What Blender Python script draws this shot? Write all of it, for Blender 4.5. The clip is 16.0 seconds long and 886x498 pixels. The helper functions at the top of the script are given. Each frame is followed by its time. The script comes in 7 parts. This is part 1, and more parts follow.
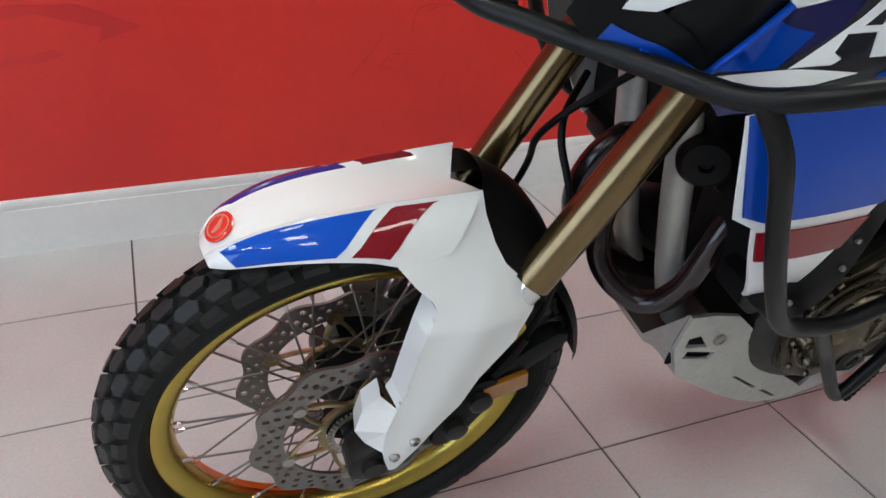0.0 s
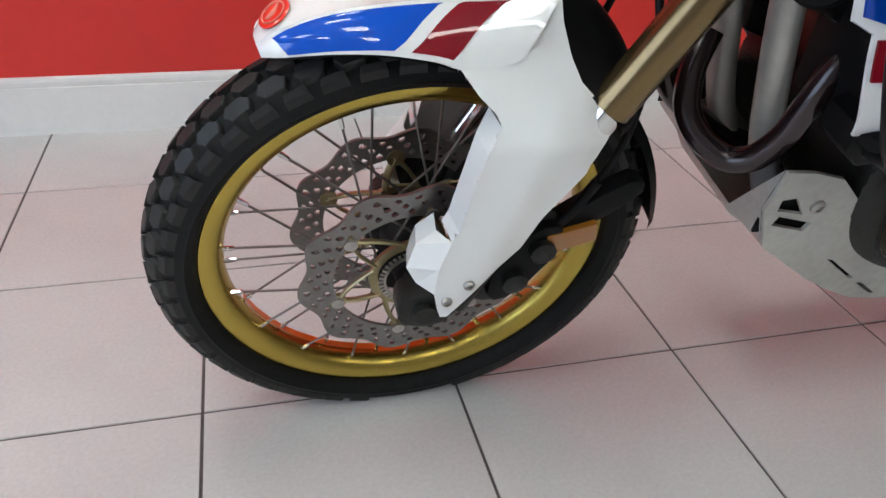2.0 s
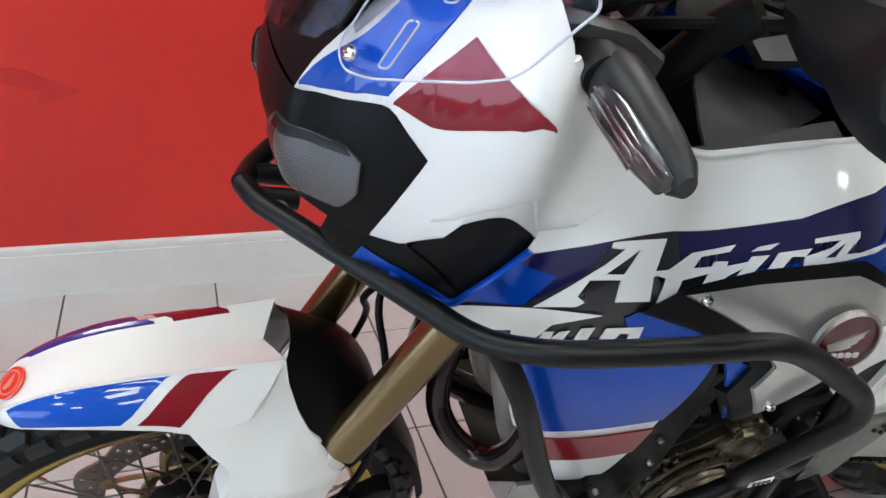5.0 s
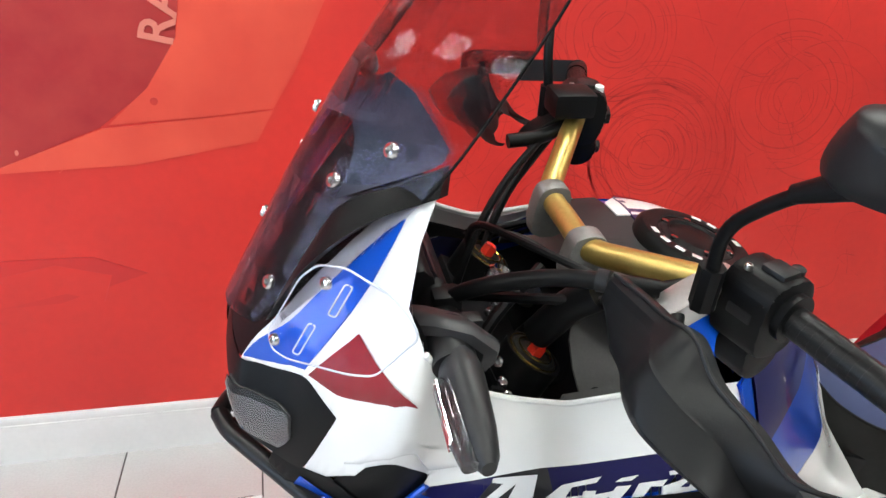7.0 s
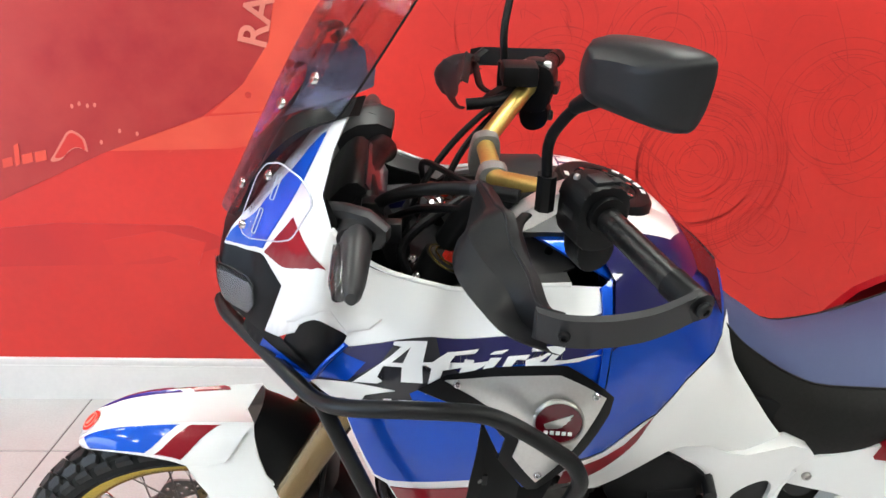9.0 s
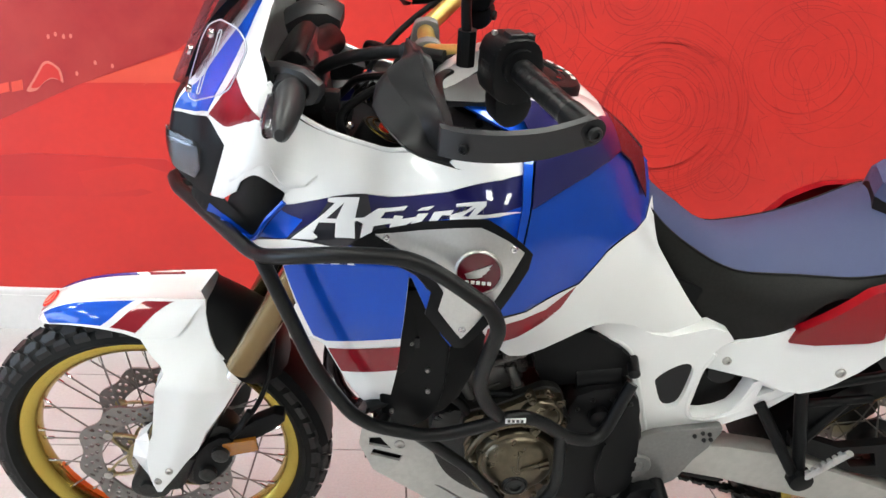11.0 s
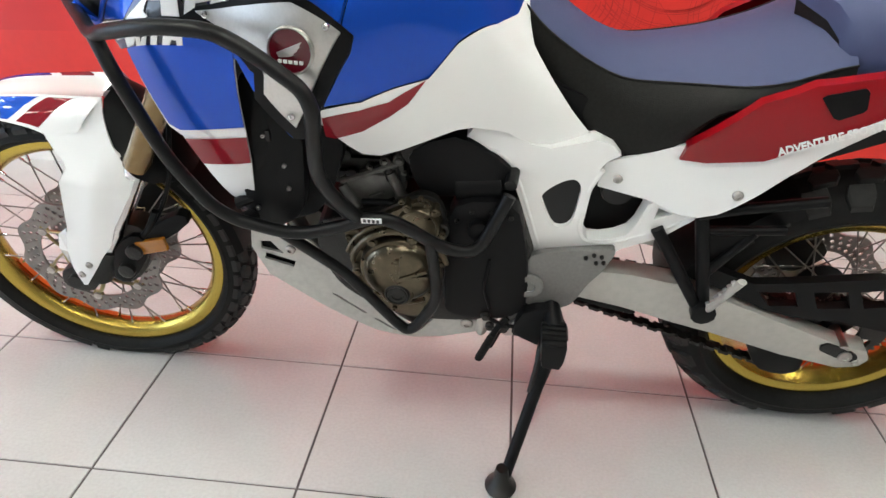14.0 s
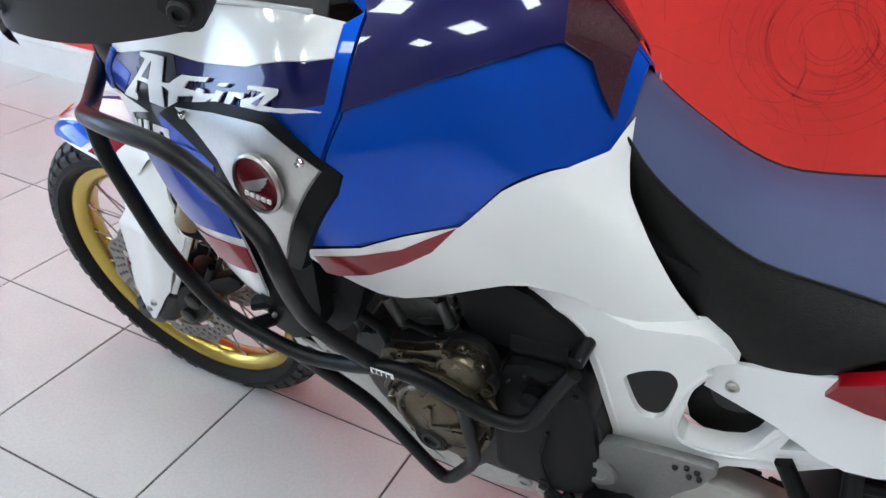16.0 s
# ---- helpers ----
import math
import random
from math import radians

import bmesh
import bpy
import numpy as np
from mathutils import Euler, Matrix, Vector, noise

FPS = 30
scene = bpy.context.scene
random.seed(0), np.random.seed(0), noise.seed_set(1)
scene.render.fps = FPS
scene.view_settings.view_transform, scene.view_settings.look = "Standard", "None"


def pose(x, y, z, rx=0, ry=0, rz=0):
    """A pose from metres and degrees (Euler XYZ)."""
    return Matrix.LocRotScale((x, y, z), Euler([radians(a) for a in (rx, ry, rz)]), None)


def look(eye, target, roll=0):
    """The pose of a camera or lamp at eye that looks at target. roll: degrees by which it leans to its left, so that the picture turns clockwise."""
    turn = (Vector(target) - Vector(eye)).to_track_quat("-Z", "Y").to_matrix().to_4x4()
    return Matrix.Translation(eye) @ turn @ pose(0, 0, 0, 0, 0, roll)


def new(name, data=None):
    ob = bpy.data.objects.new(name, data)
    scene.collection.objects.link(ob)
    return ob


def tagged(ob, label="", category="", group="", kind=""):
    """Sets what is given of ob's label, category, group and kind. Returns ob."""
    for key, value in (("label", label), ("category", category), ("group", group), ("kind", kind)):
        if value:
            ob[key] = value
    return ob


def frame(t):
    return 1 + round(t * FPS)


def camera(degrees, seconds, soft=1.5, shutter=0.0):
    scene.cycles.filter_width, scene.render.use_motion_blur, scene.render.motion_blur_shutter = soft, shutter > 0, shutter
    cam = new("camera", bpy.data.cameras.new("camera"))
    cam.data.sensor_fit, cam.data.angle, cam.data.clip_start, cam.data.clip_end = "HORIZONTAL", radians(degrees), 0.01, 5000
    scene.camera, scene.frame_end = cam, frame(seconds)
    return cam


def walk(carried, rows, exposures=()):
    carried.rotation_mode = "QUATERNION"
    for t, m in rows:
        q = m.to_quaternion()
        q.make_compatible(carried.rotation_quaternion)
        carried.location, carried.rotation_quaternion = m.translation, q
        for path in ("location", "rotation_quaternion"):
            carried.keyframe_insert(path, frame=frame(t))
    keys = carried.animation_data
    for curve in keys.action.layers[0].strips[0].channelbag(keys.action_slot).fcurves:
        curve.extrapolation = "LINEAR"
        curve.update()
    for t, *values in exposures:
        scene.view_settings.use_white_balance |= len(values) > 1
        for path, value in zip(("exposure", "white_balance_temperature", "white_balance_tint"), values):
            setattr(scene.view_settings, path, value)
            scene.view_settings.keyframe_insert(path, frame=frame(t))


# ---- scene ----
cam = camera(60.2, 16.0)
PATH = [
    (0, (-0.322, -0.937, 1.067), (0.345, 0.685, 0.106), 2.2),
    (0.5, (-0.296, -0.846, 0.982), (0.252, 0.849, 0.073), 3.5),
    (1, (-0.276, -0.819, 0.917), (0.202, 0.872, -0.039), 4.1),
    (1.5, (-0.282, -0.861, 0.879), (0.131, 0.796, -0.162), 3.2),
    (2, (-0.299, -0.966, 0.892), (0.154, 0.671, -0.163), 2.9),
    (2.5, (-0.277, -1.081, 0.953), (0.202, 0.585, -0.044), 3.7),
    (3, (-0.253, -1.131, 1.011), (0.284, 0.543, 0.057), 4.3),
    (3.5, (-0.252, -1.115, 1.111), (0.346, 0.54, 0.16), 3.7),
    (4, (-0.202, -1.075, 1.157), (0.419, 0.577, 0.216), 4.6),
    (4.5, (-0.124, -1.003, 1.197), (0.513, 0.648, 0.265), 4.9),
    (5, (-0.072, -0.933, 1.237), (0.56, 0.726, 0.316), 5.7),
    (5.2, (-0.056, -0.905, 1.26), (0.543, 0.767, 0.34), 5.3),
    (7.3, (0.097, -1.092, 1.441), (0.494, 0.764, 0.812), 1.3),
    (7.5, (0.134, -1.096, 1.423), (0.486, 0.771, 0.798), 1.3),
    (8, (0.217, -1.129, 1.403), (0.452, 0.755, 0.775), 1.0),
    (8.5, (0.252, -1.231, 1.394), (0.394, 0.668, 0.781), 0.1),
    (9, (0.268, -1.382, 1.374), (0.384, 0.529, 0.795), 2.0),
    (9.2, (0.277, -1.422, 1.371), (0.378, 0.491, 0.797), 1.5),
    (11.3, (0.376, -1.506, 1.212), (0.518, 0.388, 0.584), 3.5),
    (11.5, (0.395, -1.503, 1.202), (0.535, 0.377, 0.534), 3.3),
    (12, (0.458, -1.432, 1.134), (0.585, 0.401, 0.343), 3.1),
    (12.5, (0.538, -1.353, 1.049), (0.547, 0.442, 0.168), 2.6),
    (13, (0.596, -1.38, 1.024), (0.576, 0.382, 0.078), 1.0),
    (13.5, (0.681, -1.499, 1.06), (0.632, 0.272, 0.133), 3.9),
    (14, (0.767, -1.53, 1.114), (0.639, 0.252, 0.216), 2.7),
    (14.5, (0.87, -1.423, 1.123), (0.593, 0.338, 0.216), 3.7),
    (15, (0.957, -1.298, 1.185), (0.448, 0.395, 0.249), 1.6),
    (15.5, (0.979, -1.217, 1.218), (0.303, 0.402, 0.258), 2.4),
    (16, (0.936, -1.07, 1.245), (0.238, 0.485, 0.199), 4.0),
]
EXPOSURES = [(0.0, -0.40, 6500, 10), (1.5, -0.26, 6500, 10), (5.2, -0.24, 6500, 10), (7.3, 0.30, 6650, 10), (9.2, 0.36, 6680, 10), (12.5, 0.36, 6780, 10), (14.0, 0.30, 6820, 10), (15.2, 0.17, 6280, 10), (16.0, 0.08, 6080, 10)]
walk(cam, [(t, look(eye, target, roll)) for t, eye, target, roll in PATH], EXPOSURES)

# ---------------------------------------------------------------- light
world = bpy.data.worlds.new("world")
scene.world = world
world.use_nodes = True
world.node_tree.nodes["Background"].inputs[0].default_value = (0.55, 0.68, 1.0, 1)
world.node_tree.nodes["Background"].inputs[1].default_value = 0.6
ROOM = (-4.2, 4.2, -3.9, 1.204, 2.9)      # x0 x1 y0 y1 height
FLOOR_GAP = 0.42                           # side of a floor tile


# ---------------------------------------------------------------- materials
def material(name, colour, rough=0.5, metal=0.0, coat=0.0, grain=0.0, grain_scale=60.0, spots=0.0, spot_scale=6.0, bump=0.0, bump_scale=250.0, emit=0.0, ior=1.5, tint=None, island=0.0, spec=0.5):
    m = bpy.data.materials.new(name)
    m.use_nodes = True
    nt = m.node_tree
    b = nt.nodes["Principled BSDF"]
    b.inputs["Metallic"].default_value = metal
    b.inputs["Roughness"].default_value = rough
    b.inputs["IOR"].default_value = ior
    b.inputs["Specular IOR Level"].default_value = spec
    b.inputs["Coat Weight"].default_value = coat
    b.inputs["Coat Roughness"].default_value = 0.04
    b.inputs["Base Color"].default_value = (*colour, 1)
    co = nt.nodes.new("ShaderNodeTexCoord")
    last = None

    def mixed(scale, amount, detail, other):
        n = nt.nodes.new("ShaderNodeTexNoise")
        n.inputs["Scale"].default_value = scale
        n.inputs["Detail"].default_value = detail
        nt.links.new(co.outputs["Object"], n.inputs["Vector"])
        r = nt.nodes.new("ShaderNodeMapRange")
        r.inputs["From Min"].default_value, r.inputs["From Max"].default_value = 0.35, 0.7
        r.inputs["To Min"].default_value, r.inputs["To Max"].default_value = 0.0, amount
        nt.links.new(n.outputs["Fac"], r.inputs["Value"])
        x = nt.nodes.new("ShaderNodeMix")
        x.data_type = "RGBA"
        nt.links.new(r.outputs["Result"], x.inputs["Factor"])
        x.inputs["B"].default_value = (*other, 1)
        if last is None:
            x.inputs["A"].default_value = (*colour, 1)
        else:
            nt.links.new(last, x.inputs["A"])
        return x.outputs["Result"], r.outputs["Result"]
    other = tint or tuple(c * 0.55 for c in colour)
    if spots:
        last, f = mixed(spot_scale, spots, 4, other)
    if grain:
        last, f = mixed(grain_scale, grain, 6, other)
        rr = nt.nodes.new("ShaderNodeMapRange")
        rr.inputs["To Min"].default_value, rr.inputs["To Max"].default_value = rough, min(1, rough + 0.15)
        nt.links.new(f, rr.inputs["Value"])
        nt.links.new(rr.outputs["Result"], b.inputs["Roughness"])
    if island:
        g = nt.nodes.new("ShaderNodeObjectInfo")
        r = nt.nodes.new("ShaderNodeMapRange")
        r.inputs["To Min"].default_value, r.inputs["To Max"].default_value = 1 - island, 1 + island
        nt.links.new(g.outputs["Random"], r.inputs["Value"])
        x = nt.nodes.new("ShaderNodeVectorMath")
        x.operation = "SCALE"
        if last is None:
            x.inputs[0].default_value = colour
        else:
            nt.links.new(last, x.inputs[0])
        nt.links.new(r.outputs["Result"], x.inputs["Scale"])
        last = x.outputs[0]
    if last is not None:
        nt.links.new(last, b.inputs["Base Color"])
    if bump:
        n = nt.nodes.new("ShaderNodeTexNoise")
        n.inputs["Scale"].default_value = bump_scale
        n.inputs["Detail"].default_value = 3
        nt.links.new(co.outputs["Object"], n.inputs["Vector"])
        k = nt.nodes.new("ShaderNodeBump")
        k.inputs["Strength"].default_value = bump
        k.inputs["Distance"].default_value = 0.002
        nt.links.new(n.outputs["Fac"], k.inputs["Height"])
        nt.links.new(k.outputs["Normal"], b.inputs["Normal"])
    if emit:
        b.inputs["Emission Color"].default_value = (*colour, 1)
        b.inputs["Emission Strength"].default_value = emit
    return m


def clear(name, colour, rough=0.02, trans=1.0, ior=1.45):
    m = material(name, colour, rough)
    b = m.node_tree.nodes["Principled BSDF"]
    b.inputs["Transmission Weight"].default_value = trans
    b.inputs["IOR"].default_value = ior
    return m


M = dict(
    wall=material("red wall print", (0.68, 0.036, 0.027), 0.35, spots=0.35, spot_scale=2.2, grain=0.12, grain_scale=35, tint=(0.40, 0.014, 0.018)),
    wall_dark=material("dark red print", (0.34, 0.014, 0.020), 0.35, spots=0.7, spot_scale=3.0, grain=0.4, grain_scale=11, tint=(0.50, 0.05, 0.04)),
    wall_light=material("orange red print", (0.74, 0.085, 0.05), 0.35, spots=0.5, spot_scale=4.0, tint=(0.52, 0.03, 0.025)),
    wall_mid=material("mid red print", (0.58, 0.026, 0.024), 0.35, spots=0.4, spot_scale=3.0, tint=(0.40, 0.016, 0.02)),
    ink=material("thin dark red ink", (0.43, 0.017, 0.018), 0.45, grain=0.8, grain_scale=25, tint=(0.64, 0.033, 0.026)),
    ink_pale=material("pale print", (0.68, 0.20, 0.15), 0.4),
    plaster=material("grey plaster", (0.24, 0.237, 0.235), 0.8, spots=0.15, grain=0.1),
    board=material("white painted skirting", (0.74, 0.72, 0.71), 0.45, spots=0.15, spot_scale=5, grain=0.08, bump=0.1, bump_scale=40),
    tile=material("pale stone tile", (0.575, 0.566, 0.568), 0.20, spots=0.24, spot_scale=5, grain=0.30, grain_scale=140, tint=(0.40, 0.39, 0.39), bump=0.04, bump_scale=90, island=0.035),
    grout=material("dark grout", (0.10, 0.085, 0.085), 0.9, grain=0.5, grain_scale=80),
    white=material("white gloss plastic", (0.82, 0.825, 0.825), 0.24, coat=0.9, spots=0.05),
    white_satin=material("white painted steel", (0.83, 0.83, 0.83), 0.33, coat=0.3, spots=0.08, spot_scale=9, bump=0.05, bump_scale=120),
    blue=material("metallic blue paint", (0.001, 0.062, 0.46), 0.34, metal=0.55, spec=0.1, coat=0.6, grain=0.25, grain_scale=900, tint=(0.004, 0.10, 0.56)),
    blue_decal=material("blue film", (0.002, 0.075, 0.50), 0.28, spec=0.12, coat=0.8, grain=0.1, grain_scale=500),
    navy=material("dark navy paint", (0.008, 0.007, 0.072), 0.30, metal=0.2, spec=0.15, coat=1.0, grain=0.2, grain_scale=800, tint=(0.01, 0.02, 0.1)),
    black_film=material("black film", (0.008, 0.008, 0.012), 0.3, coat=0.6, grain=0.2, grain_scale=300, tint=(0.015, 0.015, 0.03)),
    maroon=material("dark red film", (0.22, 0.004, 0.012), 0.28, coat=0.7, spec=0.12, grain=0.2, grain_scale=700, tint=(0.25, 0.008, 0.02)),
    deep_maroon=material("deep maroon film", (0.030, 0.004, 0.010), 0.25, coat=0.5, grain=0.2, grain_scale=600, tint=(0.05, 0.008, 0.02)),
    red=material("gloss red plastic", (0.25, 0.002, 0.007), 0.28, spec=0.25, coat=0.2, grain=0.1, grain_scale=600),
    emblem_red=material("dark red enamel", (0.085, 0.003, 0.009), 0.25, coat=0.7, spec=0.3),
    badge_red=material("bright red enamel", (0.75, 0.035, 0.02), 0.2, coat=0.8),
    purple=material("purple blue film", (0.035, 0.02, 0.20), 0.25, coat=0.8, grain=0.1, grain_scale=400),
    guard=material("textured guard plastic", (0.017, 0.017, 0.019), 0.42, spec=0.36, grain=0.2, grain_scale=250, spots=0.25, spot_scale=7, tint=(0.026, 0.026, 0.029), bump=0.05, bump_scale=600),
    plastic=material("black moulded plastic", (0.004, 0.004, 0.0046), 0.40, spec=0.13, grain=0.25, grain_scale=350, spots=0.3, spot_scale=8, tint=(0.008, 0.008, 0.009), bump=0.07, bump_scale=900),
    grey_plastic=material("dark grey plastic", (0.012, 0.012, 0.0135), 0.42, spec=0.25, grain=0.2, grain_scale=300, bump=0.07, bump_scale=700),
    tube=material("black powder coat", (0.004, 0.004, 0.0048), 0.30, spec=0.24, grain=0.3, grain_scale=250, spots=0.25, spot_scale=14, tint=(0.014, 0.014, 0.014), bump=0.15, bump_scale=700),
    rubber=material("tyre rubber", (0.0055, 0.0055, 0.006), 0.58, spec=0.17, grain=0.4, grain_scale=120, spots=0.4, spot_scale=9, tint=(0.016, 0.0155, 0.015), bump=0.35, bump_scale=350),
    # same rubber in a lighter tone: the block faces' sheen is put into the colour
    tread=material("tread block rubber", (0.012, 0.012, 0.0125), 0.46, spec=0.30, grain=0.4, grain_scale=90, spots=0.4, spot_scale=12, tint=(0.026, 0.025, 0.024), bump=0.25, bump_scale=300),
    gold=material("gold anodised rim", (0.50, 0.37, 0.085), 0.27, metal=1.0, spots=0.2, spot_scale=4, tint=(0.44, 0.31, 0.065)),
    gold_bar=material("gold handlebar", (0.60, 0.43, 0.13), 0.38, metal=0.9, grain=0.2, grain_scale=200),
    bronze=material("bronze fork tube", (0.20, 0.135, 0.060), 0.22, metal=0.9, coat=0.3, grain=0.2, grain_scale=90, tint=(0.15, 0.10, 0.045)),
    engine_bronze=material("bronze engine cover", (0.138, 0.114, 0.079), 0.27, metal=0.9, grain=0.5, grain_scale=60, spots=0.4, tint=(0.065, 0.052, 0.035), bump=0.2),
    cast=material("grey cast cylinder", (0.150, 0.147, 0.140), 0.4, metal=0.55, grain=0.5, grain_scale=60, tint=(0.07, 0.068, 0.064), bump=0.15),
    engine_grey=material("dark cast engine", (0.020, 0.0195, 0.0185), 0.38, metal=0.5, grain=0.5, grain_scale=70, tint=(0.018, 0.018, 0.018), bump=0.3),
    steel=material("brushed steel", (0.46, 0.44, 0.42), 0.32, metal=1.0, grain=0.35, grain_scale=140, tint=(0.30, 0.28, 0.26)),
    pale_gold=material("pale gold carrier", (0.36, 0.30, 0.17), 0.36, metal=0.9, grain=0.3, grain_scale=90),
    heel=material("sandblasted heel plate", (0.24, 0.235, 0.23), 0.5, metal=0.7, grain=0.3, grain_scale=150, spots=0.3, spot_scale=9, tint=(0.15, 0.148, 0.145), bump=0.1),
    disc=material("brake steel", (0.235, 0.225, 0.215), 0.40, metal=0.9, grain=0.4, grain_scale=160, tint=(0.20, 0.19, 0.18)),
    chrome=material("bright steel", (0.72, 0.72, 0.72), 0.14, metal=1.0),
    alu=material("brushed aluminium", (0.60, 0.595, 0.58), 0.36, metal=0.85, grain=0.25, grain_scale=220, spots=0.2, spot_scale=5, tint=(0.46, 0.45, 0.44), bump=0.08, bump_scale=300),
    skid=material("worn aluminium plate", (0.52, 0.51, 0.48), 0.5, metal=0.45, grain=0.35, grain_scale=90, spots=0.35, tint=(0.36, 0.35, 0.33), bump=0.15),
    swing=material("silver painted swingarm", (0.50, 0.49, 0.46), 0.42, metal=0.5, grain=0.3, grain_scale=70, spots=0.3, tint=(0.36, 0.35, 0.33)),
    pipe=material("heat stained pipe", (0.020, 0.010, 0.010), 0.20, metal=0.5, coat=0.4, grain=0.4, grain_scale=20, spots=0.5, tint=(0.05, 0.035, 0.04)),
    seat_blue=material("blue grey seat cover", (0.034, 0.047, 0.118), 0.62, grain=0.25, grain_scale=260, spots=0.15, spot_scale=5, tint=(0.048, 0.062, 0.145), bump=0.3, bump_scale=800),
    seat_black=material("black seat vinyl", (0.0075, 0.0072, 0.0068), 0.55, spec=0.2, grain=0.3, grain_scale=200, tint=(0.022, 0.021, 0.020), bump=0.4, bump_scale=700),
    amber=material("amber reflector", (0.33, 0.12, 0.012), 0.2, coat=0.8, grain=0.4, grain_scale=500),
    orange=material("orange rim sticker", (0.75, 0.13, 0.015), 0.35, spots=0.3, spot_scale=30),
    letter=material("white lettering film", (0.80, 0.80, 0.80), 0.3, coat=0.3),
    letter_dark=material("dark print", (0.03, 0.03, 0.035), 0.4),
    lamp_dark=material("smoked reflector", (0.16, 0.16, 0.17), 0.22, metal=0.8, spots=0.3, spot_scale=14, tint=(0.08, 0.08, 0.085)),
    matte_grey=material("matte grey plastic", (0.095, 0.093, 0.093), 0.6, spec=0.3, grain=0.2, grain_scale=300, spots=0.2, spot_scale=9),
    lens=clear("clear lens", (0.95, 0.96, 0.97)),
    slate=material("slate grey moulding", (0.055, 0.068, 0.110), 0.34, spec=0.4, grain=0.2, grain_scale=250, spots=0.2, spot_scale=12),
    screen=clear("tinted clear screen", (0.92, 0.90, 0.97), ior=1.12),
    clear_edge=material("pale acrylic edge", (0.62, 0.66, 0.72), 0.15, coat=0.6, spec=0.6),
    mirror_glass=material("mirror glass", (0.9, 0.9, 0.9), 0.02, metal=1.0),
    lamp=material("lamp panel", (0.95, 1.0, 0.945), 0.5, emit=21.5),
    daylight=material("daylight pane", (0.60, 0.77, 1.0), 0.5, emit=4.6),
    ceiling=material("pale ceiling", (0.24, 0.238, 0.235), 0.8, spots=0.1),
)


# ---------------------------------------------------------------- mesh tools
def part(name, bm, mat, parent=None, label="", smooth=True, at=None):
    me = bpy.data.meshes.new(name)
    bmesh.ops.recalc_face_normals(bm, faces=bm.faces)
    bm.to_mesh(me)
    bm.free()
    for m in (mat if isinstance(mat, (list, tuple)) else [mat]):
        me.materials.append(m)
    if smooth:
        me.polygons.foreach_set("use_smooth", [True] * len(me.polygons))
        me.set_sharp_from_angle(angle=radians(38))
    ob = new(name, me)
    if parent is not None:
        ob.parent = parent
    if at is not None:
        ob.matrix_basis = at
    if label:
        ob["label"] = label
    return ob


def like(ob, at, parent=None):
    o = new(ob.name.split(".")[0], ob.data)
    o.parent = parent or ob.parent
    o.matrix_basis = at
    return o


def box(x0, x1, y0, y1, z0, z1, bevel=0.0, bm=None):
    bm = bm or bmesh.new()
    r = bmesh.ops.create_cube(bm, size=1, matrix=Matrix.Translation(((x0 + x1) / 2, (y0 + y1) / 2, (z0 + z1) / 2)) @ Matrix.Diagonal((x1 - x0, y1 - y0, z1 - z0, 1)))
    if bevel:
        es = list({e for v in r["verts"] for e in v.link_edges})
        bmesh.ops.bevel(bm, geom=es, offset=bevel, segments=2, affect="EDGES", profile=0.6)
    return bm


def rounded(points, radius, steps=5):
    """A polyline with its corners rounded."""
    p = [Vector(q) for q in points]
    out = [p[0]]
    for a, b, c in zip(p, p[1:], p[2:]):
        u, v = (a - b), (c - b)
        d = min(radius, u.length * 0.48, v.length * 0.48)
        s, e = b + u.normalized() * d, b + v.normalized() * d
        for i in range(steps + 1):
            t = i / steps
            out.append(s.lerp(b, t).lerp(b.lerp(e, t), t))
    return out + [p[-1]]


def tube(points, r, bend=0.04, sides=14, bm=None, caps=True, flat=1.0, r_end=None):
    bm = bm or bmesh.new()
    path = rounded(points, bend) if bend and len(points) > 2 else [Vector(q) for q in points]
    rings, normal = [], None
    for i, p in enumerate(path):
        d = (path[min(i + 1, len(path) - 1)] - path[max(i - 1, 0)]).normalized()
        if normal is None:
            normal = d.cross(Vector((0.13, 0.21, 0.97))).normalized()
        normal = (normal - d * normal.dot(d)).normalized()
        side = d.cross(normal)
        rr = r if r_end is None else r + (r_end - r) * i / (len(path) - 1)
        rings.append([bm.verts.new(p + rr * (math.cos(a) * normal + flat * math.sin(a) * side)) for a in (2 * math.pi * k / sides for k in range(sides))])
    for a, b in zip(rings, rings[1:]):
        for k in range(sides):
            bm.faces.new((a[k], a[(k + 1) % sides], b[(k + 1) % sides], b[k]))
    if caps:
        bm.faces.new(rings[0][::-1])
        bm.faces.new(rings[-1])
    return bm


def lathe(profile, axis="y", n=64, centre=(0, 0, 0), bm=None, closed=False):
    """Turn (radius, along) pairs round an axis."""
    bm = bm or bmesh.new()
    rings = []
    for r, h in profile:
        ring = []
        for k in range(n):
            a = 2 * math.pi * k / n
            c, s = r * math.cos(a), r * math.sin(a)
            v = {"y": (c, h, s), "z": (c, s, h), "x": (h, c, s)}[axis]
            ring.append(bm.verts.new(Vector(v) + Vector(centre)))
        rings.append(ring)
    pairs = list(zip(rings, rings[1:])) + ([(rings[-1], rings[0])] if closed else [])
    for a, b in pairs:
        for k in range(n):
            bm.faces.new((a[k], a[(k + 1) % n], b[(k + 1) % n], b[k]))
    if not closed:
        for ring in (rings[0], rings[-1]):
            if (ring[0].co - ring[n // 2].co).length > 1e-4:
                bm.faces.new(ring)
    return bm


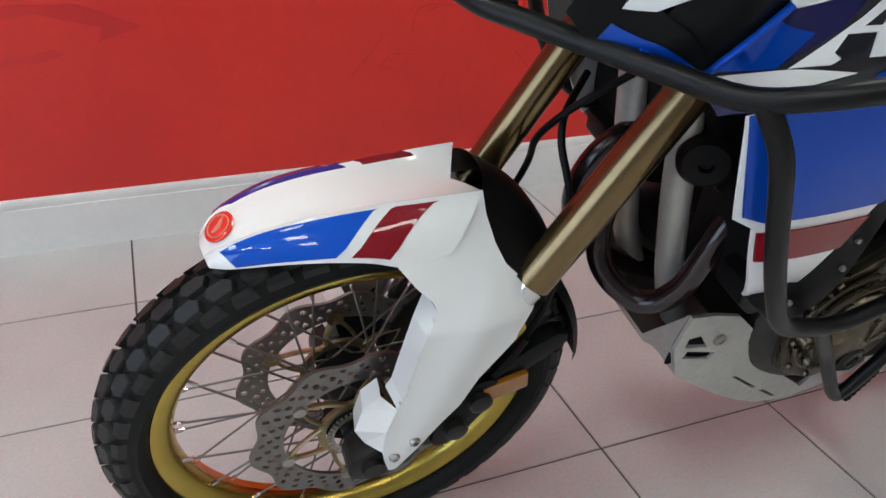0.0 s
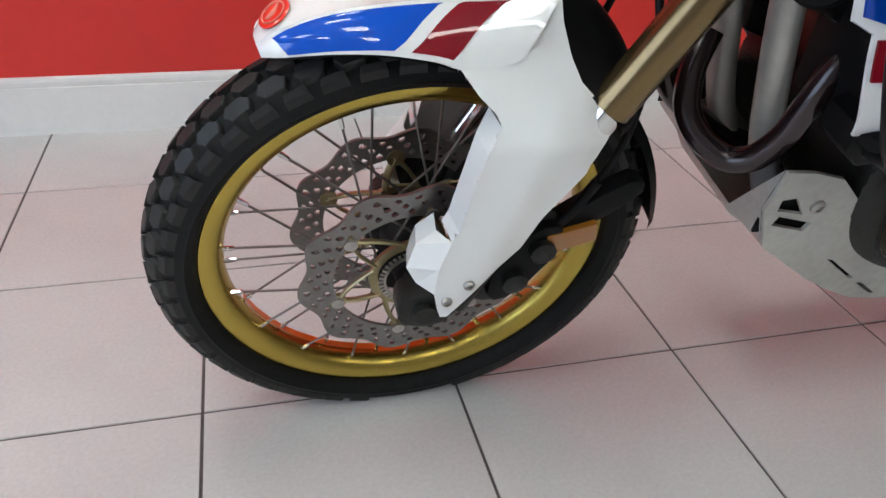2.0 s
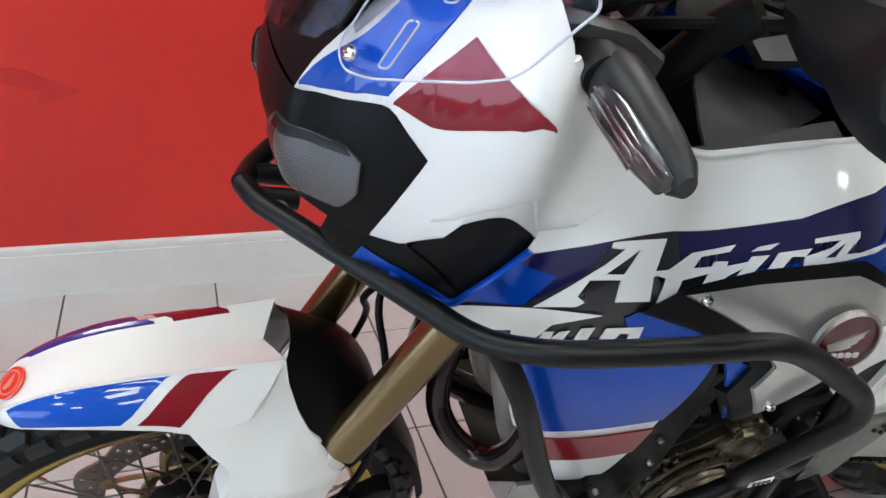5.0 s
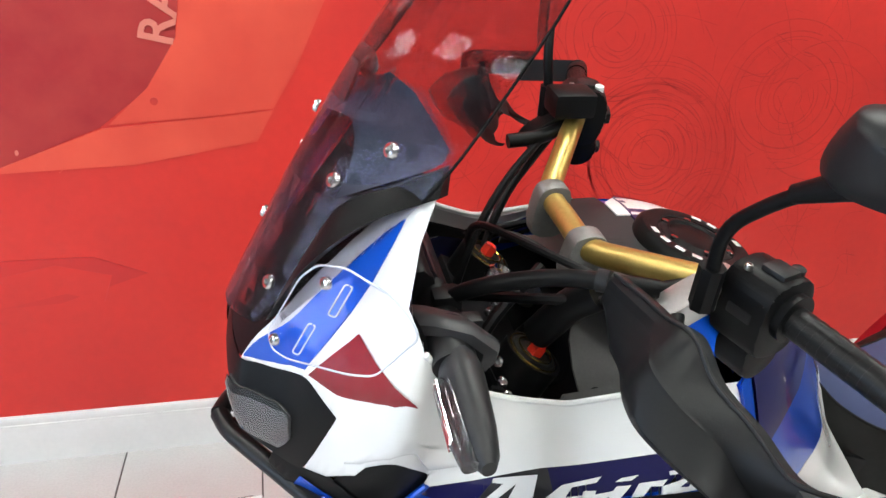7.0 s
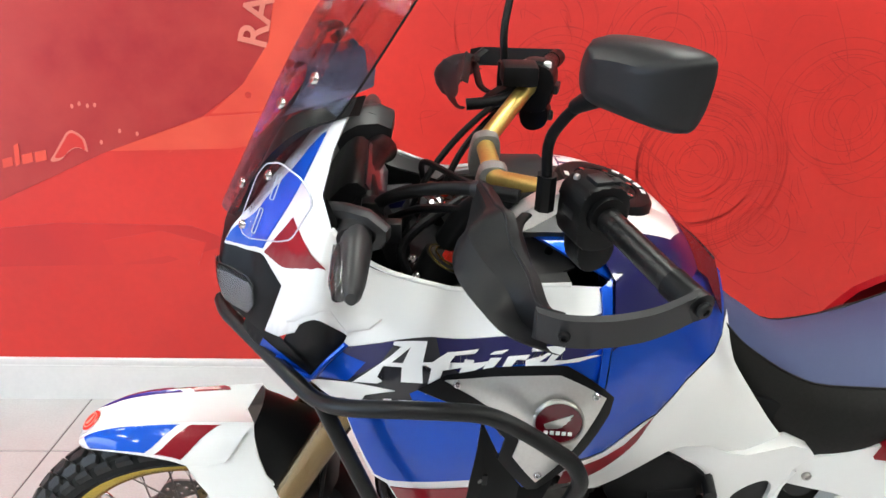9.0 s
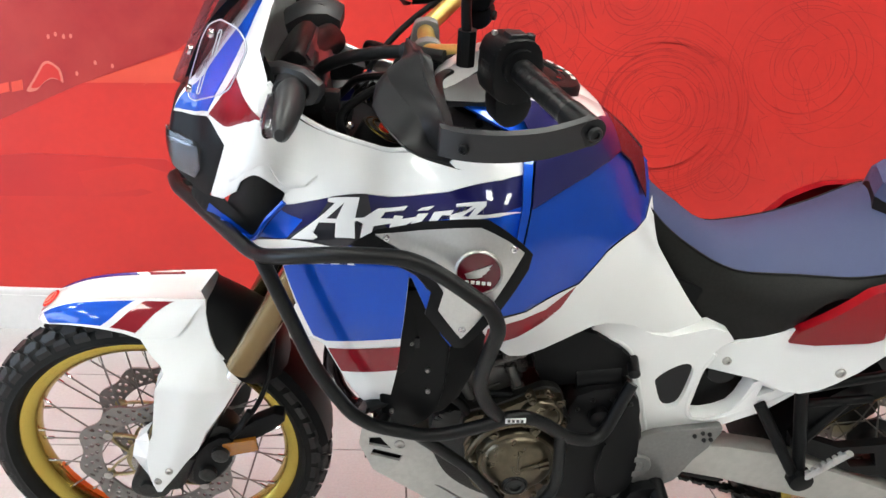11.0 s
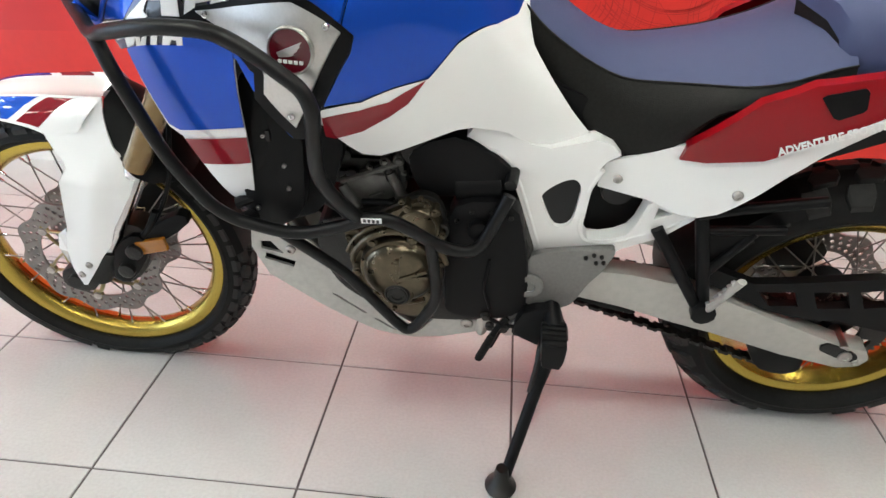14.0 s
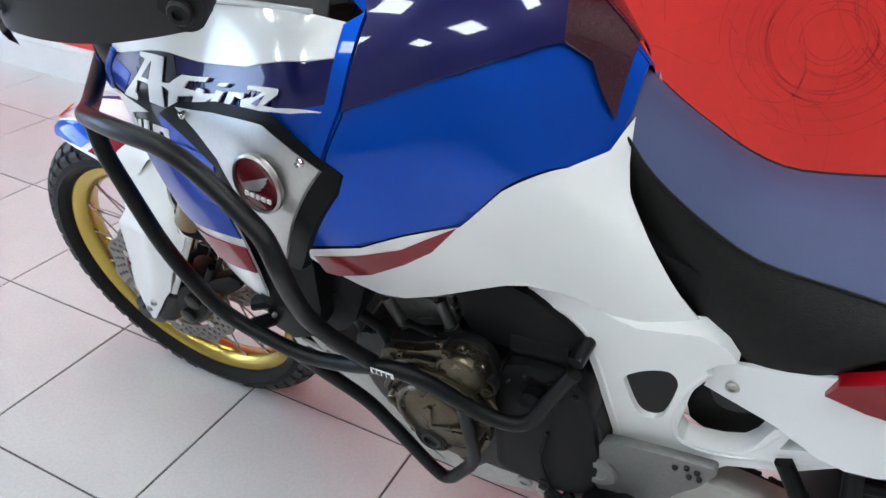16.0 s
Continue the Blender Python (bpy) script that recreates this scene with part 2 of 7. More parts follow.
def plate(outline, y0, y1, bevel=0.0, bm=None, at=None, holes=()):
    """An outline in (x, z), between two depths; an outline with holes is bridged from the nearest corners."""
    bm = bm or bmesh.new()
    loop = list(outline)
    for h in holes:
        i, j = min(((i, j) for i in range(len(loop)) for j in range(len(h))), key=lambda q: (loop[q[0]][0] - h[q[1]][0]) ** 2 + (loop[q[0]][1] - h[q[1]][1]) ** 2)
        loop = loop[:i + 1] + list(h[j:]) + list(h[:j + 1]) + loop[i:]
    if not holes:
        a = [bm.verts.new((x, y0, z)) for x, z in loop]
        b = [bm.verts.new((x, y1, z)) for x, z in loop]
        faces = [bm.faces.new(a), bm.faces.new(b[::-1])]
        for k in range(len(loop)):
            faces.append(bm.faces.new((a[k], b[k], b[(k + 1) % len(a)], a[(k + 1) % len(a)])))
        if bevel:
            bmesh.ops.recalc_face_normals(bm, faces=faces)
            bmesh.ops.bevel(bm, geom=list({e for f in faces for e in f.edges}), offset=bevel, segments=2, affect="EDGES", profile=0.6)
    else:
        seen = {}

        def vert(x, y, z):
            k = (round(x, 5), y, round(z, 5))
            if k not in seen:
                seen[k] = bm.verts.new((x, y, z))
            return seen[k]
        from_edges = []
        rings = [list(outline)] + [list(h) for h in holes]
        for ring in rings:
            for k in range(len(ring)):
                p, q = ring[k], ring[(k + 1) % len(ring)]
                a, b = vert(p[0], y0, p[1]), vert(q[0], y0, q[1])
                from_edges.append(bm.edges.new((a, b)))
                bm.faces.new((a, b, vert(q[0], y1, q[1]), vert(p[0], y1, p[1])))
        r = bmesh.ops.triangle_fill(bm, edges=from_edges, use_beauty=True)
        for f in [f for f in r["geom"] if isinstance(f, bmesh.types.BMFace)]:
            bm.faces.new([vert(v.co.x, y1, v.co.z) for v in reversed(f.verts)])
    if at is not None:
        bm.transform(at)
    return bm


def smooth_loop(points, n=5):
    """A closed outline through its corners, softened."""
    out, c = [], len(points)
    for i in range(c):
        p0, p1, p2, p3 = (Vector(points[(i + k - 1) % c]) for k in range(4))
        for k in range(n):
            t = k / n
            q = 0.5 * (2 * p1 + (p2 - p0) * t + (2 * p0 - 5 * p1 + 4 * p2 - p3) * t * t + (3 * p1 - p0 - 3 * p2 + p3) * t ** 3)
            out.append(tuple(q))
    return out


def clip_cell(poly, x0, x1, y0, y1):
    for axis, lim, keep in ((0, x0, 1), (0, x1, -1), (1, y0, 1), (1, y1, -1)):
        out = []
        for i in range(len(poly)):
            a, b = poly[i - 1], poly[i]
            da, db = (a[axis] - lim) * keep, (b[axis] - lim) * keep
            if da * db < 0:
                t = da / (da - db)
                out.append((a[0] + (b[0] - a[0]) * t, a[1] + (b[1] - a[1]) * t))
            if db >= 0:
                out.append(b)
        poly = out
        if len(poly) < 3:
            return []
    return poly


def area2(p):
    return abs(sum(p[i - 1][0] * p[i][1] - p[i][0] * p[i - 1][1] for i in range(len(p)))) / 2


def inside(p, x, y):
    odd = False
    for i in range(len(p)):
        (ax, ay), (bx, by) = p[i - 1], p[i]
        if (ay > y) != (by > y) and x < (bx - ax) * (y - ay) / (by - ay) + ax:
            odd = not odd
    return odd


def skin(outline, surface, cu, cv, off=0.0, thick=0.003, mirror=False):
    """A sheet over the outline (u, v), laid on surface(u, v, off), with a rim of the given thickness."""
    bm = bmesh.new()
    us, vs = [p[0] for p in outline], [p[1] for p in outline]
    seen = {}

    def vert(u, v):
        k = (round(u, 5), round(v / cv * cu, 5))
        if k not in seen:
            x, y, z = surface(u, v, off)
            seen[k] = bm.verts.new((x, -y if mirror else y, z))
            back[seen[k]] = (u, v)
        return seen[k]
    back = {}
    i0, i1 = math.floor(min(us) / cu), math.ceil(max(us) / cu)
    j0, j1 = math.floor(min(vs) / cv), math.ceil(max(vs) / cv)
    for i in range(i0, i1):
        for j in range(j0, j1):
            c = clip_cell(outline, i * cu, (i + 1) * cu, j * cv, (j + 1) * cv)
            if len(c) < 3 or area2(c) < cu * cv * 1e-4:
                continue
            f = []
            for q in c:
                w = vert(*q)
                if w not in f:
                    f.append(w)
            if len(f) > 2:
                try:
                    bm.faces.new(f)
                except ValueError:
                    pass
    if thick:
        rim = {}
        for e in [e for e in bm.edges if len(e.link_faces) == 1]:
            ring = []
            for w in e.verts:
                if w not in rim:
                    x, y, z = surface(*back[w], off - thick)
                    rim[w] = bm.verts.new((x, -y if mirror else y, z))
                ring.append(rim[w])
            try:
                bm.faces.new((e.verts[0], e.verts[1], ring[1], ring[0]))
            except ValueError:
                pass
    return bm


def loft(sections, closed=False, caps=True, bm=None):
    bm = bm or bmesh.new()
    rows = [[bm.verts.new(p) for p in s] for s in sections]
    n = len(rows[0])
    for a, b in zip(rows, rows[1:]):
        for k in range(n if closed else n - 1):
            bm.faces.new((a[k], a[(k + 1) % n], b[(k + 1) % n], b[k]))
    if closed and caps:
        bm.faces.new(rows[0])
        bm.faces.new(rows[-1][::-1])
    return bm


def spline(points, n):
    """n points along a smooth curve through the given ones."""
    p = [Vector(q) for q in points]
    out = []
    for i in range(n):
        s = i / (n - 1) * (len(p) - 1)
        k = min(int(s), len(p) - 2)
        t = s - k
        p0, p1, p2, p3 = p[max(k - 1, 0)], p[k], p[k + 1], p[min(k + 2, len(p) - 1)]
        out.append(0.5 * (2 * p1 + (p2 - p0) * t + (2 * p0 - 5 * p1 + 4 * p2 - p3) * t * t + (3 * p1 - p0 - 3 * p2 + p3) * t ** 3))
    return out


def bolt(parent, at, r=0.007, mat="steel", name="bolt", normal=(0, -1, 0)):
    """A button head with a hex socket."""
    bm = lathe([(r, 0.001), (r, -0.0025), (r * 0.8, -0.0045), (r * 0.45, -0.005), (r * 0.45, -0.002)], n=14)
    q = Vector((0, -1, 0)).rotation_difference(Vector(normal).normalized()).to_matrix().to_4x4()
    return part(name, bm, M[mat], parent, at=Matrix.Translation(at) @ q)


# ---------------------------------------------------------------- the room
X0, X1, Y0, Y1, H = ROOM
floor = part("floor", box(X0, X1, Y0, Y1, -0.12, -0.003), M["grout"], smooth=False)
tagged(floor, "pale speckled stone floor tiles with dark grout joints", "floor", kind="structure")
wall_north = part("wall_north", box(X0 - 0.15, X1 + 0.15, Y1, Y1 + 0.15, -0.12, H), M["wall"], smooth=False)
tagged(wall_north, "red printed showroom wall with faint line drawings", "wall", kind="structure")
# unseen walls and ceiling, added and kept dark so gloss paint mirrors less light
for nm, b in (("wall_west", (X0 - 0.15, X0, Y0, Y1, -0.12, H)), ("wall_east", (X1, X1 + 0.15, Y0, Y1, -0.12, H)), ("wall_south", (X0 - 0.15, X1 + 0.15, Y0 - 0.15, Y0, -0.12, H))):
    tagged(part(nm, box(*b), M["plaster"], smooth=False), "plain grey unseen wall, added to close the room", "wall", kind="structure")
tagged(part("ceiling", box(X0 - 0.15, X1 + 0.15, Y0 - 0.15, Y1 + 0.15, H, H + 0.1), M["ceiling"], smooth=False), "plain dark grey unseen ceiling, added to close the room", "ceiling", kind="structure")

# skirting with a small rounded top
base = bmesh.new()
loft([[(x, Y1 - 0.002, 0.0), (x, Y1 - 0.016, 0.0), (x, Y1 - 0.016, 0.132), (x, Y1 - 0.0125, 0.1335), (x, Y1 - 0.0125, 0.1375), (x, Y1 - 0.015, 0.139), (x, Y1 - 0.015, 0.148), (x, Y1 - 0.013, 0.156), (x, Y1 - 0.007, 0.160), (x, Y1 - 0.002, 0.160)] for x in (X0, X1)], closed=True, bm=base)
tagged(part("baseboard", base, M["board"], smooth=False), "white painted skirting board along the red wall", "skirting board", kind="structure")

# printed shapes on the red wall
def printed(name, outline, mat, lift, smooth_n=0):
    o = smooth_loop(outline, smooth_n) if smooth_n else outline
    return part(name, plate(o, Y1 - lift, Y1 - 0.0005), mat, wall_north, smooth=False)


printed("print", [(-2.6, 0.45), (-1.35, 0.60), (-0.72, 0.905), (-0.385, 1.037), (-0.25, 1.142), (-0.165, 1.28), (-0.145, 1.41), (-0.20, 1.9), (-2.6, 1.9)], M["wall_dark"], 0.0022)
printed("print", [(-0.36, 1.045), (-0.25, 1.146), (-0.163, 1.28), (-0.142, 1.41), (-0.19, 1.9), (0.40, 1.9), (0.26, 1.42), (0.16, 1.20), (0.09, 1.085), (-0.08, 1.066)], M["wall_light"], 0.003)
printed("print", [(-0.70, 0.912), (-0.38, 1.034), (-0.08, 1.062), (0.09, 1.08), (0.04, 0.99), (-0.30, 0.93)], M["wall_light"], 0.0026)
printed("print", [(-2.4, 0.30), (-1.1, 0.50), (-0.55, 0.52), (-0.30, 0.60), (-0.45, 0.66), (-0.9, 0.66), (-1.6, 0.58)], M["wall_mid"], 0.0026)
printed("print", [(-0.72, 0.512), (-0.53, 0.55), (-0.43, 0.515), (-0.40, 0.60), (-0.55, 0.64), (-0.75, 0.60)], M["wall"], 0.0032)


def ring(cx, cz, r, w=0.0022, a0=0, a1=360, squash=1.0, tilt=0.0):
    bm = bmesh.new()
    n = max(12, int(abs(a1 - a0) / 6))
    inner, outer = [], []
    for k in range(n + 1):
        a = radians(a0 + (a1 - a0) * k / n)
        for lst, q in ((inner, r - w / 2), (outer, r + w / 2)):
            u, v = q * math.cos(a), q * math.sin(a) * squash
            c, s = math.cos(tilt), math.sin(tilt)
            lst.append(bm.verts.new((cx + u * c - v * s, Y1 - 0.0016, cz + u * s + v * c)))
    for k in range(n):
        bm.faces.new((inner[k], inner[k + 1], outer[k + 1], outer[k]))
    return bm


def stroke(points, w=0.002, bm=None):
    bm = bm or bmesh.new()
    p = spline([(x, z, 0) for x, z in points], 4 * len(points))
    l, r = [], []
    for i, q in enumerate(p):
        d = (p[min(i + 1, len(p) - 1)] - p[max(i - 1, 0)]).normalized() * w / 2
        l.append(bm.verts.new((q.x - d.y, Y1 - 0.0016, q.y + d.x)))
        r.append(bm.verts.new((q.x + d.y, Y1 - 0.0016, q.y - d.x)))
    for i in range(len(p) - 1):
        bm.faces.new((l[i], l[i + 1], r[i + 1], r[i]))
    return bm


rng = random.Random(4)
for cx, cz, radii in ((1.30, 0.90, (0.07, 0.11, 0.115, 0.16, 0.21, 0.215, 0.26, 0.285, 0.29)), (0.98, 0.72, (0.10, 0.145, 0.15, 0.19, 0.235, 0.24, 0.27)), (0.70, 1.36, (0.12, 0.16, 0.21, 0.215, 0.26)), (1.95, 1.05, (0.12, 0.18, 0.25, 0.255)), (0.62, 0.98, (0.06, 0.09, 0.13))):
    for r in radii:
        a = rng.uniform(0, 360)
        part("drawn_line", ring(cx + rng.uniform(-0.004, 0.004), cz, r, rng.uniform(0.0012, 0.003), a, a + rng.uniform(200, 340), rng.uniform(0.92, 1.0)), M["ink"], wall_north, smooth=False)
for cx, cz, r0, r1, count in ((1.30, 0.92, 0.05, 0.34, 26), (0.80, 1.16, 0.04, 0.20, 12), (1.00, 0.72, 0.05, 0.22, 12), (1.80, 1.10, 0.05, 0.28, 14), (1.15, 1.30, 0.05, 0.22, 14), (1.55, 0.70, 0.04, 0.2, 12)):
    for k in range(count):
        r = r0 + (r1 - r0) * (k + rng.uniform(0, 0.8)) / count
        a = rng.uniform(0, 360)
        part("drawn_line", ring(cx + rng.uniform(-0.008, 0.008), cz + rng.uniform(-0.008, 0.008), r, rng.uniform(0.0016, 0.0042), a, a + rng.uniform(90, 250), rng.uniform(0.93, 1.0)), M["ink"], wall_north, smooth=False)
for k in range(190):
    x, z = rng.uniform(0.30, 2.2), rng.uniform(0.35, 1.6)
    d, l = rng.uniform(0, 6.28), rng.uniform(0.04, 0.24)
    b = rng.uniform(-0.04, 0.04)
    part("drawn_line", stroke([(x, z), (x + l * 0.5 * math.cos(d) + b, z + l * 0.5 * math.sin(d) - b), (x + l * math.cos(d), z + l * math.sin(d))], rng.uniform(0.001, 0.0034)), M["ink"], wall_north, smooth=False)
for k in range(16):
    x, z = rng.uniform(-1.6, -0.35), rng.uniform(1.0, 1.45)
    d, l = rng.uniform(0, 6.28), rng.uniform(0.06, 0.25)
    part("drawn_line", stroke([(x, z), (x + l * 0.5 * math.cos(d) + 0.02, z + l * 0.5 * math.sin(d)), (x + l * math.cos(d), z + l * math.sin(d))], rng.uniform(0.0015, 0.003)), M["wall_light"], wall_north, smooth=False)
# outline of a small map and bars of illegible script beside it
MAP = [(-0.894, 0.874), (-0.872, 0.91), (-0.846, 0.951), (-0.833, 0.97), (-0.814, 0.978), (-0.785, 0.961), (-0.774, 0.943), (-0.77, 0.909), (-0.784, 0.916), (-0.807, 0.92), (-0.836, 0.904), (-0.861, 0.878)]
printed("map_outline", MAP, M["ink_pale"], 0.0040, 3)
printed("map_field", [(-0.826 + (x + 0.826) * 0.80 + 0.003, 0.925 + (z - 0.925) * 0.80 + 0.002) for x, z in MAP], M["wall"], 0.0048, 3)
for x0, x1, z0, h in ((-1.12, -1.062, 0.834, 0.030), (-1.050, -1.016, 0.846, 0.030), (-1.008, -0.992, 0.852, 0.070), (-0.985, -0.950, 0.860, 0.032), (-0.942, -0.905, 0.868, 0.034)):
    part("script_bar", plate([(x0, z0), (x1, z0 + 0.010), (x1, z0 + 0.010 + h), (x0, z0 + h)], Y1 - 0.0045, Y1 - 0.0005), M["wall_light"], wall_north, smooth=False)
for x, z in ((-0.806, 1.057), (-0.782, 1.066), (-0.733, 1.063), (-0.756, 1.060), (-0.66, 0.98), (-0.604, 0.972), (-0.723, 0.941)):
    printed("pale_fleck", [(x + 0.005 * math.cos(a * 0.785), z + 0.008 * math.sin(a * 0.785)) for a in range(8)], M["ink_pale"], 0.0042)
printed("dot", [(-0.235 + 0.011 * math.cos(a * 0.5236), 1.109 + 0.011 * math.sin(a * 0.5236)) for a in range(12)], M["ink"], 0.0045)


def lettering(text, size, depth, mat, parent, at, name="lettering", shear=0.0, space=1.0, bold=0.0, width=1.0):
    cu = bpy.data.curves.new(name, "FONT")
    cu.body, cu.size, cu.extrude, cu.shear, cu.space_character, cu.offset = text, size, depth, shear, space, bold
    cu.resolution_u = 3
    tmp = bpy.data.objects.new("tmp", cu)
    me = bpy.data.meshes.new_from_object(tmp)
    bpy.data.objects.remove(tmp)
    bm = bmesh.new()
    bm.from_mesh(me)
    bpy.data.meshes.remove(me)
    bm.transform(at @ Matrix.Diagonal((width, 1, 1, 1)))
    return part(name, bm, mat, parent, smooth=False)


lettering("RA", 0.13, 0.001, M["ink_pale"], wall_north, pose(-0.175, Y1 - 0.0055, 1.255, 90, 0, 0) @ pose(0, 0, 0, 0, 0, 78), bold=0.002)

# ceiling light panels
def ceiling_light(x, y):
    e = new("ceiling_light")
    e.location = (x, y, H)
    part("frame", loft([[(sx * a, sy * a * 1.0, z) for sx, sy in ((-1, -1), (1, -1), (1, 1), (-1, 1))] for a, z in ((0.30, -0.001), (0.30, -0.03), (0.263, -0.03), (0.263, -0.012))], closed=True, caps=False), M["ceiling"], e, smooth=False)
    part("diffuser", box(-0.262, 0.262, -0.262, 0.262, -0.02, -0.012), M["lamp"], e, smooth=False)
    tagged(e, "square white ceiling light panel, switched on", "ceiling light", "ceiling lights")


for lx in (-2.7, -0.9, 0.9, 2.7):
    for ly in (-3.0, -1.5, 0.1):
        ceiling_light(lx, ly)
# shop window on the west side
win = new("window_1")
win.location = (X0, -1.6, 1.25)
part("pane", box(0.004, 0.02, -1.6, 1.6, -0.95, 0.95), M["daylight"], win, smooth=False)
for b in ((0.004, 0.05, -1.68, -1.6, -1.03, 1.03), (0.004, 0.05, 1.6, 1.68, -1.03, 1.03), (0.004, 0.05, -1.6, 1.6, 0.95, 1.03), (0.004, 0.05, -1.6, 1.6, -1.03, -0.95), (0.021, 0.05, -0.03, 0.03, -0.95, 0.95)):
    part("window_frame", box(*b, 0.004), M["board"], win, smooth=False)
tagged(win, "wide white framed shop window with cool daylight", "window", kind="structure")

# ---------------------------------------------------------------- the motorcycle
# Bike space: x backwards from the front axle, y to its right, z up from the tyres' line; it leans on its side stand.
LEANING = pose(-0.104, 0.017, 0.0, 13.7, 0, 0)
bike = new("motorcycle")
bike.matrix_basis = LEANING
tagged(bike, "blue white and red adventure motorcycle leaning on its side stand", "motorcycle")
WB, RAKE = 1.578, radians(27.8)


def tyre_profile(R, half, bead):
    k = R - bead
    return lambda s: (R - (1 - math.cos(s * 1.05)) * half * 1.15 - 0.002 * s * s, half * math.sin(s * 1.05) / math.sin(1.05) * 0.97)


def tyre(name, R, half, bead, steps, lug, parent, label, rows, axle):
    f = tyre_profile(R - lug, half, bead)
    tread = [f(s) for s in np.linspace(-1, 1, 15)]
    r1, y1 = tread[-1]
    side = [(bead + (r1 - bead) * q, half * w) for q, w in ((0.75, 1.0), (0.55, 1.03), (0.53, 1.045), (0.50, 1.03), (0.25, 0.93), (0.10, 0.76), (0.04, 0.60), (0.03, 0.3))]
    bm = lathe([(r, -y) for r, y in reversed(side)] + tread + side, n=96, closed=True)
    to_world = LEANING @ Matrix.Translation(axle)
    back = to_world.inverted()
    for v in bm.verts:
        w = to_world @ v.co
        if w.z < 0.0008:
            v.co = back @ Vector((w.x, w.y, 0.0008))
    out = part(name, bm, M["rubber"], parent, label)
    # one shared mesh for each kind of tread block, turned round the axle
    top, foot = tyre_profile(R, half, bead), tyre_profile(R - lug - 0.003, half, bead)
    pitch = 2 * math.pi / steps
    for start, quad in rows:
        for sgn in (1, -1):
            cs, ct = sum(q[1] for q in quad) / len(quad), sum(q[0] for q in quad) / len(quad)
            b = bmesh.new()
            rings = []
            for fn, sh in ((foot, 1.0), (top, 0.96), (top, 0.90)):
                ring = []
                for t, s in quad:
                    r, y = fn((cs + (s - cs) * sh) * sgn)
                    r -= 0.0012 if sh == 0.96 else 0
                    a = (ct + (t - ct) * sh) * pitch
                    ring.append(b.verts.new((r * math.cos(a), y, r * math.sin(a))))
                rings.append(ring)
            for lo, hi in zip(rings, rings[1:]):
                for k in range(len(lo)):
                    b.faces.new((lo[k], lo[(k + 1) % len(lo)], hi[(k + 1) % len(lo)], hi[k]))
            b.faces.new(rings[-1])
            corners = [v.co.copy() for v in b.verts]
            first = None
            for i in range(steps):
                turn = Matrix.Rotation(-(i + start + (0.5 if sgn < 0 else 0)) * pitch, 4, "Y")
                if min((to_world @ turn @ c).z for c in corners) < 0.0005:
                    continue
                if first is None:
                    first = part("tread_block", b, M["tread"], parent, smooth=False, at=turn)
                else:
                    like(first, turn)
    return out


def polar_plate(r0, r1, keep, n, nr, t, edge=lambda a: 0.0):
    """A disc in the plane y = 0 from rings of small quads, with those left out where keep says so."""
    bm = bmesh.new()
    grid = {}

    def vert(i, j, s):
        k = (i % n, j, s)
        if k not in grid:
            a = 2 * math.pi * i / n
            r = r0 + (r1 - r0) * j / nr
            r += edge(a) * (j / nr) ** 2
            grid[k] = bm.verts.new((r * math.cos(a), s * t / 2, r * math.sin(a)))
        return grid[k]
    on = [[keep(2 * math.pi * (i + 0.5) / n, r0 + (r1 - r0) * (j + 0.5) / nr) for j in range(nr)] for i in range(n)]
    for i in range(n):
        for j in range(nr):
            if not on[i][j]:
                continue
            for s in (1, -1):
                q = [vert(i, j, s), vert(i + 1, j, s), vert(i + 1, j + 1, s), vert(i, j + 1, s)]
                bm.faces.new(q if s > 0 else q[::-1])
            for (a, b), other in ((((0, 0), (1, 0)), j > 0 and on[i][j - 1]), (((0, 1), (1, 1)), j < nr - 1 and on[i][j + 1]), (((0, 0), (0, 1)), on[i - 1][j]), (((1, 0), (1, 1)), on[(i + 1) % n][j])):
                if not other:
                    bm.faces.new((vert(i + a[0], j + a[1], 1), vert(i + b[0], j + b[1], 1), vert(i + b[0], j + b[1], -1), vert(i + a[0], j + a[1], -1)))
    return bm


def holes_pattern(r_in, r_out, count, rad):
    pts = []
    for k in range(count):
        for q, sh in ((0.2, 0.0), (0.5, 0.33), (0.8, 0.66)):
            a = 2 * math.pi * (k + sh) / count
            r = r_in + (r_out - r_in) * q
            pts.append((r * math.cos(a), r * math.sin(a)))
    pts = np.array(pts)

    def keep(a, r):
        d = pts - np.array((r * math.cos(a), r * math.sin(a)))
        return float((d * d).sum(1).min()) > rad * rad
    return keep


def brake_disc(name, y, r_in, r_out, parent, lobes, at=None):
    bm = polar_plate(r_in, r_out, holes_pattern(r_in + 0.002, r_out - 0.002, 34, 0.0044), 480, 20, 0.0048, lambda a: 0.0065 * math.sin(lobes * a))
    bm.transform(Matrix.Translation((0, y, 0)))
    return part(name, bm, M["disc"], parent, "drilled wave-edged steel brake disc", at=at)


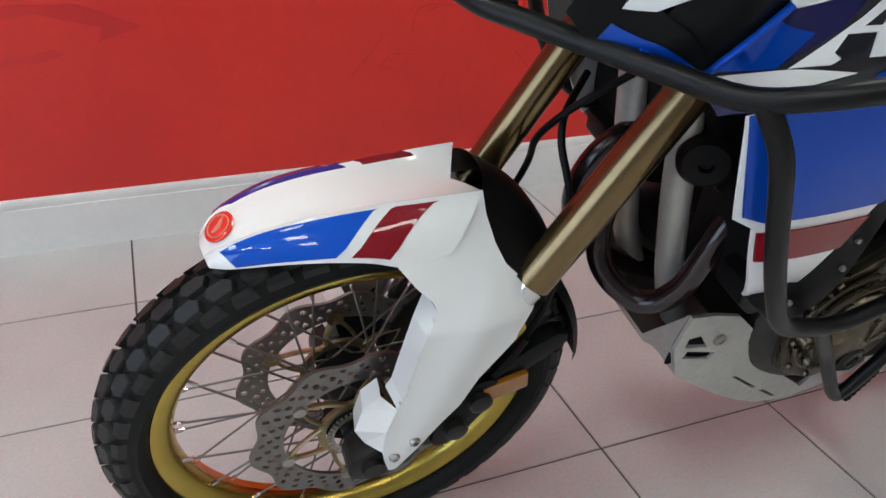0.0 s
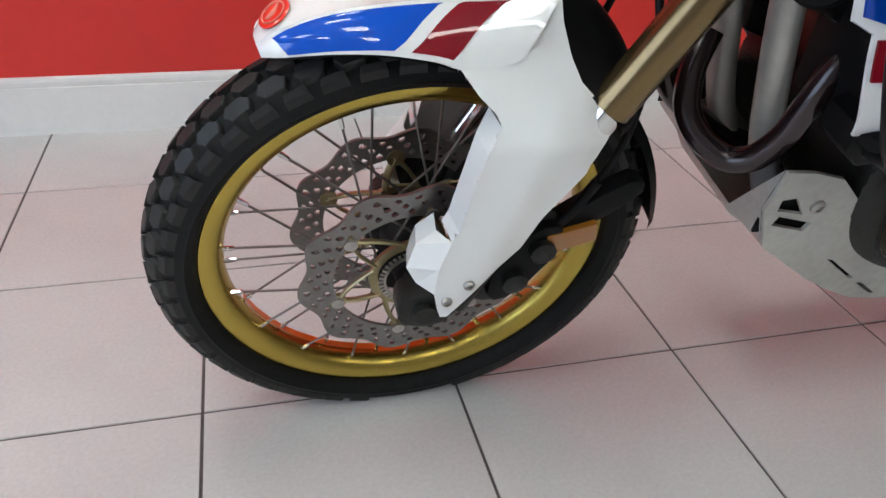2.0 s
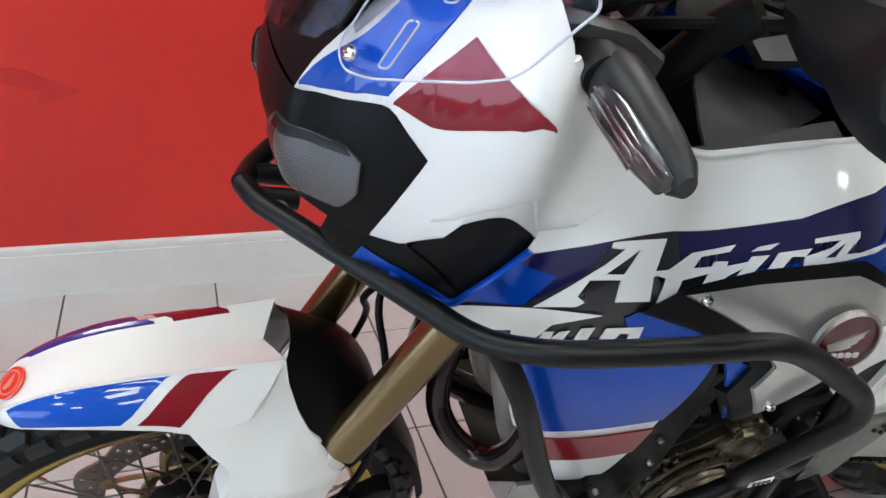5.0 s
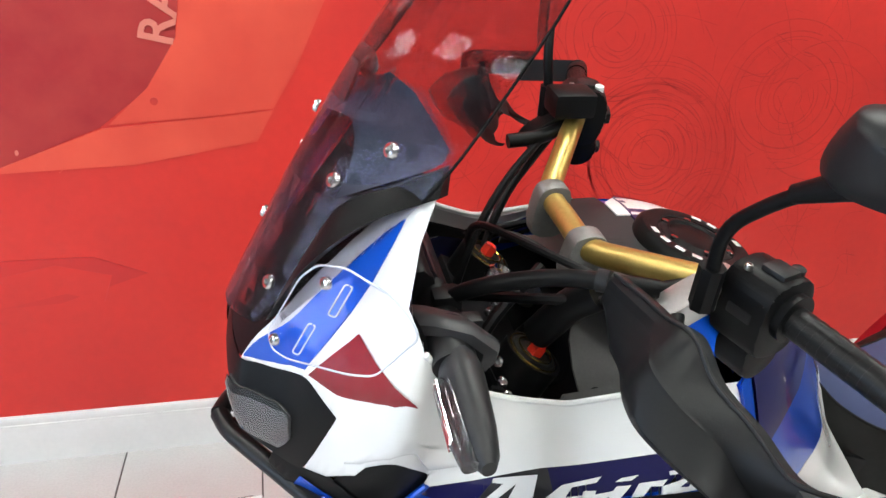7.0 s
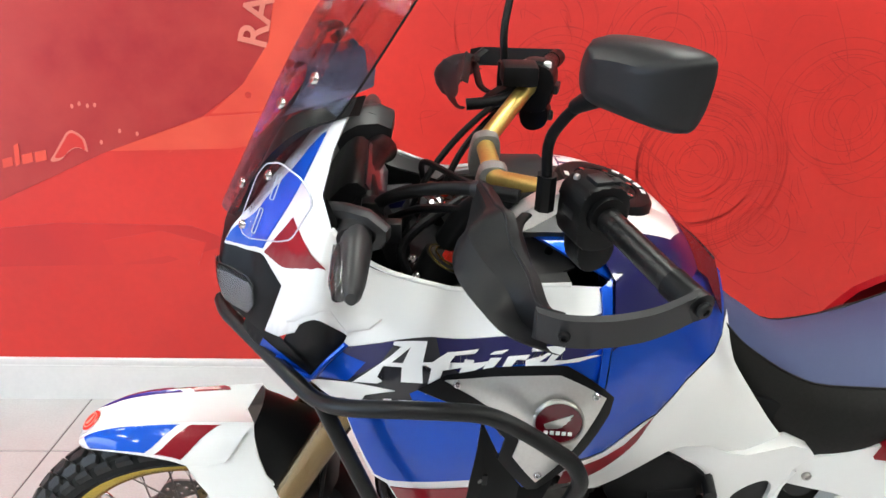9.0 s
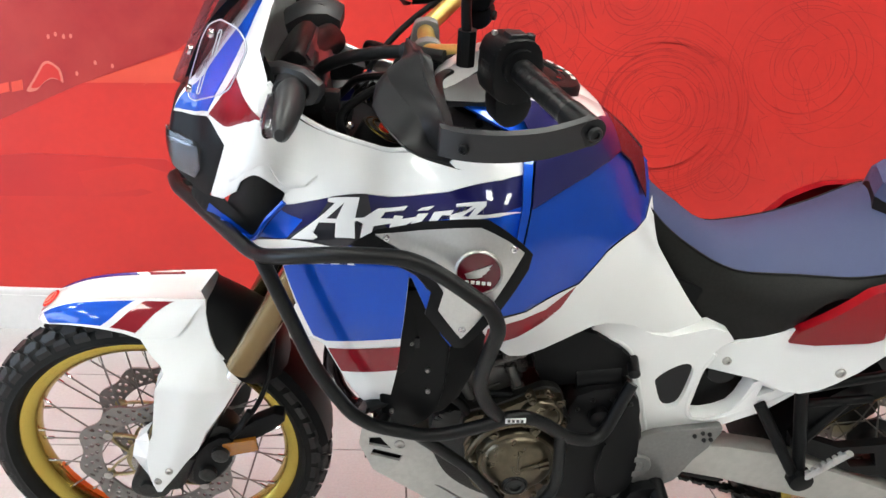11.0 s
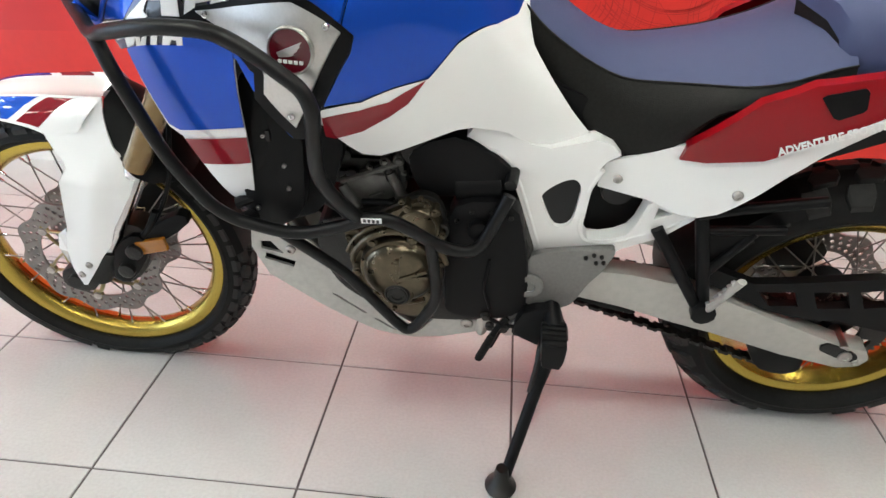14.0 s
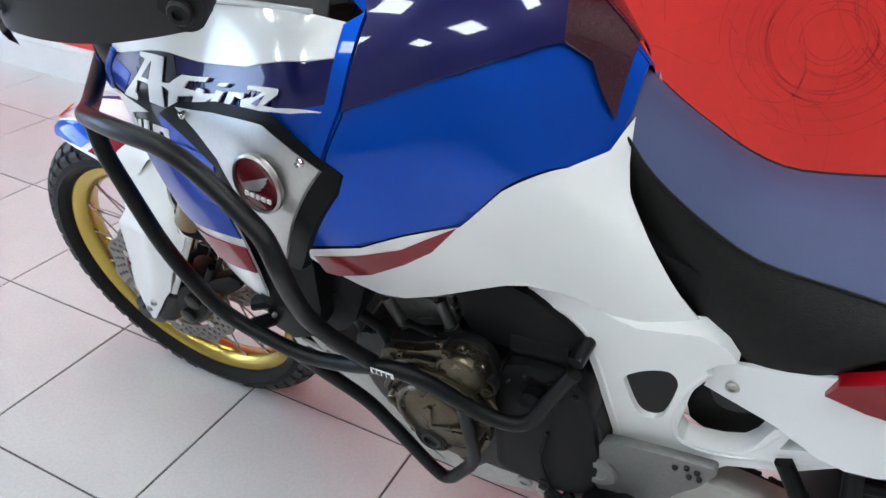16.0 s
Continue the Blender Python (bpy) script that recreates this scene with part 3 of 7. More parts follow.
def wheel(name, x, z, rim_r, rim_half, hub_half, R, half, lug, steps, rows, label):
    hub = lathe([(0.012, -hub_half - 0.022), (0.026, -hub_half - 0.022), (0.030, -hub_half), (0.052, -hub_half), (0.054, -hub_half + 0.006), (0.034, -hub_half + 0.014), (0.028, 0), (0.034, hub_half - 0.014), (0.054, hub_half - 0.006), (0.052, hub_half), (0.030, hub_half), (0.026, hub_half + 0.022), (0.012, hub_half + 0.022)], n=36)
    w = part(name, hub, M["grey_plastic"], bike, label, at=Matrix.Translation((x, 0, z)))
    h, r = rim_half, rim_r
    prof = [(r, -h), (r + 0.002, -h + 0.003), (r - 0.009, -h + 0.005), (r - 0.02, -h + 0.014), (r - 0.024, 0), (r - 0.02, h - 0.014), (r - 0.009, h - 0.005), (r + 0.002, h - 0.003), (r, h),
            (r - 0.008, h + 0.001), (r - 0.022, h - 0.004), (r - 0.031, h * 0.4), (r - 0.033, 0), (r - 0.031, -h * 0.4), (r - 0.022, -h + 0.004), (r - 0.008, -h - 0.001)]
    part("rim", lathe(prof, n=120, closed=True), M["gold"], w, "gold anodised spoked rim")
    tyre("tyre", R, half, rim_r, steps, lug, w, "black block-tread tyre with light dust", rows, (x, 0, z))
    spoke = part("spoke", tube([(0, 0, 0), (0, 0, 1)], 0.0018, 0, sides=6), M["disc"], w)
    nipple = part("spoke_nipple", lathe([(0.0034, 0), (0.0034, 0.011), (0.0026, 0.016)], "z", 8), M["chrome"], w)
    n = 36
    first = True
    for k in range(n):
        side = -1 if k % 2 else 1
        lean = 1 if (k // 2) % 2 else -1
        a = 2 * math.pi * (k + 0.25) / n
        p1 = Vector(((r - 0.030) * math.cos(a), side * 0.010, (r - 0.030) * math.sin(a)))
        b = a + lean * radians(52)
        p0 = Vector((0.050 * math.cos(b), side * (hub_half - 0.003), 0.050 * math.sin(b)))
        d = p1 - p0
        q = Vector((0, 0, 1)).rotation_difference(d.normalized()).to_matrix().to_4x4()
        m = Matrix.Translation(p0) @ q @ Matrix.Diagonal((1, 1, d.length, 1))
        m2 = Matrix.Translation(p1) @ Vector((0, 0, 1)).rotation_difference(-d.normalized()).to_matrix().to_4x4()
        if first:
            spoke.matrix_basis, nipple.matrix_basis, first = m, m2, False
        else:
            like(spoke, m), like(nipple, m2)
    return w


F_AXLE, R_AXLE = Vector((0, 0, 0.334)), Vector((WB, 0, 0.335))
ROWS_F = [(0.0, [(0.05, 0.16), (0.30, 0.03), (0.80, 0.05), (0.92, 0.22), (0.70, 0.38), (0.20, 0.36)]), (0.45, [(0.04, 0.56), (0.26, 0.43), (0.76, 0.45), (0.90, 0.62), (0.74, 0.78), (0.16, 0.76)]), (0.05, [(0.10, 0.84), (0.72, 0.86), (0.80, 1.02), (0.06, 1.02)])]
front_wheel = wheel("front_wheel", *F_AXLE.xz, 0.281, 0.029, 0.040, 0.350, 0.046, 0.0085, 46, ROWS_F, "front wheel with gold rim and steel spokes")
ROWS_R = [(0.0, [(0.06, 0.04), (0.62, 0.04), (0.76, 0.22), (0.68, 0.40), (0.16, 0.40), (0.04, 0.22)]), (0.3, [(0.08, 0.48), (0.66, 0.48), (0.74, 0.72), (0.66, 0.99), (0.12, 0.99), (0.04, 0.72)])]
rear_wheel = wheel("rear_wheel", *R_AXLE.xz, 0.243, 0.048, 0.055, 0.342, 0.074, 0.010, 26, ROWS_R, "rear wheel with gold rim and wide block tyre")
# orange rim sticker
sticker = bmesh.new()
for a0, a1 in ((200, 262),):
    k = int((a1 - a0) / 3)
    vs = [[sticker.verts.new(((0.2475 - 0.002) * math.cos(radians(a)), y, (0.2475 - 0.002) * math.sin(radians(a)))) for y in (0.004, 0.016)] for a in np.linspace(a0, a1, k)]
    for p, q in zip(vs, vs[1:]):
        sticker.faces.new((p[0], q[0], q[1], p[1]))
part("rim_sticker", sticker, M["orange"], front_wheel, "orange sticker on the inside of the rim")

for side in (-1, 1):
    brake_disc("brake_disc", side * 0.058, 0.110, 0.153, front_wheel, 10)
    arms = lathe([(0.050, -0.003), (0.062, -0.003), (0.062, 0.003), (0.050, 0.003)], n=72, closed=True)
    for k in range(6):
        a = 2 * math.pi * k / 6 + 0.12 * side + 0.5
        tip = Vector((0.112 * math.cos(a), 0, 0.112 * math.sin(a)))
        for da in (-0.62, 0.30):
            root = Vector((0.057 * math.cos(a + da), 0, 0.057 * math.sin(a + da)))
            bend_at = root.lerp(tip, 0.55) + Vector((math.cos(a + 1.571), 0, math.sin(a + 1.571))) * 0.006 * (1 if da > 0 else -1)
            tube([root, bend_at, tip], 0.0052, 0.02, 8, arms, flat=0.6)
        lathe([(0.004, -0.003), (0.0125, -0.003), (0.0125, 0.003), (0.004, 0.003)], n=16, centre=tip, bm=arms, closed=True)
    arms.transform(Matrix.Translation((0, side * 0.056, 0)))
    part("disc_carrier", arms, M["pale_gold"], front_wheel, "pale gold disc carrier")
    for k in range(6):
        a = 2 * math.pi * k / 6 + 0.12 * side + 0.5
        part("carrier_button", lathe([(0.009, -0.004), (0.009, 0.004), (0.004, 0.005)] if side > 0 else [(0.004, -0.005), (0.009, -0.004), (0.009, 0.004)], n=14), M["steel"], front_wheel, at=Matrix.Translation((0.112 * math.cos(a), side * 0.060, 0.112 * math.sin(a))))
    ringbm = polar_plate(0.040, 0.050, lambda a, r: r < 0.0445 or (int(a * 40 / math.pi) % 2 == 0), 160, 3, 0.003)
    ringbm.transform(Matrix.Translation((0, side * 0.066, 0)))
    part("sensor_ring", ringbm, M["steel"], front_wheel, "toothed sensor ring")
bd = brake_disc("brake_disc", 0.075, 0.075, 0.128, rear_wheel, 8)

# forks
AXIS = Vector((math.sin(RAKE), 0, math.cos(RAKE)))
LOW = Vector((0.193, 0, 0.628))


def along(s, y):
    p = LOW + AXIS * s
    return (p.x, y, p.z)


for side in (-1, 1):
    y = side * 0.103
    leg = part("fork_leg", tube([along(-0.002, y), along(0.53, y)], 0.0255, 0, sides=28), M["bronze"], bike, "bronze anodised upside-down fork tube")
    part("fork_slider", tube([along(-0.27, y), along(-0.002, y)], 0.0215, 0, sides=22), M["chrome"], leg, "polished fork slider")
    part("fork_foot", tube([along(-0.33, y), along(-0.30, y), along(-0.24, y)], 0.030, 0, sides=16, r_end=0.026), M["engine_grey"], leg)
    part("axle_clamp", plate(smooth_loop([(-0.028, 0.310), (0.03, 0.305), (0.085, 0.40), (0.06, 0.42), (0.0, 0.37), (-0.03, 0.35)], 3), y - 0.022, y + 0.022, 0.004), M["engine_grey"], leg)
    capm = Matrix.Translation(along(0.533, y)) @ pose(0, 0, 0, 0, math.degrees(RAKE), 0)
    part("yoke_boss", tube([along(0.472, y), along(0.535, y)], 0.037, 0, sides=28, r_end=0.036), M["tube"], leg, "black clamp round the fork top")
    cap_ob = part("fork_cap", lathe([(0.033, -0.008), (0.033, 0.000), (0.030, 0.003), (0.028, 0.001), (0.027, 0.004), (0.021, 0.006), (0.019, 0.003), (0.012, 0.003)], "z", 32), M["engine_grey"], leg, "dark fork cap with gold rings", at=capm)
    for r, h in ((0.0305, 0.0024), (0.0215, 0.0058)):
        part("cap_ring", lathe([(r - 0.0012, h - 0.0006), (r - 0.0004, h + 0.0010), (r + 0.0008, h + 0.0008), (r + 0.0012, h - 0.0008)], "z", 32, closed=True), M["gold"], leg, at=capm)
    part("adjuster", lathe([(0.0105, 0.002), (0.0105, 0.014), (0.008, 0.017), (0.0035, 0.016), (0.003, 0.013)], "z", 6), M["badge_red"], leg, "red adjuster screw", at=capm)
    # caliper
    cal = part("brake_caliper", plate(smooth_loop([(0.065, 0.335), (0.10, 0.315), (0.15, 0.36), (0.175, 0.43), (0.16, 0.475), (0.115, 0.47), (0.075, 0.41)], 3), side * 0.052, side * 0.105, 0.006), M["engine_grey"], bike, "dark radial brake caliper")
    part("caliper_bridge", plate(smooth_loop([(0.09, 0.35), (0.13, 0.37), (0.15, 0.43), (0.12, 0.44), (0.09, 0.39)], 3), side * 0.104, side * 0.114, 0.003), M["plastic"], cal)
    part("caliper_body", plate(smooth_loop([(0.085, 0.345), (0.115, 0.335), (0.165, 0.40), (0.172, 0.452), (0.145, 0.462), (0.10, 0.42)], 2), side * 0.104, side * 0.120, 0.004), M["plastic"], cal)
    for cx, cz in ((0.118, 0.372), (0.147, 0.425)):
        part("piston_cap", lathe([(0.017, 0.004), (0.017, -0.008), (0.012, -0.011), (0.004, -0.011)], n=20), M["engine_grey"], cal, at=Matrix.Translation((cx, side * 0.122, cz)) @ (Matrix() if side < 0 else Matrix.Diagonal((1, -1, 1, 1))))
    part("banjo", tube([(0.165, side * 0.108, 0.455), (0.182, side * 0.108, 0.475), (0.205, side * 0.105, 0.52)], 0.007, 0.02, 10), M["plastic"], cal)
    for cx, cz in ((0.105, 0.36), (0.138, 0.435)):
        bolt(cal, (cx, side * 0.114, cz), 0.008, "steel", normal=(0, side, 0))
part("front_axle", tube([(0, -0.135, 0.334), (0, 0.135, 0.334)], 0.016, 0, sides=20), M["engine_grey"], bike)
for side in (-1, 1):
    part("fork_yoke", plate(smooth_loop([along(0.40, 0)[::2], along(0.44, 0)[::2], (along(0.44, 0)[0] + 0.03, along(0.44, 0)[2] - 0.02), (along(0.40, 0)[0] + 0.04, along(0.40, 0)[2] - 0.03)], 2), side * 0.10 - 0.035, side * 0.10 + 0.035, 0.005), M["grey_plastic"], bike)
lower_yoke = part("lower_yoke", loft([[(along(s, 0)[0] + dx, y, along(s, 0)[2] - dx * 0.5) for s, dx in ((0.33, -0.035), (0.37, -0.035), (0.37, 0.05), (0.33, 0.05))] for y in np.linspace(-0.135, 0.135, 7)], closed=True), M["plastic"], bike)
top_yoke = part("top_yoke", loft([[(along(s, 0)[0] + dx, y, along(s, 0)[2] - dx * 0.5) for s, dx in ((0.47, -0.035), (0.495, -0.035), (0.495, 0.06 - 0.03 * abs(y) / 0.13), (0.47, 0.06 - 0.03 * abs(y) / 0.13))] for y in np.linspace(-0.135, 0.135, 9)], closed=True), M["grey_plastic"], bike)

# front mudguard: the top, and a guard over each fork leg
def guard_y(x, z):
    """Depth of the fork guard's outer face: leaning outwards below the mudguard, then flat with a soft rib."""
    y = -0.05 - 0.64 * (0.735 - min(max(z, 0.602), 0.735))
    rib = max(0.0, 1 - abs(x - 0.055 - 0.30 * (z - 0.40)) / 0.05) * min(1, max(0, (0.67 - z) / 0.06))
    return y - 0.006 * rib * rib * (3 - 2 * rib) + 0.03 * max(0, 0.45 - z) + 0.012 * max(0, (x - 0.16) / 0.035) * (z > 0.56)


FEND = [((-0.186, 0, 0.668), (-0.184, -0.018, 0.667), (-0.180, -0.030, 0.660)),
        ((-0.168, 0, 0.692), (-0.163, -0.030, 0.689), (-0.158, -0.048, 0.670)),
        ((-0.120, 0, 0.713), (-0.115, -0.037, 0.711), (-0.110, -0.068, 0.684)),
        ((-0.060, 0, 0.724), (-0.060, -0.041, 0.722), (-0.060, -0.081, 0.689)),
        ((0.0, 0, 0.727), (0.0, -0.043, 0.728), (-0.010, -0.087, 0.683)),
        ((0.06, 0, 0.725), (0.06, -0.047, 0.732), (0.03, -0.090, 0.672)),
        ((0.11, 0, 0.720), (0.13, -0.050, 0.735), (0.085, -0.087, 0.680))]
SECT = []
for s in np.linspace(0, 1, 25):
    cols = [spline([row[c] for row in FEND], 200)[int(s * 199)] for c in range(3)]
    c, k, e = cols
    half = [c, c.lerp(k, 0.5) + Vector((0, 0, 0.001)), c.lerp(k, 0.92), k + Vector((0, 0, 0.0015)), k.lerp(e, 0.08), k.lerp(e, 0.36) + Vector((0, -0.004, 0.003)), k.lerp(e, 0.7) + Vector((0, -0.004, 0.002)), e]
    SECT.append([Vector((p.x, -p.y, p.z)) for p in reversed(half[1:])] + half)


def fender_at(s, w, off=0.0):
    """A place on the mudguard's left half: s along it, w from the middle (0) over the crease (0.5) to the edge (1)."""
    i = min(max(s, 0), 1) * (len(SECT) - 1)
    a = min(int(i), len(SECT) - 2)
    n0 = len(SECT[0]) // 2
    j = min(max(w, 0), 1) * n0
    b = min(int(j), n0 - 1)
    q = [SECT[a + da][n0 + b + db] for da in (0, 1) for db in (0, 1)]
    u, v = i - a, j - b
    p = q[0].lerp(q[1], v).lerp(q[2].lerp(q[3], v), u)
    nrm = (q[1] - q[0]).cross(q[2] - q[0])
    nrm = nrm.normalized() if nrm.length > 1e-9 else Vector((0, 0, 1))
    if nrm.z < 0:
        nrm = -nrm
    return tuple(p + nrm * off)


mudguard = part("front_mudguard", loft(SECT), M["white"], bike, "white mudguard with blue and red stripes")
under = loft([[Vector((p.x + 0.003 - 0.006 * k / 24, p.y * 0.97, p.z - 0.004)) for p in s] for k, s in enumerate(SECT) if k > 1])
part("inner_shell", under, M["plastic"], mudguard)
GUARD = [(-0.006, 0.692), (0.03, 0.702), (0.06, 0.712), (0.10, 0.724), (0.130, 0.7345), (0.132, 0.712), (0.141, 0.682), (0.153, 0.659), (0.172, 0.6415), (0.192, 0.6345), (0.1975, 0.630), (0.1975, 0.621), (0.180, 0.578), (0.160, 0.5445), (0.1286, 0.494), (0.109, 0.446), (0.084, 0.415), (0.060, 0.378), (0.036, 0.344), (0.028, 0.332), (0.019, 0.331), (0.013, 0.350), (0.008, 0.374), (0.010, 0.420), (0.021, 0.467), (0.028, 0.482), (0.039, 0.549), (0.047, 0.596), (0.062, 0.622), (0.056, 0.634), (0.038, 0.650), (0.019, 0.673), (0.010, 0.684)]
FRONT_EDGE = [(0.062, 0.622), (0.047, 0.596), (0.039, 0.549), (0.028, 0.482), (0.021, 0.467)]
for side in (-1, 1):
    fork_guard = part("fork_guard", skin(GUARD, lambda x, z, o: (x, guard_y(x, z) - o, z), 0.008, 0.008, 0, 0.004, mirror=side > 0), M["white"], mudguard, "white fork leg guard")
    # the guard's front flank, folded in towards the wheel, and the faceted boss below it
    bm = bmesh.new()
    for edge, dx, dy in ((FRONT_EDGE, -0.004, 0.040),):
        loft([[(x + dx * q, -side * (guard_y(x, z) + dy * q) * 1.0, z) for q in (0, 0.12, 0.5, 1)] for x, z in edge], bm=bm)
    f, g, h = (0.021, -guard_y(0.021, 0.467), 0.467), (0.010, -guard_y(0.010, 0.42), 0.420), (0.008, -guard_y(0.008, 0.374), 0.374)
    a, b, c, d = (0.008, 0.106, 0.462), (-0.016, 0.108, 0.443), (-0.0255, 0.110, 0.404), (-0.012, 0.114, 0.378)
    inner = [(0.012, 0.075, 0.462), (-0.010, 0.075, 0.443), (-0.019, 0.078, 0.404), (-0.008, 0.08, 0.378), (0.012, 0.085, 0.372)]
    vs = {k: bm.verts.new((p[0], side * p[1], p[2])) for k, p in zip("fghabcdvwxyz", (f, g, h, a, b, c, d, *inner))}
    for face in ("fab", "fbg", "bcg", "cdg", "dhg", "abwv", "bcxw", "cdyx", "dhzy"):
        bm.faces.new([vs[k] for k in face])
    part("guard_flank", bm, M["white"], mudguard, smooth=False)
for side in (-1, 1):
    for x, z in ((0.050, 0.393), (0.025, 0.362)):
        bolt(mudguard, (x, side * (-guard_y(x, z) + 0.0005) , z), 0.0075, "steel", normal=(0, side, 0))


def fender_decal(name, outline, mat, mirror=False, off=0.0007):
    return part(name, skin(outline, fender_at, 0.04, 0.0715, off, 0.0006, mirror=mirror), M[mat], mudguard)


for mir in (False, True):
    if mir:
        # far stripe is the same blue; its shade is put into a purple colour
        fender_decal("stripe", [(0.14, 0.62), (0.24, 0.25), (0.64, 0.25), (0.54, 0.95), (0.40, 0.96), (0.19, 0.96)], "purple", True)
        fender_decal("stripe", [(0.70, 0.24), (0.87, 0.24), (0.76, 0.95), (0.60, 0.95)], "maroon", True)
    else:
        fender_decal("stripe", [(0.14, 0.62), (0.26, 0.53), (0.685, 0.53), (0.535, 0.95), (0.40, 0.96), (0.19, 0.96)], "blue_decal")
        fender_decal("stripe", [(0.745, 0.53), (0.875, 0.53), (0.745, 0.95), (0.585, 0.95)], "maroon")
badge = lathe([(0.0195, 0), (0.0195, 0.001), (0.017, 0.0022), (0.001, 0.0026)], "z", 32)
rb = part("round_badge", badge, M["badge_red"], mudguard, "round red mudguard badge", at=Matrix.Translation((-0.163, -0.004, 0.695)) @ pose(0, 0, 0, 6, -36, 0))
part("badge_ring", lathe([(0.0150, 0.0021), (0.0150, 0.0032), (0.0136, 0.0034), (0.0132, 0.0023)], "z", 32), M["ink_pale"], rb)
part("badge_wing", plate([(-0.010, -0.003), (0.010, 0.008), (0.006, 0.001), (0.002, -0.005), (-0.006, -0.007)], -0.0036, -0.0022, at=pose(0, 0, 0, -90, 0, 0)), M["ink_pale"], rb, smooth=False)
# black inner mudguard behind
OUT = [(0.131, 0.046, 0.733), (0.135, 0.070, 0.702), (0.155, 0.095, 0.658), (0.174, 0.115, 0.640), (0.197, 0.130, 0.622), (0.215, 0.105, 0.590)]
MID = [(0.140, 0, 0.745), (0.166, 0, 0.728), (0.200, 0, 0.702), (0.232, 0, 0.668), (0.258, 0, 0.622), (0.270, 0, 0.570)]
rows = []
for o, c in zip(spline(OUT, 16), spline(MID, 16)):
    rows.append([Vector((o.x + (c.x - o.x) * (1 - abs(u) ** 2.6), u * o.y, o.z + (c.z - o.z) * (1 - abs(u) ** 2.6) - 0.003)) for u in np.linspace(-1, 1, 15)])
part("inner_guard", loft(rows), M["plastic"], mudguard, "black inner mudguard between the fork legs")
flap = loft([[(0.33 * math.cos(a) * q + 0.0, y, 0.334 + 0.345 * math.sin(a) * q) for y, q in ((-0.062, 1.02), (-0.05, 1.06), (0, 1.075), (0.05, 1.06), (0.062, 1.02), (0.05, 1.045), (0, 1.06), (-0.05, 1.045))] for a in np.linspace(radians(62), radians(8), 16)], closed=True)
part("rear_flap", flap, M["plastic"], mudguard, "black plastic rear section of the mudguard")


# ---------------------------------------------------------------- bodywork surface

AX = 0.70
# stations on the left side of the fairing, and of the tank and side cover
FAIRING = [(0.314, -0.223, 0.973), (0.417, -0.229, 1.055), (0.302, -0.204, 1.044), (0.249, -0.187, 0.96), (0.454, -0.213, 1.072), (0.183, -0.14, 1), (0.1, -0.04, 1.06), (0.279, -0.229, 1.157), (0.19, -0.135, 1.124), (0.215, -0.163, 1.091), (0.171, -0.095, 1.147), (0.312, -0.137, 1.325), (0.423, -0.212, 0.653), (0.478, -0.262, 0.832), (0.49, -0.19, 1.115), (0.36, -0.232, 0.8), (0.11, -0.05, 1.15), (0.24, -0.12, 1.24), (0.33, -0.19, 1.2)]
TANK_SIDE = [(0.581, -0.292, 0.994), (0.63, -0.288, 0.999), (0.607, -0.298, 0.935), (0.625, -0.258, 0.821), (0.753, -0.203, 0.895), (0.656, -0.25, 1.04), (0.776, -0.0675, 1.121), (1.031, -0.108, 0.757), (0.96, -0.125, 0.8), (0.86, -0.15, 0.93), (0.84, -0.16, 0.8), (0.56, -0.18, 1.135), (0.62, -0.1, 1.165), (0.62, 0, 1.168), (0.74, 0, 1.134), (0.86, 0, 1.06), (0.92, 0, 1.00), (0.9126, -0.090, 0.908), (0.883, -0.0845, 0.959), (0.5, 0, 1.19), (0.7, -0.17, 1.115)]
SC = 0.35


def polar(x, y, z):
    return x, math.atan2(z - AX, -y) * SC, math.hypot(y, z - AX)


class Sheet:
    """A thin-plate surface through rows of (u, v, height)."""
    def __init__(s, rows):
        r=np.array(rows,float); s.p=r[:,:2]; n=len(r)
        K=s.k(np.linalg.norm(s.p[:,None]-s.p[None],axis=2))+np.eye(n)*2e-4
        P=np.c_[np.ones(n),s.p]; A=np.zeros((n+3,n+3)); A[:n,:n]=K; A[:n,n:]=P; A[n:,:n]=P.T
        s.w=np.linalg.solve(A,np.r_[r[:,2],np.zeros(3)])
    def k(s,d): return d*d*np.log(d+1e-9)
    def __call__(s,a,b):
        d=np.linalg.norm(s.p-np.array([a,b]),axis=1)
        return float(s.k(d)@s.w[:-3]+s.w[-3]+s.w[-2]*a+s.w[-1]*b)


BODY = Sheet([polar(*c) for c in FAIRING + TANK_SIDE])


def body(x, deg, off=0.0):
    """A place on the left side of the bodywork: x along the bike, degrees up from the side."""
    f=math.radians(deg); r=BODY(x,f*SC)+off
    return (x,-r*math.cos(f),AX+r*math.sin(f))


def panel(name, outline, mat, parent, label="", off=0.0, thick=0.004, mirror=False, cu=0.008, cv=1.2):
    return part(name, skin(outline, body, cu, cv, off, thick, mirror), M[mat] if isinstance(mat, str) else mat, parent, label)


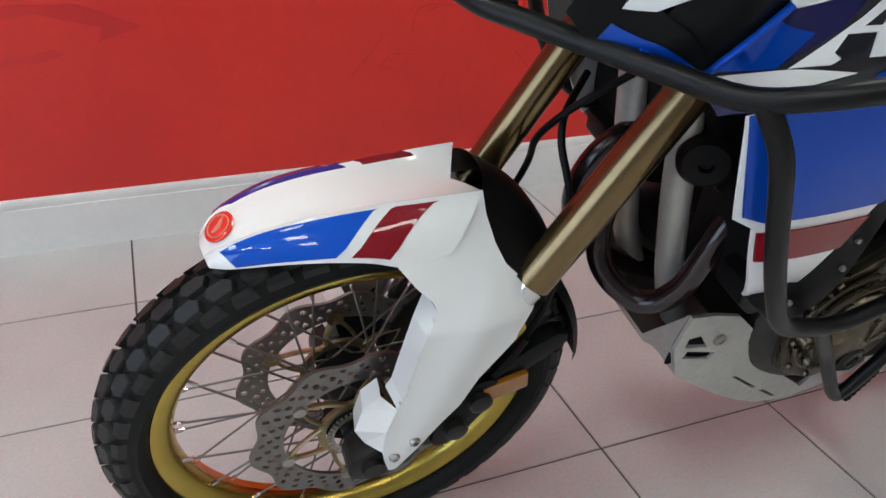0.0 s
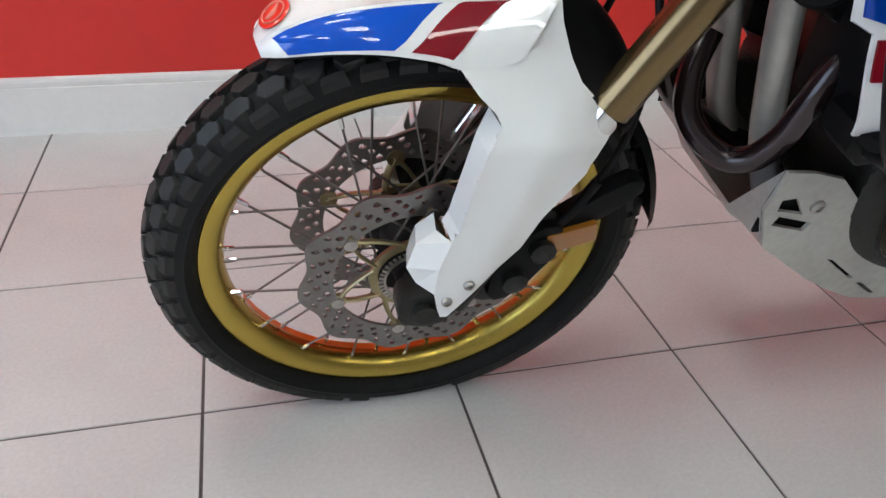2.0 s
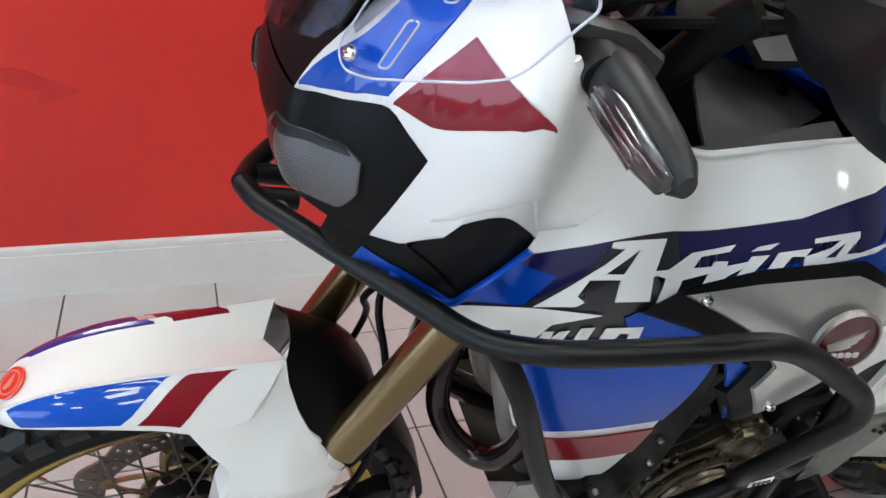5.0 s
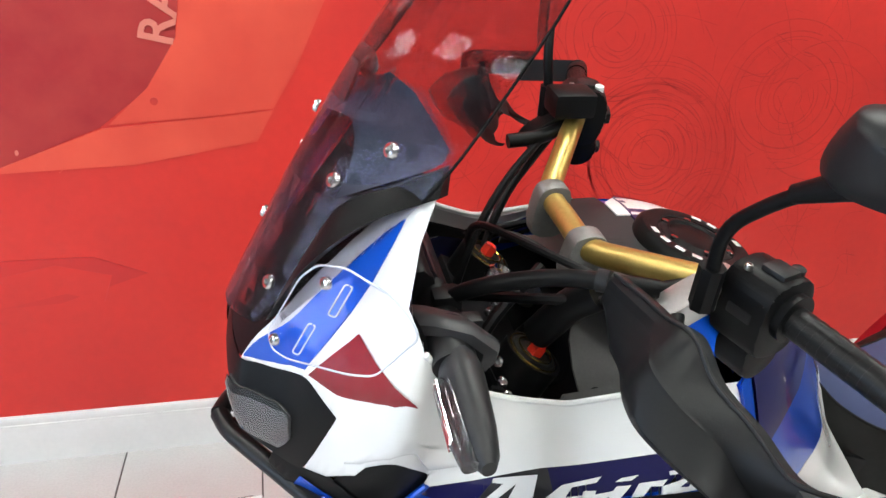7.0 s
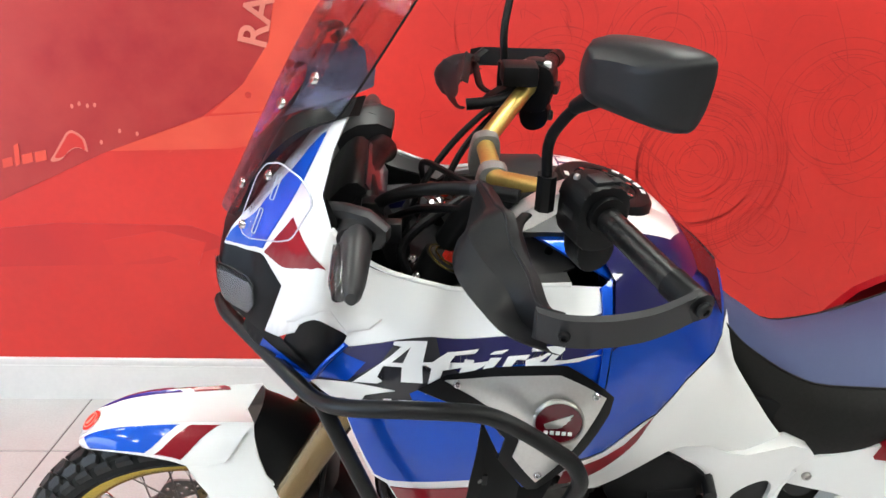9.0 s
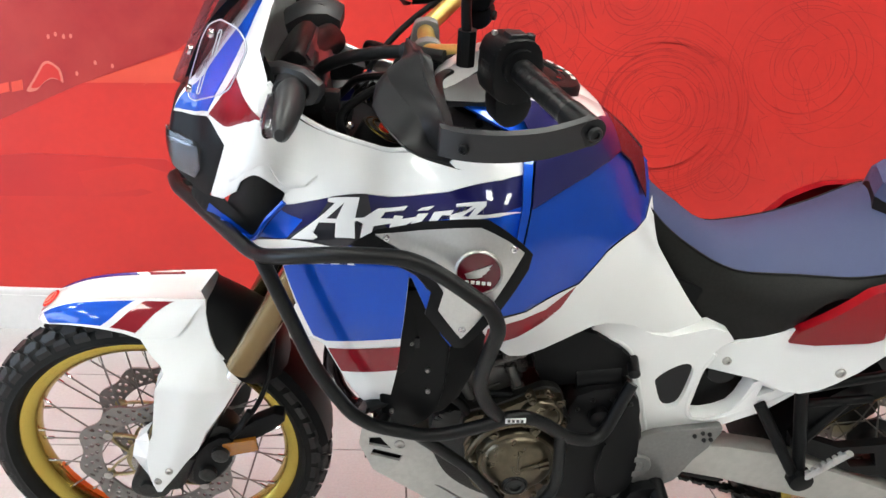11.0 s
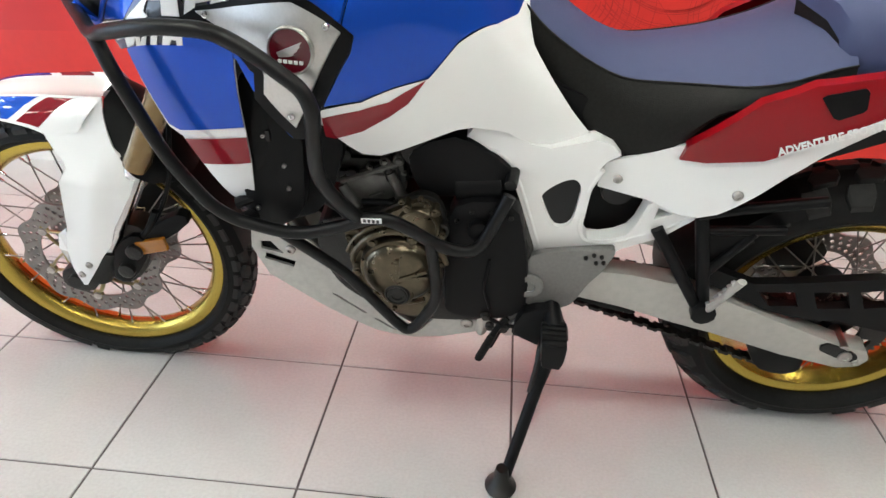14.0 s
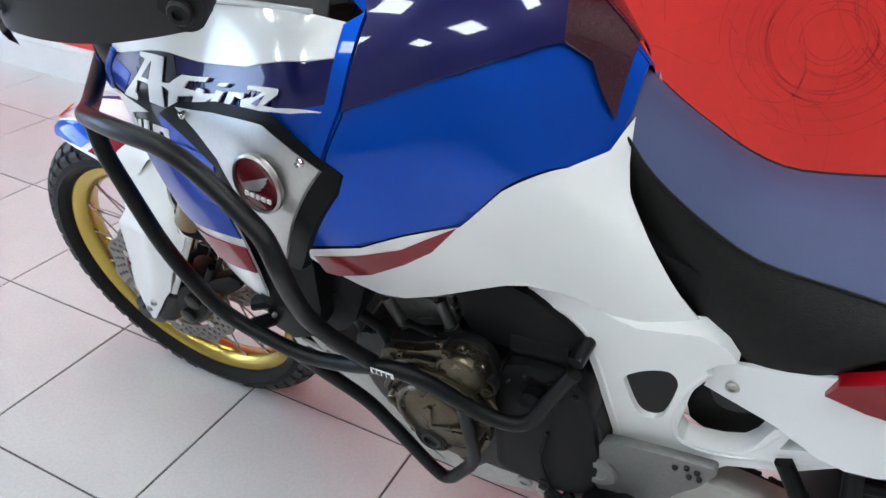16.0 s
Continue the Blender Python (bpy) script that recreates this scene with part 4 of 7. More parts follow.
COWL = [(0.309, 78), (0.275, 79.4), (0.239, 80), (0.187, 80), (0.149, 79.5), (0.123, 79.4), (0.140, 77.7), (0.157, 76.2), (0.173, 74.5), (0.188, 72.5), (0.201, 70), (0.215, 67.3), (0.200, 66.2), (0.183, 64.9), (0.205, 62.2), (0.2318, 60.5), (0.2411, 60.8), (0.262, 60.2), (0.2828, 59.5), (0.300, 59.2), (0.3052, 58.9), (0.2985, 57.5), (0.35, 57.2), (0.417, 57.4), (0.536, 57.1), (0.61, 59), (0.647, 61), (0.655, 65), (0.625, 64.6), (0.579, 64.5), (0.530, 64.6), (0.449, 64.4), (0.426, 64.6), (0.356, 65.4), (0.312, 66), (0.290, 67.2), (0.277, 71), (0.290, 75)]
NAVY = [(0.255, 53.2), (0.300, 57.6), (0.35, 57.3), (0.417, 57.5), (0.536, 57.2), (0.61, 59.1), (0.648, 61.1), (0.652, 55), (0.604, 52.2), (0.504, 51.8), (0.442, 50.6), (0.406, 48.8), (0.41, 44.6), (0.327, 45.6), (0.28, 47)]
BLUE_SIDE = [(0.390, 48), (0.442, 51.0), (0.504, 52.2), (0.604, 52.6), (0.648, 55.5), (0.645, 61.4), (0.638, 64.4), (0.656, 66), (0.652, 54), (0.640, 46.5), (0.605, 32.6), (0.555, 24), (0.52, 33), (0.49, 42), (0.40, 45)]
LOWER = [(0.298, 46), (0.40, 44.8), (0.487, 44), (0.479, 25), (0.476, 13), (0.464, -9), (0.423, -13), (0.392, 3), (0.361, 20), (0.338, 23)]
TANK = [(0.661, 66), (0.654, 54), (0.644, 47), (0.607, 33), (0.664, 35.4), (0.707, 40), (0.755, 44.7), (0.778, 49.8), (0.796, 53.8), (0.828, 58.9), (0.852, 63), (0.8655, 66.8), (0.8825, 71.9), (0.889, 76), (0.893, 82), (0.894, 90.5), (0.52, 90.5), (0.52, 78), (0.60, 70)]
SIDE = [(0.606, 32.2), (0.664, 35.0), (0.707, 39.5), (0.755, 44.2), (0.778, 49.3), (0.796, 53.3), (0.828, 58.4), (0.852, 62.5), (0.8655, 66.3), (0.8825, 71.4), (0.890, 76), (0.8975, 80), (0.903, 73), (0.912, 67), (0.926, 63), (0.965, 51), (1.0, 39), (1.030, 28.4), (0.995, 21.5), (0.965, 17.2), (0.945, 17.6), (0.926, 20), (0.902, 25), (0.885, 28.3), (0.86, 29.6), (0.827, 30.3), (0.80, 28.8), (0.75, 23), (0.7164, 19.4), (0.682, 16.8), (0.655, 18), (0.635, 22), (0.60, 29.5)]
COVER = [(0.436, 50), (0.497, 50.3), (0.581, 50), (0.645, 46.6), (0.568, 27.5), (0.530, 35), (0.536, 39), (0.507, 44), (0.474, 47)]
SURROUND = [(0.400, 48.6), (0.438, 51), (0.50, 52), (0.590, 51.6), (0.660, 47), (0.655, 44), (0.575, 24), (0.560, 24), (0.512, 34), (0.518, 39), (0.495, 42.5), (0.45, 45.6)]



def tank_body(x, deg, off=0.0):
    """The tank's flank has a soft crease low down, and is hollowed a little above and below it."""
    d = (deg - 52 - 40 * (x - 0.70)) / 6.0
    return body(x, deg, off + 0.007 * math.exp(-abs(d)) - 0.002)


shoulders, cowls = {}, {}
for mir in (False, True):
    cowl = cowls[mir] = panel("front_fairing", COWL, "white", bike, "white upper fairing with blue and red stripes", mirror=mir)
    panel("stripe", [(0.126, 79.2), (0.140, 77.9), (0.157, 76.6), (0.173, 75.1), (0.187, 73.3), (0.200, 73.6), (0.212, 73.9), (0.232, 74.5), (0.250, 75.2), (0.268, 76.4), (0.280, 77.4), (0.262, 77.9), (0.24, 78.3), (0.185, 78.4), (0.155, 78.8)], "blue_decal", cowl, off=0.0032, thick=0.0030, mirror=mir)
    panel("stripe", [(0.190, 72.5), (0.215, 72.4), (0.237, 72.1), (0.243, 70.3), (0.250, 68.4), (0.256, 67.0), (0.263, 65.6), (0.271, 64.5), (0.282, 63.6), (0.263, 64.3), (0.248, 65.6), (0.232, 67.3), (0.216, 69.1), (0.203, 70.8)], "maroon", cowl, off=0.0032, thick=0.0030, mirror=mir)
    part("fairing_edge", tube([Vector((p[0], -p[1] if mir else p[1], p[2])) for p in (body(x, d, 0.0) for x, d in ((0.290, 67.4), (0.312, 66.2), (0.356, 65.6), (0.40, 65.0), (0.426, 64.8), (0.449, 64.6), (0.530, 64.8), (0.60, 64.7)))], 0.0035, 0.02, 8), M["white"], cowl)
    shoulder = shoulders[mir] = panel("side_fairing", NAVY, "navy", bike, "navy blue side fairing with white lettering shapes", off=-0.002, mirror=mir)
    panel("black_flash", [(0.318, 46.4), (0.41, 45.0), (0.407, 48.8), (0.44, 50.6), (0.46, 51), (0.43, 54), (0.422, 58.3), (0.345, 58.4), (0.372, 57.2), (0.35, 54), (0.30, 51.2), (0.262, 53)], "black_film", shoulder, off=-0.001, thick=0.0008, mirror=mir)
    panel("blue_flash", [(0.262, 53.2), (0.298, 56.6), (0.33, 54.4), (0.305, 51.4)], "blue", shoulder, off=-0.0012, thick=0.0006, mirror=mir)
    side_blue = panel("tank_surround", BLUE_SIDE, "blue", bike, "metallic blue panel round the airbox cover", off=0.001, mirror=mir)
    panel("edge_ridge", [(0.640, 64), (0.656, 66.2), (0.652, 55), (0.641, 47), (0.607, 33), (0.598, 31.5), (0.630, 46.5), (0.640, 55)], "blue", side_blue, off=0.007, thick=0.01, mirror=mir)
    low = panel("lower_fairing", LOWER, "white", bike, "lower side panel in blue, dark red and white", mirror=mir)
    panel("stripe", [(0.299, 45.8), (0.40, 44.7), (0.4865, 43.9), (0.479, 26), (0.362, 22.5), (0.342, 24)], "blue", low, off=0.0032, thick=0.0030, mirror=mir)
    panel("stripe", [(0.3655, 19), (0.4785, 22.6), (0.4755, 12.5), (0.386, 8)], "maroon", low, off=0.0032, thick=0.0030, mirror=mir)
    surround = panel("cover_surround", SURROUND, "plastic", bike, "black rubber edge of the airbox cover", off=0.008, thick=0.02, mirror=mir)
    cover = panel("airbox_cover", COVER, "alu", bike, "brushed aluminium side cover", off=0.013, thick=0.006, mirror=mir)
    for x, d in ((0.452, 49.3), (0.628, 46.8), (0.567, 30.5)):
        bx, by, bz = body(x, d, 0.0135)
        bolt(cover, (bx, -by if mir else by, bz), 0.0055, "chrome", normal=(0, 1 if mir else -1, 0.15))
    side = panel("side_cover", SIDE, "white", bike, "white side cover with dark red stripe", off=0.002, thick=0.006, mirror=mir)
    panel("stripe", [(0.607, 30.4), (0.66, 33), (0.700, 36), (0.752, 43.8), (0.727, 36.5), (0.700, 32), (0.66, 27), (0.62, 24.4), (0.606, 25)], "maroon", side, off=0.0028, thick=0.0008, mirror=mir)
    tank = part("fuel_tank", skin(TANK, tank_body, 0.010, 1.5, 0, 0.004, mir), M["blue"], bike, "metallic blue fuel tank with darker top")
    panel("tank_top", [(0.660, 65.5), (0.655, 54.6), (0.70, 59.5), (0.748, 65), (0.79, 71.5), (0.820, 78), (0.80, 90.5), (0.62, 90.5), (0.62, 76)], "navy", tank, off=0.0085, thick=0.0030, mirror=mir)
    # deep maroon patch: the red wall's reflection in the tank, put in as colour
    panel("tank_patch", [(0.820, 78), (0.846, 79.8), (0.862, 77.5), (0.880, 76.0), (0.880, 90.5), (0.80, 90.5)], "deep_maroon", tank, off=0.0090, thick=0.0030, mirror=mir)
    panel("tank_panel", [(0.60, 82.5), (0.70, 82.5), (0.745, 85), (0.755, 90.5), (0.795, 90.5), (0.795, 84), (0.765, 78.5), (0.70, 76), (0.62, 75.5), (0.60, 78)], "white", tank, off=0.0085, thick=0.012, mirror=mir)
    panel("tank_tray", [(0.52, 90.5), (0.72, 90.5), (0.73, 84), (0.70, 81.5), (0.60, 80), (0.60, 74), (0.52, 74)], "guard", tank, off=0.0065, thick=0.010, mirror=mir)
    panel("cockpit_liner", [(0.27, 62), (0.66, 62), (0.66, 64.4), (0.50, 64.2), (0.42, 64.3), (0.35, 65.0), (0.31, 66.4), (0.28, 72)], "plastic", bike, off=-0.022, thick=0.003, mirror=mir)
    inner = panel("inner_cowl", [(0.4805, 66.7), (0.4745, 71), (0.476, 75), (0.495, 80), (0.5178, 83.8), (0.535, 83.8), (0.56, 80), (0.60, 76.5), (0.62, 72), (0.58, 69.6), (0.54, 67.6), (0.515, 66.2), (0.497, 66.2)], "matte_grey", bike, "matte grey inner fairing panel", off=-0.045, thick=0.004, mirror=mir)
    for x, d in ((0.497, 67.4), (0.585, 75.6)):
        p = body(x, d, -0.0445)
        bolt(inner, (p[0], -p[1] if mir else p[1], p[2]), 0.0065, "plastic", normal=(0, 0.4 if mir else -0.4, 0.9))
    panel("inner_strip", [(0.434, 63.4), (0.50, 64.2), (0.61, 64.2), (0.60, 68.5), (0.50, 67.0), (0.45, 66.5)], "matte_grey", bike, off=-0.020, thick=0.004, mirror=mir)
    # air intake: dark recess with a blue lip
    intake = panel("air_intake", [(0.204, 61.2), (0.230, 62.2), (0.252, 61.5), (0.262, 61.4), (0.286, 61.6), (0.306, 60), (0.303, 57.6), (0.275, 55), (0.251, 53.2), (0.225, 56)], "plastic", bike, "black air intake below the fairing", off=-0.012, thick=0.02, mirror=mir)
    lip = tube([body(x, d, 0.002) for x, d in ((0.303, 57.6), (0.276, 55.2), (0.252, 53.0), (0.224, 55.6), (0.200, 59.5))], 0.004, 0.01, 8)
    if mir:
        lip.transform(Matrix.Diagonal((1, -1, 1, 1)))
    part("lip", lip, M["blue"], intake)
    panel("chin", [(0.150, 69.2), (0.177, 65.6), (0.190, 64.2), (0.208, 62.0), (0.216, 60.4), (0.238, 57.0), (0.256, 54.2), (0.250, 52.8), (0.243, 52.6), (0.208, 57.6), (0.169, 63.6), (0.145, 68.6)], "plastic", bike, "black chin under the headlight", off=-0.005, thick=0.003, mirror=mir)
    panel("nose_blue", [(0.208, 57.6), (0.243, 52.6), (0.250, 52.8), (0.252, 53.6), (0.226, 56.8), (0.201, 60.4), (0.178, 64.2), (0.170, 63.6)], "blue", bike, "blue lower edge of the nose", off=-0.001, thick=0.003, mirror=mir)
    panel("cowl_ridge", [(0.221, 62.4), (0.249, 61.7), (0.276, 61.2), (0.321, 60.9), (0.352, 60.2), (0.335, 59.2), (0.303, 59.3), (0.286, 60.6), (0.262, 60.5), (0.235, 61.4)], "white", cowls[mir], off=0.006, thick=0.008, mirror=mir)

# wing emblem on the airbox cover, drawn as plain shapes
for mir in (False, True):
    k = -1 if mir else 1
    bx, by, bz = body(0.581, 42.6, 0.0165)
    q = Vector((0, -1, 0)).rotation_difference(Vector((-0.113, -0.98, 0.165))).to_matrix().to_4x4()
    em = part("emblem", lathe([(0.0385, 0.0), (0.0385, -0.006), (0.036, -0.0085), (0.0345, -0.0075), (0.0345, -0.004)], n=48), M["steel"], bike, "round dark red emblem in a chrome ring", at=(Matrix.Diagonal((1, -1, 1, 1)) if mir else Matrix()) @ Matrix.Translation((bx, by, bz)) @ q @ Matrix.Diagonal((0.87, 0.8, 0.87, 1)))
    part("emblem_face", lathe([(0.0345, -0.004), (0.002, -0.0042)], n=40), M["emblem_red"], em)
    for pts in ([(-0.022, -0.004), (0.020, 0.016), (0.015, 0.009), (0.017, 0.008), (0.011, 0.002), (0.012, 0.0005), (0.005, -0.004), (0.006, -0.006), (-0.002, -0.009), (-0.018, -0.011)],):
        part("wing_shape", plate(pts, -0.0065, -0.0042), M["alu"], em, smooth=False)
    for j in range(5):
        part("letter_bar", box(-0.0205 + j * 0.0088, -0.0145 + j * 0.0088, -0.0062, -0.0042, -0.020, -0.0145), M["letter"], em, smooth=False)

# nose, lamp and screen
NOSE_TOP = [(0.215, -0.164, 1.091), (0.201, -0.148, 1.106), (0.188, -0.133, 1.120), (0.173, -0.115, 1.115), (0.157, -0.101, 1.110), (0.140, -0.089, 1.109), (0.123, -0.076, 1.106), (0.115, -0.040, 1.108), (0.113, 0, 1.108)]
NOSE_LOW = [(0.213, -0.163, 1.085), (0.200, -0.154, 1.048), (0.183, -0.140, 1.000), (0.172, -0.131, 0.993), (0.152, -0.116, 1.000), (0.137, -0.105, 1.007), (0.124, -0.092, 1.014), (0.117, -0.050, 1.020), (0.115, 0, 1.022)]
nose_t, nose_l = spline(NOSE_TOP, 60), spline(NOSE_LOW, 60)


def nose(u, v, off=0.0):
    """A place on the nose: u from its rear corner (0) to the middle (1), v from the top edge (0) to the lower (1)."""
    k = min(max(u, 0), 1) * 59
    a = min(int(k), 58)
    p = nose_t[a].lerp(nose_t[a + 1], k - a).lerp(nose_l[a].lerp(nose_l[a + 1], k - a), v)
    fwd = 0.010 * math.sin(math.pi * min(max(v, 0), 1)) * min(1, u * 2.5) + off
    return (p.x - fwd * (0.55 + 0.45 * u), p.y - fwd * 0.75 * (1 - u), p.z)


LENS = [(0.80, 0.30), (0.60, 0.29), (0.42, 0.30), (0.33, 0.40), (0.33, 0.625), (0.43, 0.80), (0.60, 0.86), (0.78, 0.90), (0.84, 0.60)]
half_nose = [[Vector(nose(u, v)) for v in np.linspace(0, 1, 11)] for u in np.linspace(0, 1, 25)]
lamp_body = part("headlight", loft(half_nose + [[Vector((p.x, -p.y, p.z)) for p in r] for r in half_nose[-2::-1]]), M["plastic"], bike, "twin headlight in a black surround under clear lenses")
for mir in (False, True):
    part("reflector", skin(LENS, nose, 0.05, 0.1, 0.0034, 0.003, mir), M["lamp_dark"], lamp_body, "dark silver reflector")
    part("lens", skin(LENS, nose, 0.05, 0.1, 0.0062, 0.0012, mir), M["lens"], lamp_body, "clear headlight lens")
    part("lens_band", skin([(0.79, 0.30), (0.42, 0.30), (0.38, 0.36), (0.60, 0.37), (0.80, 0.42)], nose, 0.05, 0.1, 0.0043, 0.0006, mir), M["plastic"], lamp_body)

left_edge = [Vector(body(x, d)) for x, d in ((0.123, 79.5), (0.149, 79.5), (0.187, 80), (0.239, 80), (0.275, 79.4), (0.309, 78))]
rows = []
for p in spline(left_edge, 14):
    rows.append([Vector((p.x - 0.010 * (1 - (y / p.y) ** 2), y, p.z + 0.006 * (1 - (y / p.y) ** 2))) for y in np.linspace(p.y, -p.y, 9)])
part("nose_panel", loft(rows), M["plastic"], bike, "black panel under the screen")

DEFLECT = 0.006
SCREEN = [((0.108, 0, 1.135), (0.160, -0.085, 1.150)), ((0.150, 0, 1.22), (0.222, -0.118, 1.235)), ((0.205, 0, 1.33), (0.300, -0.140, 1.330)), ((0.262, 0, 1.43), (0.362, -0.138, 1.425)), ((0.330, 0, 1.53), (0.420, -0.120, 1.52)), ((0.372, 0, 1.585), (0.440, -0.085, 1.575))]
sc = spline([a for a, b in SCREEN], 22)
se = spline([b for a, b in SCREEN], 22)
rows = []
for c, e in zip(sc, se):
    rows.append([Vector((c.x + (e.x - c.x) * (abs(u) ** 1.9), u * abs(e.y), c.z + (e.z - c.z) * u * u)) for u in np.linspace(-1, 1, 17)])
bm = loft(rows)
bmesh.ops.solidify(bm, geom=list(bm.faces), thickness=0.003)
screen = part("windscreen", bm, M["screen"], bike, "tall clear windscreen")
screen.visible_shadow = False
for side in (-1, 1):
    part("screen_edge", tube([(e.x, side * abs(e.y), e.z) for e in se[8:]], 0.0016, 0, 6), M["plastic"], screen)
for (x, y, z) in ((0.169, -0.072, 1.195), (0.232, -0.090, 1.317), (0.279, -0.122, 1.361)):
    for side in (1, -1):
        bolt(screen, (x - 0.012, side * y, z + 0.004), 0.008, "chrome", normal=(-0.85, -0.35 * side, 0.4))
mount_low = [(0.150, 0.092, 1.165), (0.190, 0.115, 1.243), (0.245, 0.138, 1.302), (0.308, 0.140, 1.325)]
mount_top = [(0.165, 0.085, 1.190), (0.2205, 0.100, 1.296), (0.270, 0.118, 1.327), (0.318, 0.112, 1.341)]
for side in (-1, 1):
    rows = []
    for p, q in zip(spline(mount_low, 16), spline(mount_top, 16)):
        rows.append([Vector((v.x, side * v.y, v.z)) for v in (p, p.lerp(q, 0.5) + Vector((0, 0.004, 0)), q, q + Vector((0.010, -0.012, -0.002)), p + Vector((0.012, -0.014, -0.004)))])
    part("screen_mount", loft(rows, closed=True), M["plastic"], bike, "black mount along the foot of the screen")
# slate bridge across the inside of the screen, with its latch
rows = []
for u in np.linspace(0, 1, 9):
    row = []
    for v in np.linspace(-1, 1, 21):
        w = abs(v)
        f = Vector((0.253 - 0.0345 * w ** 2, 0.097 * v, 1.339 - 0.034 * w ** 1.5))
        m_ = Vector((0.300 - 0.032 * w ** 2.5, 0.120 * v, 1.333 + 0.001 * w))
        r_ = Vector((0.336 - 0.016 * max(0.0, w - 0.65) / 0.35, 0.108 * v, 1.336 + 0.006 * max(0.0, w - 0.65) / 0.35))
        row.append(f.lerp(m_, u).lerp(m_.lerp(r_, u), u) + Vector((0, 0, 0.004 * (u > 0.95))))
    rows.append(row)
bm = loft(rows)
bmesh.ops.solidify(bm, geom=list(bm.faces), thickness=0.005)
bridge = part("screen_bridge", bm, M["slate"], bike, "slate grey bridge behind the screen")
part("latch_arm", loft([[(x, y + d, z + e) for d, e in ((-0.012, 0), (0.012, 0), (0.012, -0.008), (-0.012, -0.008))] for x, y, z in ((0.256, 0.075, 1.318), (0.272, 0.085, 1.345), (0.283, 0.092, 1.364))], closed=True), M["grey_plastic"], bridge)
part("latch_hook", tube([(0.280, 0.088, 1.362), (0.292, 0.104, 1.364), (0.306, 0.124, 1.358), (0.302, 0.108, 1.349), (0.294, 0.098, 1.346)], 0.0065, 0.008, 8), M["grey_plastic"], bridge)
part("latch_fin", loft([[(0.3068, 0.137, 1.3275), (0.3060, 0.139, 1.3270)], [(0.291, 0.109, 1.325), (0.286, 0.110, 1.306)], [(0.2748, 0.081, 1.322), (0.276, 0.082, 1.295)]]), M["plastic"], bridge)
for side in (-1, 1):
    # small clear deflector on two screws
    n = Vector((-0.845, -0.486, 0.223)).normalized()
    ex = (Vector((1, 0, 0)) - n * n.x).normalized()
    plane = Matrix((ex, -n, n.cross(ex))).transposed().to_4x4()
    plane.translation = Vector((0.2118, -0.1552, 1.2085)) + n * DEFLECT
    if side > 0:
        plane = Matrix.Diagonal((1, -1, 1, 1)) @ plane
    dfl = rounded([(a, 0, b) for a, b in ((0.012, 0.0535), (-0.0102, 0.0529), (-0.040, 0.0375), (-0.101, -0.026), (-0.096, -0.043), (-0.070, -0.0485), (0.0284, -0.0445), (0.066, -0.0385), (0.124, 0.006), (0.116, 0.020), (0.091, 0.0367), (0.0322, 0.054), (0.012, 0.0535))], 0.012, 4)[1:-1]
    dob = part("wind_deflector", plate([(p.x, p.z) for p in dfl], -0.0015, 0.0015, at=plane), M["screen"], bike, "small clear wind deflector with two slots", smooth=False)
    dob.visible_shadow = False
    bm = tube(dfl + dfl[:1], 0.0011, 0, 6)
    bm.transform(plane)
    part("polished_edge", bm, M["clear_edge"], dob)
    for sl in ([(0.0322, 0.0400), (0.0430, 0.0385), (0.0160, 0.0070), (0.0040, 0.0080)], [(-0.0260, -0.0045), (-0.0150, -0.0060), (-0.0460, -0.0400), (-0.0570, -0.0390)]):
        ring3 = [Vector((a, -0.002, b)) for a, b in sl]
        bm = tube(rounded(ring3 + ring3[:2], 0.004, 3)[1:-1], 0.0009, 0, 6)
        bm.transform(plane)
        part("slot_edge", bm, M["clear_edge"], dob)
    for a, b in ((0.0063, 0.0379), (-0.0838, -0.0304)):
        p = plane @ Vector((a, -0.003, b))
        bolt(dob, tuple(p), 0.0065, "chrome", normal=(n.x, n.y * -side, n.z))
    # turn signal on its stalk
    sig = part("turn_signal", tube([(0.318, side * 0.165, 1.198), (0.317, side * 0.218, 1.194)], 0.022, 0, 18, flat=0.85), M["grey_plastic"], bike, "turn signal with clear lens on a dark stalk")
    hs = []
    for y, r in ((0.205, 0.95), (0.222, 1.22), (0.24, 1.22), (0.29, 0.98), (0.316, 0.72), (0.326, 0.40)):
        hs.append([(0.320 + 0.0165 * r * math.cos(q), side * y, 1.192 - 0.10 * (y - 0.212) + 0.0205 * r * math.sin(q)) for q in np.linspace(0, 2 * math.pi, 16, endpoint=False)])
    part("housing", loft(hs, closed=True), M["guard"], sig)
    for nm, mt, dx, k in (("signal_lens", "lens", 0.0, 1.0), ("signal_reflector", "lamp_dark", 0.004, 0.88)):
        ls = []
        for y, r in ((0.232, 0.6), (0.238, 0.95), (0.262, 1.0), (0.30, 0.80), (0.322, 0.5)):
            ls.append([(0.3040 + dx + 0.0130 * r * k * math.cos(q), side * y, 1.192 - 0.10 * (y - 0.212) + 0.0150 * r * k * math.sin(q)) for q in np.linspace(0, 2 * math.pi, 16, endpoint=False)])
        part(nm, loft(ls, closed=True), M[mt], sig, "clear ribbed signal lens" if nm == "signal_lens" else "")
    for dz in (-0.008, -0.003, 0.003, 0.008):
        part("lens_rib", tube([(0.2930 + 14 * dz * dz, side * 0.236, 1.190 + dz), (0.2930 + 14 * dz * dz, side * 0.300, 1.183 + dz * 0.85)], 0.0011, 0, 6), M["chrome"], sig)
